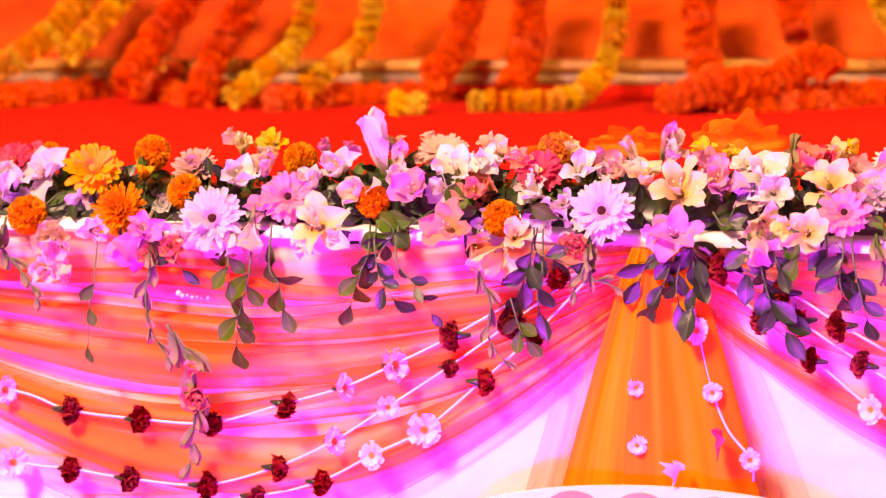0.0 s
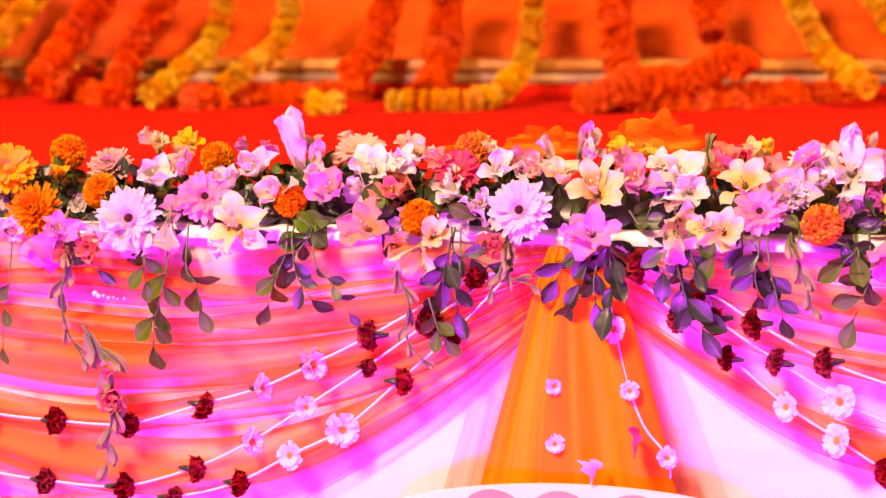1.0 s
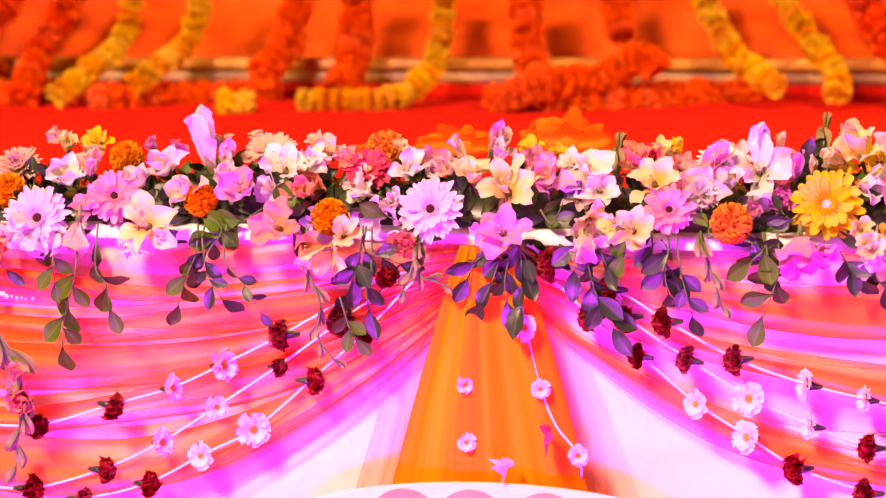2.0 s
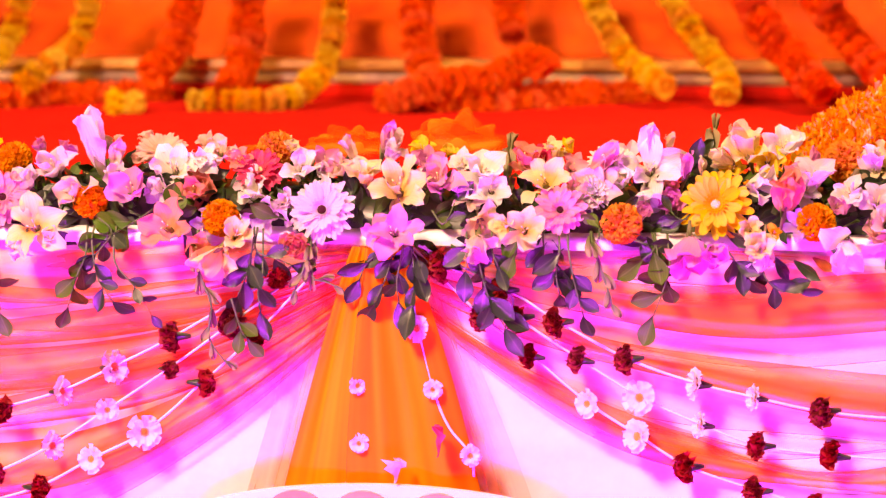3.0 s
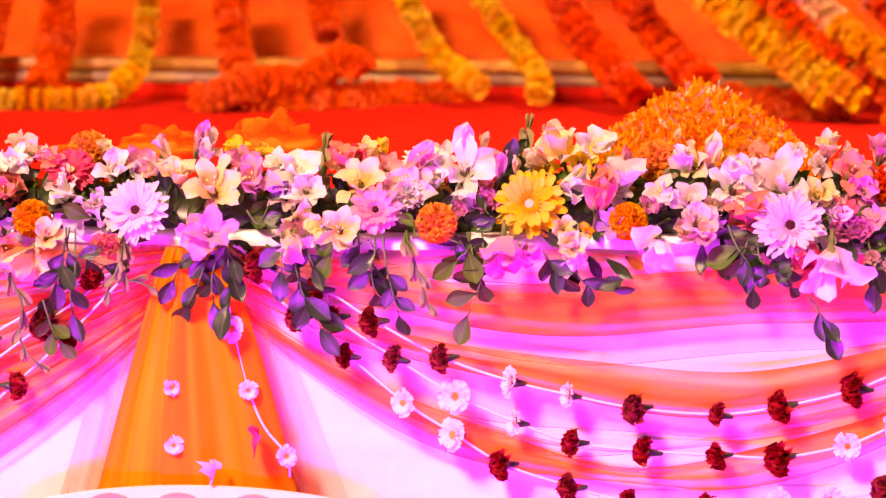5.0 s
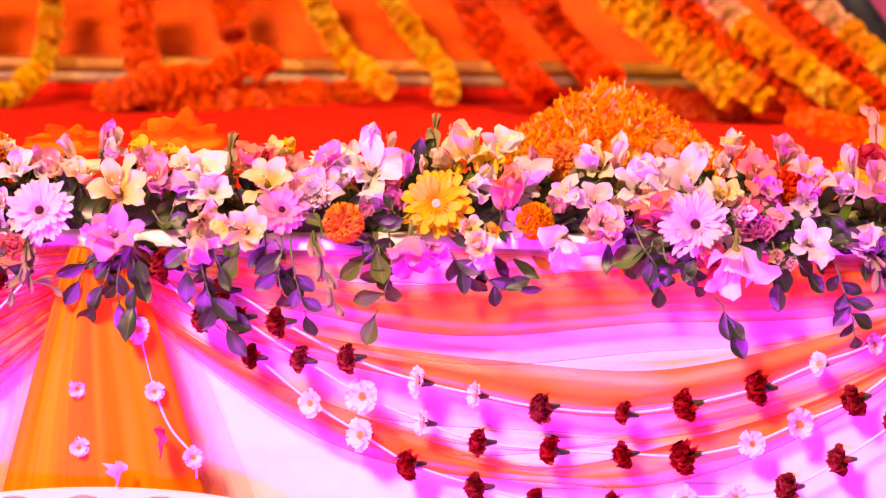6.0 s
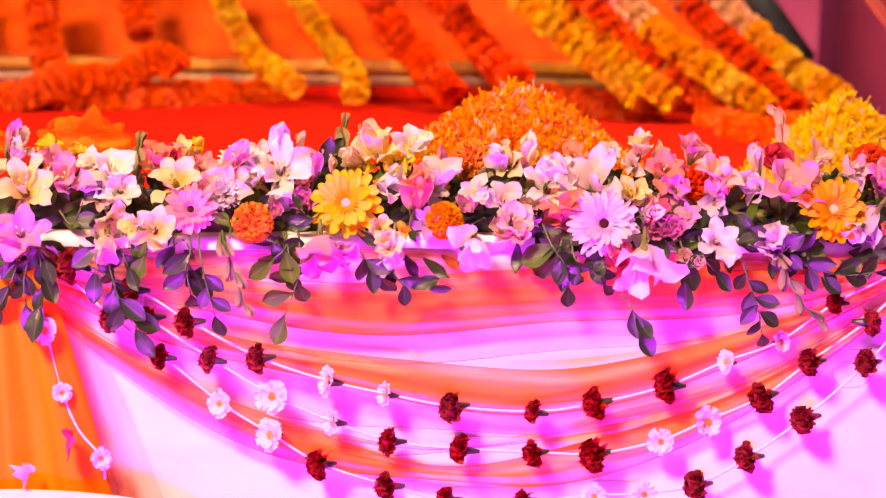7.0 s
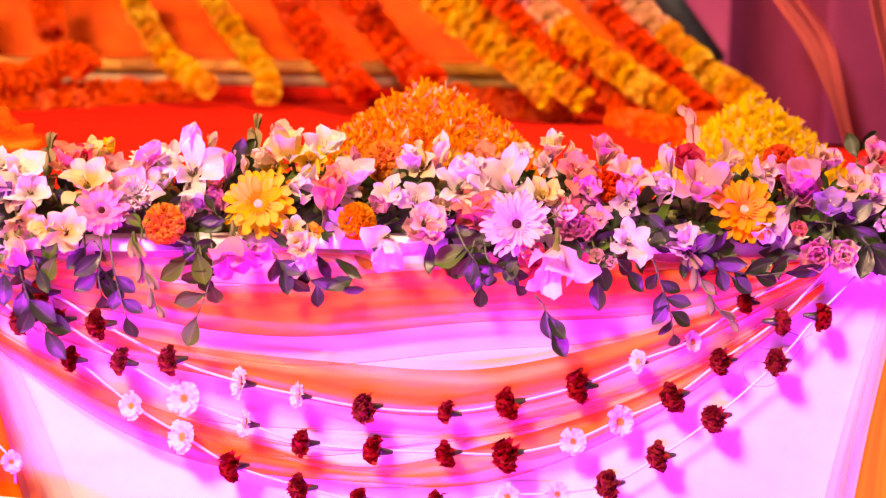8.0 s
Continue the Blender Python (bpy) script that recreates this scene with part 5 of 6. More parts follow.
bloom(-0.396, 3.036, 0.977, 0.048, 'lilac', -50, 40, 40, 'pale lilac open ruffled gladiolus bloom in the bank')
bloom(-0.302, 3.043, 0.984, 0.080, 'white', 0, 40, 50, 'white open ruffled gladiolus bloom in the bank')
bloom(-0.289, 3.023, 0.968, 0.057, 'white', 20, 60, 62, 'white open ruffled gladiolus bloom in the bank')
bloom(-0.329, 3.062, 1.000, 0.053, 'white', -40, 40, 45, 'white open ruffled gladiolus bloom in the bank')
bloom(-0.301, 2.956, 0.915, 0.063, 'blush', 185, 45, 42, 'blush pink open ruffled gladiolus bloom in the bank')
bloom(-0.233, 2.961, 0.920, 0.066, 'cream', 0, 70, 68, 'creamy yellow open ruffled gladiolus bloom in the bank')
bloom(-0.258, 2.970, 0.927, 0.042, 'cream', -60, 50, 45, 'creamy yellow open ruffled gladiolus bloom in the bank')
bloom(-0.207, 3.031, 0.976, 0.080, 'cream', -20, 48, 52, 'creamy yellow open ruffled gladiolus bloom in the bank')
bloom(-0.238, 3.062, 1.001, 0.063, 'salmon', 0, 25, 32, 'salmon pink half-open ruffled gladiolus bloom in the bank')
bloom(-0.214, 3.071, 1.009, 0.041, 'crimson', 0, 45, 50, 'crimson open ruffled gladiolus bloom in the bank')
bloom(-0.199, 3.075, 1.012, 0.051, 'cream', 0, 18, 28, 'creamy yellow half-open upright gladiolus bloom in the bank')
bloom(-0.177, 3.085, 1.021, 0.036, 'yellow', 0, 15, 30, 'yellow half-open upright gladiolus bloom in the bank')
bloom(-0.423, 2.956, 0.913, 0.071, 'magenta', 0, 62, 55, 'magenta open ruffled gladiolus bloom in the bank')
bloom(-0.444, 2.961, 0.916, 0.049, 'pink', -100, 45, 45, 'pink open ruffled gladiolus bloom in the bank')
bloom(-0.149, 3.043, 0.984, 0.116, 'pink', 36, 14, 10, 'pink closed upright gladiolus bloom in the bank')
bloom(-0.111, 3.059, 0.998, 0.061, 'white', 0, 40, 55, 'white open ruffled gladiolus bloom in the bank')
bloom(-0.061, 3.071, 1.009, 0.101, 'lilac', 3, 12, 14, 'pale lilac closed upright gladiolus bloom in the bank')
bloom(-0.032, 3.089, 1.024, 0.048, 'blush', 12, 10, 14, 'blush pink closed upright gladiolus bloom in the bank')
bloom(-0.056, 3.055, 0.995, 0.093, 'white', 0, 60, 68, 'white open ruffled gladiolus bloom in the bank')
bloom(-0.060, 3.029, 0.974, 0.060, 'white', 180, 40, 48, 'white open drooping gladiolus bloom in the bank')
bloom(-0.089, 3.045, 0.986, 0.055, 'white', -50, 45, 45, 'white open ruffled gladiolus bloom in the bank')
bloom(-0.130, 3.025, 0.970, 0.065, 'blush', 0, 50, 55, 'blush pink open ruffled gladiolus bloom in the bank')
bloom(-0.158, 3.022, 0.967, 0.045, 'pink', -40, 40, 40, 'pink open ruffled gladiolus bloom in the bank')
bloom(-0.006, 3.046, 0.989, 0.063, 'magenta', 10, 12, 15, 'magenta closed upright gladiolus bloom in the bank')
bloom(0.020, 3.055, 0.996, 0.048, 'cream', 0, 10, 14, 'creamy yellow closed upright gladiolus bloom in the bank')
bloom(0.090, 3.076, 1.015, 0.091, 'cream', -15, 28, 42, 'creamy yellow open ruffled gladiolus bloom in the bank')
bloom(0.137, 3.085, 1.022, 0.079, 'white', 5, 38, 48, 'white open ruffled gladiolus bloom in the bank')
bloom(0.115, 3.071, 1.010, 0.048, 'yellow', 0, 60, 60, 'yellow open ruffled gladiolus bloom in the bank')
bloom(0.157, 3.066, 1.006, 0.040, 'yellow', 30, 40, 50, 'yellow open ruffled gladiolus bloom in the bank')
bloom(0.065, 3.071, 1.010, 0.057, 'cream', -60, 25, 35, 'creamy yellow half-open ruffled gladiolus bloom in the bank')
bloom(0.085, 3.034, 0.979, 0.073, 'white', 65, 32, 32, 'white half-open ruffled gladiolus bloom in the bank')
bloom(0.138, 2.997, 0.950, 0.096, 'salmon', 4, 22, 22, 'salmon pink half-open upright gladiolus bloom in the bank')
bloom(0.180, 3.032, 0.979, 0.078, 'lilac', -5, 30, 38, 'pale lilac half-open ruffled gladiolus bloom in the bank')
bloom(0.159, 3.023, 0.971, 0.052, 'white', 60, 40, 40, 'white open ruffled gladiolus bloom in the bank')
bloom(0.181, 3.059, 1.001, 0.053, 'magenta', 5, 10, 14, 'magenta closed upright gladiolus bloom in the bank')
bloom(0.272, 3.055, 0.999, 0.068, 'lilac', -15, 14, 18, 'pale lilac half-open upright gladiolus bloom in the bank')
bloom(0.304, 3.059, 1.002, 0.093, 'cream', 5, 10, 13, 'creamy yellow closed upright gladiolus bloom in the bank')
bloom(0.290, 3.064, 1.006, 0.061, 'cream', -60, 38, 55, 'creamy yellow open ruffled gladiolus bloom in the bank')
bloom(0.325, 3.062, 1.005, 0.051, 'yellow', 50, 40, 50, 'yellow open ruffled gladiolus bloom in the bank')
bloom(0.356, 3.038, 0.985, 0.073, 'lilac', -10, 24, 28, 'pale lilac half-open upright gladiolus bloom in the bank')
bloom(0.383, 3.066, 1.009, 0.056, 'salmon', 0, 28, 38, 'salmon pink half-open ruffled gladiolus bloom in the bank')
bloom(0.268, 3.004, 0.957, 0.064, 'lilac', 0, 50, 58, 'pale lilac open ruffled gladiolus bloom in the bank')
bloom(0.295, 2.990, 0.947, 0.052, 'lilac', 120, 40, 45, 'pale lilac open ruffled gladiolus bloom in the bank')
bloom(0.236, 3.018, 0.968, 0.055, 'white', -30, 40, 45, 'white open ruffled gladiolus bloom in the bank')
bloom(0.338, 3.025, 0.975, 0.067, 'white', 0, 55, 62, 'white open ruffled gladiolus bloom in the bank')
bloom(0.224, 2.953, 0.917, 0.078, 'white', 180, 55, 58, 'white open ruffled gladiolus bloom in the bank')
bloom(0.278, 2.970, 0.930, 0.066, 'blush', 20, 45, 48, 'blush pink open ruffled gladiolus bloom in the bank')
bloom(0.356, 2.986, 0.944, 0.071, 'salmon', 0, 40, 32, 'salmon pink half-open ruffled gladiolus bloom in the bank')
bloom(0.003, 2.956, 0.917, 0.088, 'magenta', 175, 40, 42, 'magenta open drooping gladiolus bloom in the bank')
bloom(0.029, 2.948, 0.903, 0.056, 'magenta', 115, 40, 40, 'magenta open ruffled gladiolus bloom in the bank')
bloom(0.089, 2.965, 0.925, 0.039, 'cream', 0, 60, 58, 'creamy yellow open ruffled gladiolus bloom in the bank')
bloom(0.121, 2.960, 0.921, 0.027, 'gold', 20, 50, 50, 'golden open ruffled gladiolus bloom in the bank')
bloom(0.108, 2.953, 0.915, 0.073, 'white', 184, 14, 26, 'white half-open drooping gladiolus bloom in the bank')
bloom(0.406, 3.029, 0.977, 0.097, 'lilac', 0, 44, 56, 'pale lilac open ruffled gladiolus bloom in the bank')
bloom(0.377, 3.040, 0.986, 0.056, 'lilac', -60, 40, 45, 'pale lilac open ruffled gladiolus bloom in the bank')
bloom(0.480, 3.080, 1.021, 0.069, 'cream', 0, 28, 32, 'creamy yellow half-open ruffled gladiolus bloom in the bank')
bloom(0.499, 3.076, 1.017, 0.051, 'blush', 40, 30, 35, 'blush pink half-open ruffled gladiolus bloom in the bank')
bloom(0.431, 3.064, 1.007, 0.048, 'lilac', 5, 10, 14, 'pale lilac closed upright gladiolus bloom in the bank')
bloom(0.510, 3.046, 0.993, 0.073, 'salmon', 0, 40, 42, 'salmon pink open ruffled gladiolus bloom in the bank')
bloom(0.525, 3.036, 0.984, 0.058, 'pink', 60, 40, 40, 'pink open ruffled gladiolus bloom in the bank')
bloom(0.459, 3.016, 0.967, 0.060, 'cream', 0, 50, 48, 'creamy yellow open ruffled gladiolus bloom in the bank')
bloom(0.477, 2.990, 0.946, 0.047, 'lilac', 60, 45, 45, 'pale lilac open ruffled gladiolus bloom in the bank')
bloom(0.556, 3.073, 1.015, 0.074, 'pink', 12, 18, 22, 'pink half-open upright gladiolus bloom in the bank')
bloom(0.534, 3.069, 1.012, 0.058, 'magenta', -80, 42, 38, 'magenta half-open ruffled gladiolus bloom in the bank')
bloom(0.590, 3.029, 0.979, 0.092, 'blush', 0, 28, 32, 'blush pink half-open ruffled gladiolus bloom in the bank')
bloom(0.577, 3.020, 0.971, 0.067, 'pink', 30, 38, 38, 'pink half-open ruffled gladiolus bloom in the bank')
bloom(0.624, 3.036, 0.985, 0.055, 'lilac', 50, 35, 40, 'pale lilac open ruffled gladiolus bloom in the bank')
bloom(0.656, 3.052, 0.998, 0.078, 'blush', -5, 8, 11, 'blush pink closed upright gladiolus bloom in the bank')
bloom(0.689, 3.016, 0.969, 0.105, 'pink', 10, 38, 46, 'pink open ruffled gladiolus bloom in the bank')
bloom(0.657, 3.027, 0.978, 0.057, 'lilac', -60, 40, 42, 'pale lilac open ruffled gladiolus bloom in the bank')
bloom(0.730, 3.059, 1.005, 0.073, 'blush', 32, 28, 28, 'blush pink half-open ruffled gladiolus bloom in the bank')
bloom(0.787, 3.052, 1.000, 0.068, 'lilac', 60, 35, 42, 'pale lilac open ruffled gladiolus bloom in the bank')
bloom(0.845, 3.029, 0.981, 0.092, 'pink', 0, 34, 32, 'pink half-open ruffled gladiolus bloom in the bank')
bloom(0.877, 3.059, 1.006, 0.068, 'blush', 10, 18, 22, 'blush pink half-open upright gladiolus bloom in the bank')
bloom(0.901, 3.064, 1.011, 0.053, 'blush', 28, 18, 25, 'blush pink half-open upright gladiolus bloom in the bank')
bloom(0.886, 2.993, 0.952, 0.064, 'violet', 0, 45, 48, 'violet open ruffled gladiolus bloom in the bank')
bloom(0.576, 2.948, 0.911, 0.071, 'white', 0, 65, 62, 'white open ruffled gladiolus bloom in the bank')
bloom(0.661, 2.948, 0.911, 0.054, 'lilac', -10, 40, 32, 'pale lilac half-open ruffled gladiolus bloom in the bank')
bloom(0.471, 2.948, 0.904, 0.107, 'lilac', 192, 38, 34, 'pale lilac half-open drooping gladiolus bloom in the bank')
bloom(0.825, 2.999, 0.956, 0.092, 'lilac', -132, 20, 26, 'pale lilac half-open drooping gladiolus bloom in the bank')
bloom(0.793, 2.978, 0.939, 0.059, 'white', -150, 40, 40, 'white open drooping gladiolus bloom in the bank')
bloom(0.528, 3.023, 0.973, 0.050, 'magenta', 0, 50, 45, 'magenta open ruffled gladiolus bloom in the bank')
bloom(0.497, 2.993, 0.949, 0.044, 'crimson', 0, 50, 50, 'crimson open ruffled gladiolus bloom in the bank')
bloom(0.543, 2.983, 0.941, 0.049, 'pink', -20, 45, 45, 'pink open ruffled gladiolus bloom in the bank')
bloom(0.745, 3.036, 0.986, 0.043, 'blush', -40, 40, 40, 'blush pink open ruffled gladiolus bloom in the bank')
bloom(0.934, 3.027, 0.980, 0.075, 'blush', 0, 40, 45, 'blush pink open ruffled gladiolus bloom in the bank')
bloom(0.977, 3.076, 1.022, 0.058, 'pink', 0, 15, 20, 'pink half-open upright gladiolus bloom in the bank')
bloom(0.958, 3.018, 0.973, 0.067, 'lilac', 40, 45, 50, 'pale lilac open ruffled gladiolus bloom in the bank')
marigold(-1.464, 3.095, 1.009, 0.035, 'orange', 0, 30, 'orange marigold head in the flower bank')
lily(-1.094, 3.124, 1.023, 0.049, 'yellow', -2, 29, 47, 'yellow ruffled gladiolus bloom in the flower bank')
lily(-1.086, 3.096, 1.001, 0.055, 'blush', 26, -1, 38, 'blush pink ruffled gladiolus bloom in the flower bank')
rose(-1.403, 2.958, 0.886, 0.068, 'blush', -10, 30, 'blush pink rose with folded petals in the bank')
lily(-1.409, 2.948, 0.845, 0.051, 'blush', -18, 1, 41, 'blush pink ruffled gladiolus bloom in the flower bank')
rose(-1.199, 2.953, 0.878, 0.045, 'salmon', 0, 30, 'salmon rose with folded petals in the bank')
rose(-1.242, 2.951, 0.867, 0.033, 'salmon', 0, 30, 'salmon rose with folded petals in the bank')
lily(-1.071, 3.009, 0.932, 0.055, 'magenta', -4, 43, 51, 'magenta ruffled gladiolus bloom in the flower bank')
lily(-1.485, 3.014, 0.929, 0.055, 'violet', 39, 50, 40, 'violet ruffled gladiolus bloom in the flower bank')
rose(-1.237, 3.019, 0.938, 0.035, 'white', 0, 30, 'white rose with folded petals in the bank')
lily(-1.238, 2.979, 0.906, 0.047, 'magenta', -11, 5, 36, 'magenta ruffled gladiolus bloom in the flower bank')
lily(-1.544, 3.096, 0.995, 0.039, 'crimson', -36, 42, 48, 'crimson ruffled gladiolus bloom in the flower bank')
lily(-0.883, 3.112, 1.016, 0.047, 'blush', -27, 64, 32, 'blush pink ruffled gladiolus bloom in the flower bank')
lily(-0.833, 3.095, 1.003, 0.047, 'blush', 24, 40, 48, 'blush pink ruffled gladiolus bloom in the flower bank')
rose(-0.739, 3.043, 0.965, 0.065, 'salmon', 0, 30, 'salmon rose with folded petals in the bank')
lily(-0.936, 2.963, 0.899, 0.047, 'lilac', -19, -35, 39, 'pale lilac ruffled gladiolus bloom in the flower bank')
lily(-0.647, 3.045, 0.968, 0.055, 'lilac', -37, 55, 46, 'pale lilac ruffled gladiolus bloom in the flower bank')
lily(-0.611, 3.123, 1.027, 0.032, 'cream', -7, 19, 48, 'creamy yellow ruffled gladiolus bloom in the flower bank')
rose(-0.576, 2.954, 0.899, 0.039, 'salmon', 0, 0, 'salmon rose with folded petals in the bank')
lily(-0.713, 2.989, 0.924, 0.047, 'violet', 27, 9, 43, 'violet ruffled gladiolus bloom in the flower bank')
lily(-0.588, 3.016, 0.947, 0.055, 'lilac', -37, 31, 32, 'pale lilac ruffled gladiolus bloom in the flower bank')
lily(-0.829, 3.120, 1.023, 0.047, 'blush', 0, 78, 35, 'blush pink ruffled gladiolus bloom in the flower bank')
lily(-0.446, 3.115, 1.022, 0.049, 'lilac', 34, 53, 49, 'pale lilac ruffled gladiolus bloom in the flower bank')
lily(-0.403, 3.109, 1.019, 0.043, 'yellow', 19, 40, 40, 'yellow ruffled gladiolus bloom in the flower bank')
bloom(-0.319, 3.023, 0.957, 0.048, 'blush', 20, 62, 56, 'blush pink open ruffled gladiolus bloom in the bank')
bloom(-0.303, 2.993, 0.935, 0.060, 'cream', 150, 62, 56, 'creamy yellow open ruffled gladiolus bloom in the bank')
lily(-0.244, 3.074, 0.995, 0.050, 'salmon', 16, 49, 53, 'salmon ruffled gladiolus bloom in the flower bank')
lily(-0.217, 3.094, 1.010, 0.039, 'crimson', -11, 51, 39, 'crimson ruffled gladiolus bloom in the flower bank')
lily(-0.203, 3.100, 1.015, 0.050, 'cream', -1, 54, 51, 'creamy yellow ruffled gladiolus bloom in the flower bank')
rose(-0.565, 2.954, 0.895, 0.040, 'salmon', 0, 0, 'salmon rose with folded petals in the bank')
spike([(-0.268, 3.031, 0.963), (-0.268, 3.080, 0.999), (-0.266, 3.139, 1.043)], 0.038, None, 'green and mauve gladiolus spike standing up', 5)
lily(-0.174, 3.079, 0.997, 0.052, 'pink', 27, 34, 55, 'pink ruffled gladiolus bloom in the flower bank')
lily(-0.138, 3.018, 0.953, 0.050, 'lilac', -28, 38, 58, 'pale lilac ruffled gladiolus bloom in the flower bank')
rose(-0.066, 3.008, 0.946, 0.031, 'pink', 0, 30, 'pink rose with folded petals in the bank')
rose(-0.025, 3.023, 0.958, 0.044, 'magenta', 0, 30, 'magenta rose with folded petals in the bank')
lily(0.072, 3.131, 1.038, 0.055, 'blush', 6, 49, 43, 'blush pink ruffled gladiolus bloom in the flower bank')
lily(0.064, 3.076, 0.997, 0.043, 'yellow', 10, 40, 49, 'yellow ruffled gladiolus bloom in the flower bank')
lily(0.099, 2.952, 0.897, 0.052, 'cream', -2, -1, 33, 'creamy yellow ruffled gladiolus bloom in the flower bank')
lily(-0.022, 3.049, 0.977, 0.039, 'salmon', -30, 23, 37, 'salmon ruffled gladiolus bloom in the flower bank')
bloom(-0.309, 3.034, 0.963, 0.044, 'white', -30, 62, 56, 'white open ruffled gladiolus bloom in the bank')
lily(-0.087, 3.098, 1.012, 0.047, 'lilac', -10, 47, 48, 'pale lilac ruffled gladiolus bloom in the flower bank')
spike([(0.039, 3.080, 1.000), (0.036, 3.120, 1.029), (0.040, 3.154, 1.058)], 0.038, None, 'mauve gladiolus spike standing up', 4)
lily(0.306, 3.013, 0.953, 0.047, 'blush', 38, 34, 49, 'blush pink ruffled gladiolus bloom in the flower bank')
rose(0.355, 3.008, 0.949, 0.070, 'salmon', -10, 30, 'salmon rose with folded petals in the bank')
rose(0.276, 2.975, 0.925, 0.058, 'blush', 0, 30, 'blush pink rose with folded petals in the bank')
lily(0.292, 2.959, 0.913, 0.052, 'pink', 0, -11, 33, 'pink ruffled gladiolus bloom in the flower bank')
lily(0.097, 2.954, 0.905, 0.050, 'cream', 38, 31, 48, 'creamy yellow ruffled gladiolus bloom in the flower bank')
lily(0.439, 3.106, 1.022, 0.043, 'lilac', -7, 33, 59, 'pale lilac ruffled gladiolus bloom in the flower bank')
lily(0.473, 3.083, 1.006, 0.047, 'lilac', -31, 37, 44, 'pale lilac ruffled gladiolus bloom in the flower bank')
lily(0.471, 3.029, 0.966, 0.052, 'cream', -40, 23, 39, 'creamy yellow ruffled gladiolus bloom in the flower bank')
rose(0.487, 3.005, 0.948, 0.037, 'lilac', 0, 30, 'pale lilac rose with folded petals in the bank')
rose(0.495, 2.983, 0.932, 0.045, 'magenta', 0, 10, 'magenta rose with folded petals in the bank')
rose(0.435, 2.950, 0.889, 0.052, 'crimson', 0, 0, 'crimson rose with folded petals in the bank')
lily(0.210, 3.013, 0.952, 0.047, 'magenta', 36, 35, 38, 'magenta ruffled gladiolus bloom in the flower bank')
lily(0.161, 2.981, 0.928, 0.047, 'violet', -19, -14, 59, 'violet ruffled gladiolus bloom in the flower bank')
spike([(0.200, 3.020, 0.957), (0.243, 3.045, 0.976), (0.299, 3.062, 0.989)], 0.042, None, 'brown-green gladiolus spike lying on the bank', 6)
lily(0.520, 3.035, 0.971, 0.055, 'pink', 12, 26, 52, 'pink ruffled gladiolus bloom in the flower bank')
lily(0.586, 3.024, 0.963, 0.052, 'lilac', 2, 4, 40, 'pale lilac ruffled gladiolus bloom in the flower bank')
rose(0.695, 3.093, 1.016, 0.056, 'crimson', 0, 30, 'crimson rose with folded petals in the bank')
rose(0.857, 3.046, 0.982, 0.073, 'pink', 0, 25, 'pink rose with folded petals in the bank')
rose(0.664, 2.957, 0.914, 0.056, 'lilac', 0, 30, 'pale lilac rose with folded petals in the bank')
rose(0.838, 2.977, 0.929, 0.030, 'salmon', 0, 30, 'salmon rose with folded petals in the bank')
rose(0.859, 2.951, 0.896, 0.056, 'pink', 0, 10, 'pink rose with folded petals in the bank')
rose(0.898, 2.951, 0.896, 0.052, 'blush', 0, 10, 'blush pink rose with folded petals in the bank')
lily(0.967, 3.052, 0.988, 0.076, 'blush', 34, 26, 42, 'blush pink ruffled gladiolus bloom in the flower bank')
bud(0.985, 3.088, 1.014, 0.040, 'blush', 0, 80, 'blush pink pointed bud standing up from the bank')
lily(0.979, 3.086, 1.013, 0.052, 'crimson', 29, 22, 40, 'crimson ruffled gladiolus bloom in the flower bank')
lily(0.928, 3.002, 0.949, 0.043, 'lilac', 27, -3, 55, 'pale lilac ruffled gladiolus bloom in the flower bank')
lily(0.971, 2.991, 0.941, 0.050, 'lilac', 16, 8, 40, 'pale lilac ruffled gladiolus bloom in the flower bank')
rose(0.531, 2.951, 0.892, 0.026, 'blush', 0, 30, 'blush pink rose with folded petals in the bank')
rose(0.551, 2.949, 0.883, 0.023, 'blush', 0, 30, 'blush pink rose with folded petals in the bank')
lily(0.990, 3.058, 0.992, 0.063, 'lilac', 33, 41, 35, 'pale lilac ruffled gladiolus bloom in the flower bank')
lily(1.031, 3.046, 0.984, 0.071, 'lilac', -1, 24, 45, 'pale lilac ruffled gladiolus bloom in the flower bank')
rose(1.030, 2.991, 0.941, 0.061, 'pink', 0, 30, 'pink rose with folded petals in the bank')
lily(0.767, 3.030, 0.969, 0.047, 'salmon', -14, 5, 48, 'salmon ruffled gladiolus bloom in the flower bank')
rose(0.515, 2.979, 0.929, 0.044, 'magenta', 0, 30, 'magenta rose with folded petals in the bank')
spike([(0.695, 3.080, 1.006), (0.709, 3.139, 1.052), (0.704, 3.180, 1.090)], 0.037, 'pink', 'pink gladiolus spike standing up', 5)
lily(-1.609, 3.080, 0.981, 0.079, 'lilac', 26, 1, 38, 'pale lilac ruffled gladiolus bloom in the flower bank')
marigold(-1.579, 2.997, 0.928, 0.058, 'orange', 0, 30, 'orange marigold head in the flower bank')
lily(-1.521, 2.955, 0.881, 0.071, 'pink', 26, 36, 50, 'pink ruffled gladiolus bloom in the flower bank')
gerbera(-1.649, 3.018, 0.952, 0.100, 'pink', 'dark', 0, 25, 'pink gerbera with a dark centre')
lily(-1.732, 3.060, 0.964, 0.087, 'white', -39, 32, 59, 'white ruffled gladiolus bloom in the flower bank')
rose(-1.619, 2.974, 0.894, 0.070, 'blush', 0, 30, 'blush pink rose with folded petals in the bank')
lily(1.064, 3.050, 0.987, 0.087, 'white', 41, 31, 33, 'white ruffled gladiolus bloom in the flower bank')
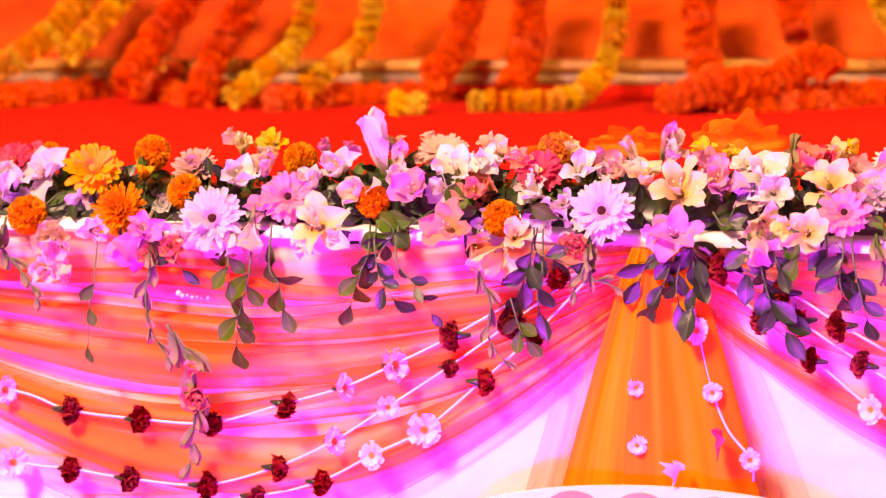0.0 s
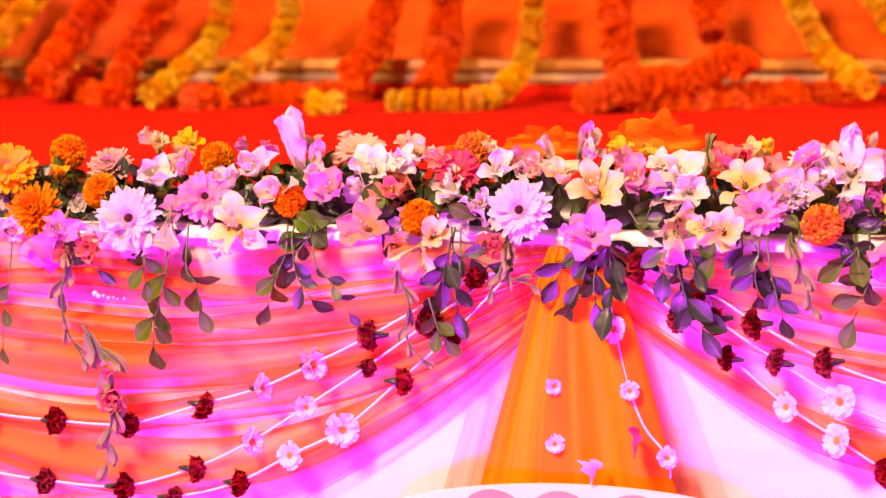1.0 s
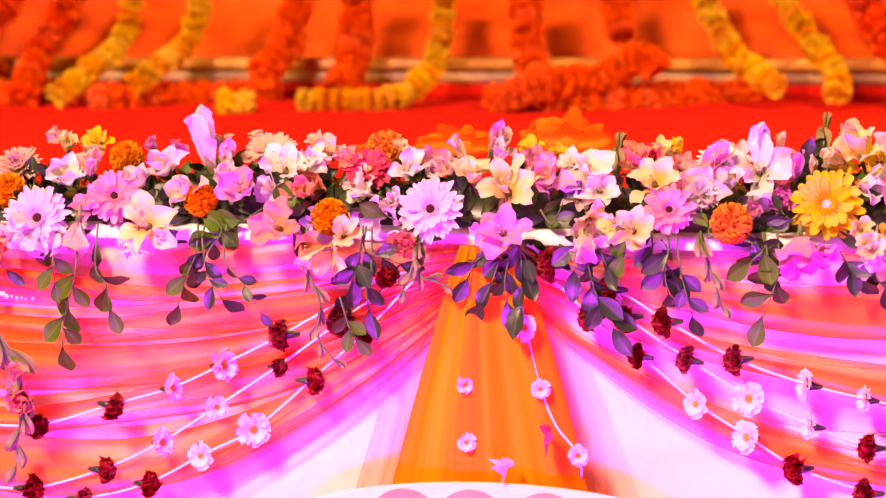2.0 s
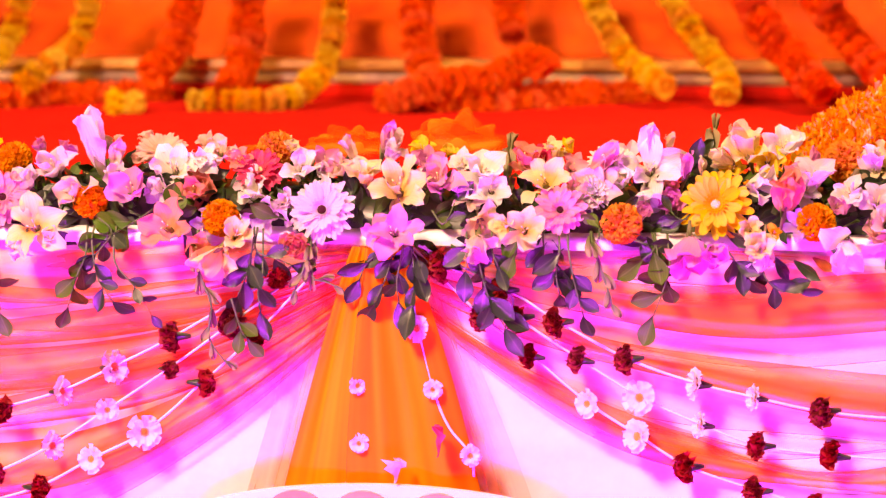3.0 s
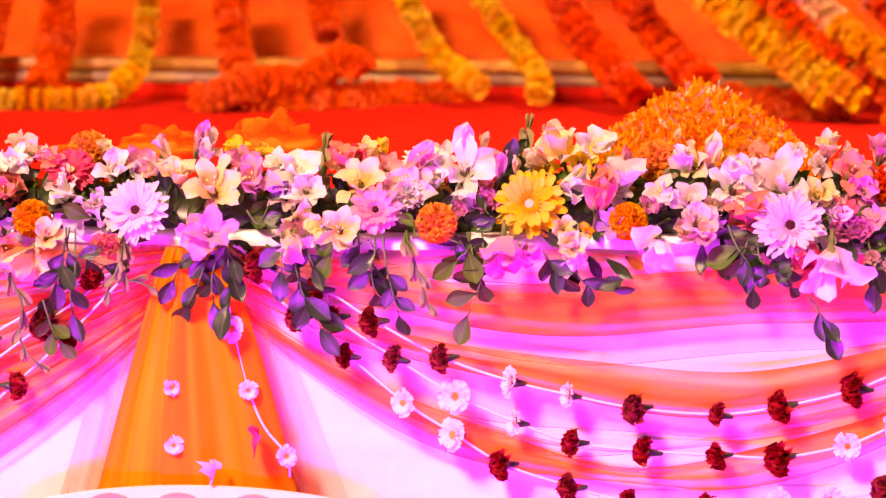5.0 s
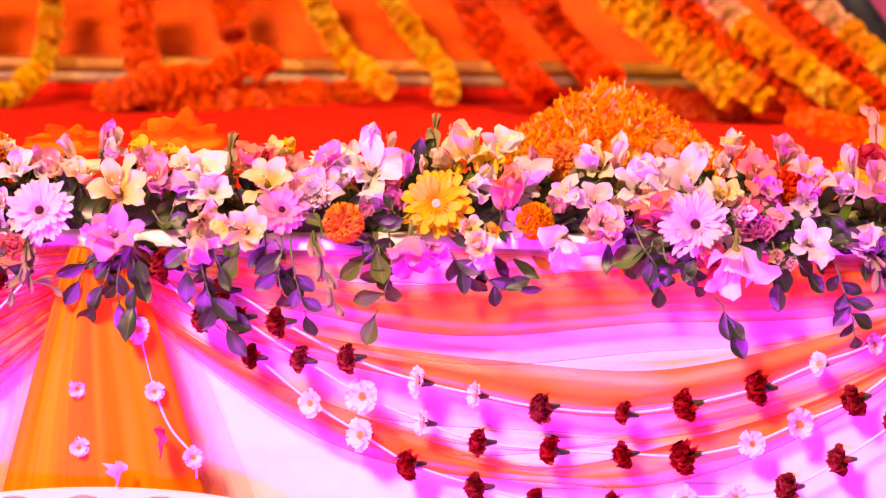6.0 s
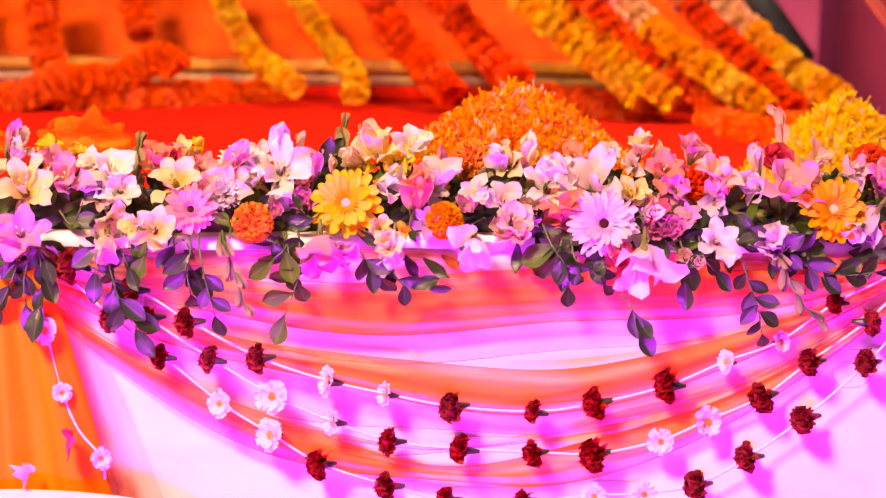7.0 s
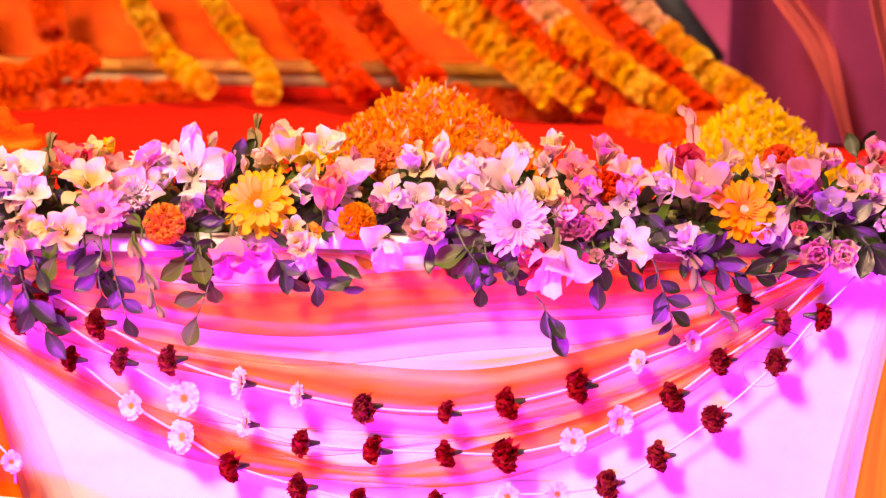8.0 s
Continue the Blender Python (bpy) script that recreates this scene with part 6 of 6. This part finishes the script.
marigold(1.034, 2.978, 0.945, 0.058, 'orange', 0, 30, 'orange marigold head in the flower bank')
lily(1.136, 3.080, 1.010, 0.079, 'pink', 28, 8, 50, 'pink ruffled gladiolus bloom in the flower bank')
spike([(-1.489, 2.954, 0.877), (-1.463, 2.949, 0.848), (-1.437, 2.943, 0.819), (-1.420, 2.938, 0.786)], 0.028, None, 'drooping gladiolus spike with closed buds', 7)
spike([(-1.233, 2.949, 0.854), (-1.242, 2.941, 0.815), (-1.234, 2.934, 0.757), (-1.198, 2.930, 0.699)], 0.030, None, 'drooping gladiolus spike with closed buds', 9)
spike([(-1.207, 2.934, 0.763), (-1.170, 2.930, 0.707), (-1.164, 2.930, 0.636), (-1.171, 2.930, 0.573), (-1.177, 2.930, 0.528)], 0.042, None, 'drooping gladiolus spike with wilted blooms', 8)
lily(-1.166, 2.930, 0.690, 0.059, 'salmon', 37, -17, 17, 'salmon ruffled gladiolus bloom in the flower bank')
rose(-1.163, 2.930, 0.650, 0.049, 'salmon', 0, -10, 'salmon rose with folded petals in the bank')
spike([(-0.716, 2.948, 0.866), (-0.694, 2.938, 0.809), (-0.696, 2.932, 0.759), (-0.662, 2.930, 0.713)], 0.028, None, 'drooping gladiolus spike with closed buds', 8)
spike([(-0.548, 2.952, 0.888), (-0.559, 2.946, 0.857), (-0.575, 2.939, 0.819)], 0.028, None, 'small pink and green gladiolus spike', 5)
spike([(-0.544, 2.945, 0.855), (-0.525, 2.943, 0.846), (-0.498, 2.941, 0.835)], 0.025, None, 'drooping gladiolus spike with closed buds', 5)
spike([(-0.135, 2.954, 0.904), (-0.121, 2.946, 0.866), (-0.101, 2.936, 0.805)], 0.028, None, 'drooping gladiolus spike with closed buds', 6)
spike([(0.669, 2.951, 0.895), (0.689, 2.943, 0.852), (0.714, 2.937, 0.814), (0.746, 2.934, 0.791)], 0.030, None, 'drooping gladiolus spike with closed buds', 7)
sprig([(-1.073, 2.949, 0.858), (-1.079, 2.941, 0.820), (-1.091, 2.935, 0.771), (-1.092, 2.931, 0.733)], 0.037, LEAF, 'olive-green leaf sprig hanging over the drape', 8, 50)
sprig([(-1.042, 2.948, 0.854), (-1.026, 2.943, 0.831), (-1.017, 2.937, 0.793)], 0.033, LEAF, 'olive-green leaf sprig hanging over the drape', 5, 50)
sprig([(-1.109, 2.949, 0.857), (-1.105, 2.943, 0.828)], 0.028, LEAF, 'olive-green leaf sprig hanging over the drape', 4, 50)
sprig([(-1.328, 2.949, 0.851), (-1.330, 2.941, 0.813), (-1.337, 2.936, 0.773), (-1.338, 2.931, 0.724)], 0.024, LEAF, 'olive-green leaf sprig hanging over the drape', 3, 50)
sprig([(-1.200, 2.951, 0.869), (-1.181, 2.947, 0.846)], 0.033, LEAF_DARK, 'dark green leaf sprig hanging over the drape', 2, 50)
sprig([(-0.886, 2.952, 0.878), (-0.899, 2.945, 0.845), (-0.911, 2.938, 0.802)], 0.033, LEAF, 'olive-green leaf sprig hanging over the drape', 6, 50)
sprig([(-0.876, 2.954, 0.892), (-0.864, 2.944, 0.841), (-0.841, 2.939, 0.809)], 0.031, LEAF_DARK, 'dark green leaf sprig hanging over the drape', 7, 50)
sprig([(-0.841, 2.950, 0.870), (-0.810, 2.942, 0.833), (-0.782, 2.936, 0.790)], 0.023, LEAF_DARK, 'dark green leaf sprig hanging over the drape', 6, 30)
sprig([(-0.879, 3.000, 0.929), (-0.851, 2.973, 0.909), (-0.871, 2.952, 0.878)], 0.036, LEAF_DARK, 'dark green leaf sprig hanging over the drape', 6, 50)
sprig([(-0.797, 3.010, 0.939), (-0.829, 2.984, 0.918), (-0.855, 2.968, 0.905)], 0.037, LEAF, 'olive-green leaf sprig hanging over the drape', 5, 50)
sprig([(-0.633, 2.954, 0.898), (-0.641, 2.946, 0.856), (-0.655, 2.939, 0.819)], 0.039, LEAF_DARK, 'dark green leaf sprig hanging over the drape', 6, 50)
sprig([(-0.618, 2.946, 0.857), (-0.624, 2.940, 0.829), (-0.619, 2.936, 0.797)], 0.036, LEAF_DARK, 'dark green leaf sprig hanging over the drape', 3, 50)
sprig([(-0.628, 2.953, 0.889), (-0.595, 2.950, 0.876), (-0.571, 2.948, 0.867)], 0.036, LEAF_DARK, 'dark green leaf sprig hanging over the drape', 4, 50)
sprig([(-0.664, 2.939, 0.819), (-0.649, 2.934, 0.773), (-0.639, 2.932, 0.759)], 0.024, LEAF, 'olive-green leaf sprig hanging over the drape', 5, 50)
sprig([(-0.425, 2.953, 0.893), (-0.434, 2.945, 0.856), (-0.452, 2.938, 0.813)], 0.037, LEAF_DARK, "dark green leaf sprig at the drape's gather", 5, 35)
sprig([(-0.411, 2.953, 0.894), (-0.419, 2.943, 0.847), (-0.414, 2.938, 0.814)], 0.037, LEAF_DARK, "dark green leaf sprig at the drape's gather", 5, 35)
sprig([(-0.397, 2.952, 0.889), (-0.391, 2.943, 0.848), (-0.395, 2.937, 0.810)], 0.037, LEAF_DARK, "dark green leaf sprig at the drape's gather", 5, 35)
sprig([(-0.440, 2.953, 0.893), (-0.463, 2.949, 0.874), (-0.474, 2.944, 0.850)], 0.037, LEAF_DARK, "dark green leaf sprig at the drape's gather", 5, 35)
sprig([(-0.397, 2.953, 0.894), (-0.387, 2.949, 0.876), (-0.384, 2.945, 0.857)], 0.037, LEAF_DARK, "dark green leaf sprig at the drape's gather", 5, 35)
sprig([(-0.303, 2.953, 0.896), (-0.292, 2.943, 0.850), (-0.278, 2.937, 0.814), (-0.258, 2.933, 0.782)], 0.039, LEAF_DARK, 'dark green leaf sprig hanging over the drape', 8, 50)
sprig([(-0.317, 2.953, 0.896), (-0.318, 2.946, 0.863)], 0.036, LEAF_DARK, 'dark green leaf sprig hanging over the drape', 3, 50)
sprig([(-0.280, 2.952, 0.892), (-0.270, 2.947, 0.869)], 0.033, LEAF_DARK, 'dark green leaf sprig hanging over the drape', 3, 50)
sprig([(-0.183, 2.953, 0.899), (-0.187, 2.945, 0.862), (-0.181, 2.939, 0.831)], 0.037, LEAF_DARK, 'dark green leaf sprig hanging over the drape', 6, 50)
sprig([(-0.169, 2.951, 0.890), (-0.159, 2.941, 0.845), (-0.147, 2.935, 0.804)], 0.034, LEAF_DARK, 'dark green leaf sprig hanging over the drape', 6, 50)
sprig([(-0.206, 2.953, 0.898), (-0.207, 2.946, 0.866)], 0.034, LEAF_DARK, 'dark green leaf sprig hanging over the drape', 2, 50)
sprig([(-0.243, 2.954, 0.902), (-0.249, 2.950, 0.886)], 0.028, LEAF, 'olive-green leaf sprig hanging over the drape', 2, 50)
sprig([(-0.025, 2.948, 0.875), (-0.034, 2.941, 0.840), (-0.047, 2.936, 0.805)], 0.033, LEAF, 'olive-green leaf sprig hanging over the drape', 5, 50)
sprig([(-0.047, 2.953, 0.900), (-0.065, 2.950, 0.883)], 0.036, LEAF, 'olive-green leaf sprig hanging over the drape', 3, 50)
sprig([(-0.043, 2.952, 0.896), (-0.036, 2.946, 0.866)], 0.036, LEAF, 'olive-green leaf sprig hanging over the drape', 3, 50)
sprig([(0.049, 2.956, 0.909), (0.072, 2.949, 0.879), (0.085, 2.945, 0.862)], 0.036, LEAF_DARK, 'dark green leaf sprig hanging over the drape', 5, 50)
sprig([(-0.076, 2.958, 0.911), (-0.056, 2.954, 0.905)], 0.033, LEAF_DARK, 'dark green leaf sprig hanging over the drape', 2, 50)
sprig([(0.109, 2.946, 0.867), (0.133, 2.941, 0.844), (0.158, 2.941, 0.844)], 0.034, LEAF_DARK, 'dark green leaf sprig hanging over the drape', 6, 50)
sprig([(0.327, 2.986, 0.933), (0.338, 2.954, 0.905), (0.357, 2.948, 0.877), (0.362, 2.941, 0.845)], 0.036, LEAF_DARK, 'dark green leaf sprig hanging over the drape', 8, 50)
sprig([(0.353, 2.959, 0.913), (0.346, 2.952, 0.895)], 0.041, LEAF, 'olive-green leaf sprig hanging over the drape', 2, 50)
sprig([(0.372, 2.950, 0.886), (0.395, 2.947, 0.873), (0.412, 2.942, 0.850)], 0.031, LEAF_DARK, 'dark green leaf sprig hanging over the drape', 6, 50)
sprig([(0.440, 2.940, 0.836), (0.452, 2.938, 0.822), (0.467, 2.934, 0.789)], 0.041, LEAF_DARK, 'dark green leaf sprig hanging over the drape', 3, 25)
bloom(0.409, 3.070, 0.989, 0.078, 'violet', 14, 20, 10, 'dull violet closed upright gladiolus bloom in the bank')
sprig([(0.429, 2.959, 0.914), (0.414, 2.950, 0.886)], 0.033, LEAF_DARK, 'dark green leaf sprig hanging over the drape', 4, 50)
sprig([(0.615, 2.950, 0.890), (0.627, 2.943, 0.852), (0.639, 2.937, 0.819), (0.646, 2.933, 0.780)], 0.031, LEAF_DARK, 'dark green leaf sprig hanging over the drape', 9, 60)
sprig([(0.718, 2.949, 0.881), (0.758, 2.946, 0.867), (0.788, 2.946, 0.867), (0.818, 2.947, 0.872)], 0.041, LEAF_DARK, 'dark green leaf sprig hanging over the drape', 6, 25)
sprig([(0.699, 2.950, 0.891), (0.733, 2.945, 0.862)], 0.037, LEAF_DARK, 'dark green leaf sprig hanging over the drape', 4, 50)
sprig([(0.531, 2.950, 0.890), (0.533, 2.944, 0.857)], 0.042, LEAF_DARK, 'dark green leaf sprig hanging over the drape', 3, 20)
sprig([(0.560, 2.950, 0.890), (0.575, 2.947, 0.871)], 0.033, LEAF_DARK, 'dark green leaf sprig hanging over the drape', 3, 50)
sprig([(0.625, 2.954, 0.909), (0.664, 2.952, 0.900), (0.709, 2.952, 0.900)], 0.037, LEAF_DARK, 'dark green leaf sprig hanging over the drape', 6, 50)
sprig([(0.867, 2.991, 0.940), (0.906, 2.985, 0.936), (0.945, 2.979, 0.932)], 0.041, LEAF_DARK, 'dark green leaf sprig hanging over the drape', 6, 50)
sprig([(0.947, 3.064, 0.996), (0.966, 3.117, 1.036)], 0.042, LEAF_DARK, 'dark green leaf sprig standing up', 3, 50)
sprig([(0.931, 2.963, 0.920), (0.949, 2.951, 0.897)], 0.041, LEAF_DARK, 'dark green leaf sprig hanging over the drape', 5, 50)
sprig([(0.747, 2.996, 0.943), (0.721, 2.968, 0.922)], 0.041, LEAF_DARK, 'dark green leaf sprig hanging over the drape', 4, 50)
sprig([(0.991, 2.996, 0.945), (0.999, 2.954, 0.911)], 0.041, LEAF_DARK, 'dark green leaf sprig hanging over the drape', 5, 50)
sprig([(-1.531, 2.955, 0.881), (-1.547, 2.940, 0.801)], 0.036, LEAF, 'olive-green leaf sprig hanging over the drape', 6, 50)
sprig([(-0.112, 2.991, 0.944), (-0.101, 2.999, 0.950), (-0.089, 2.984, 0.939)], 0.024, LEAF_DARK, 'dark green leaf sprig tucked between the blooms', 4, 45)
sprig([(-1.175, 3.038, 0.966), (-1.168, 3.028, 0.958), (-1.172, 3.051, 0.976)], 0.034, LEAF_DARK, 'dark green leaf sprig tucked between the blooms', 2, 45)
sprig([(-0.359, 3.026, 0.969), (-0.378, 3.047, 0.984), (-0.395, 3.035, 0.975)], 0.029, LEAF_DARK, 'dark green leaf sprig tucked between the blooms', 2, 45)
sprig([(0.300, 3.071, 1.006), (0.281, 3.047, 0.988), (0.264, 3.055, 0.994)], 0.025, LEAF_DARK, 'dark green leaf sprig tucked between the blooms', 4, 45)
sprig([(-0.617, 3.027, 0.965), (-0.631, 3.010, 0.952), (-0.651, 3.014, 0.955)], 0.032, LEAF_DARK, 'dark green leaf sprig tucked between the blooms', 3, 45)
sprig([(-1.011, 3.013, 0.948), (-0.986, 3.004, 0.941), (-0.967, 3.022, 0.956)], 0.028, LEAF_DARK, 'dark green leaf sprig tucked between the blooms', 4, 45)
sprig([(-1.139, 3.044, 0.970), (-1.156, 3.058, 0.981), (-1.168, 3.057, 0.980)], 0.025, LEAF_DARK, 'dark green leaf sprig tucked between the blooms', 2, 45)
sprig([(-1.214, 2.990, 0.926), (-1.221, 2.980, 0.918), (-1.230, 2.972, 0.911)], 0.025, LEAF_DARK, 'dark green leaf sprig tucked between the blooms', 2, 45)
sprig([(-0.774, 2.982, 0.928), (-0.766, 2.996, 0.939), (-0.755, 2.998, 0.941)], 0.030, LEAF, 'dark green leaf sprig tucked between the blooms', 4, 45)
sprig([(-0.127, 2.949, 0.914), (-0.126, 2.954, 0.918), (-0.126, 2.976, 0.933)], 0.024, LEAF, 'dark green leaf sprig tucked between the blooms', 3, 45)
sprig([(-0.373, 2.994, 0.945), (-0.353, 2.971, 0.929), (-0.339, 3.013, 0.960)], 0.031, LEAF_DARK, 'dark green leaf sprig tucked between the blooms', 2, 45)
sprig([(-0.979, 3.076, 0.997), (-0.977, 3.074, 0.996), (-0.973, 3.068, 0.991)], 0.027, LEAF_DARK, 'dark green leaf sprig tucked between the blooms', 4, 45)
sprig([(-1.292, 2.977, 0.914), (-1.278, 2.984, 0.920), (-1.267, 3.001, 0.934)], 0.024, LEAF_DARK, 'dark green leaf sprig tucked between the blooms', 2, 45)
sprig([(0.675, 2.962, 0.928), (0.652, 2.948, 0.918), (0.634, 2.969, 0.933)], 0.032, LEAF_DARK, 'dark green leaf sprig tucked between the blooms', 3, 45)
sprig([(-1.424, 3.021, 0.948), (-1.439, 3.005, 0.934), (-1.466, 3.014, 0.941)], 0.026, LEAF_DARK, 'dark green leaf sprig tucked between the blooms', 2, 45)
sprig([(0.893, 2.970, 0.935), (0.892, 2.979, 0.942), (0.879, 2.942, 0.909)], 0.023, LEAF_DARK, 'dark green leaf sprig tucked between the blooms', 2, 45)
sprig([(0.007, 2.995, 0.948), (-0.009, 2.981, 0.938), (-0.026, 2.997, 0.949)], 0.028, LEAF_DARK, 'dark green leaf sprig tucked between the blooms', 3, 45)
sprig([(-0.017, 3.064, 0.998), (-0.002, 3.066, 0.999), (0.013, 3.095, 1.021)], 0.034, LEAF_DARK, 'dark green leaf sprig tucked between the blooms', 4, 45)
sprig([(-0.587, 2.980, 0.930), (-0.601, 2.985, 0.934), (-0.616, 2.995, 0.941)], 0.034, LEAF, 'dark green leaf sprig tucked between the blooms', 2, 45)
sprig([(0.368, 3.040, 0.984), (0.386, 3.024, 0.973), (0.407, 3.019, 0.969)], 0.028, LEAF_DARK, 'dark green leaf sprig tucked between the blooms', 4, 45)
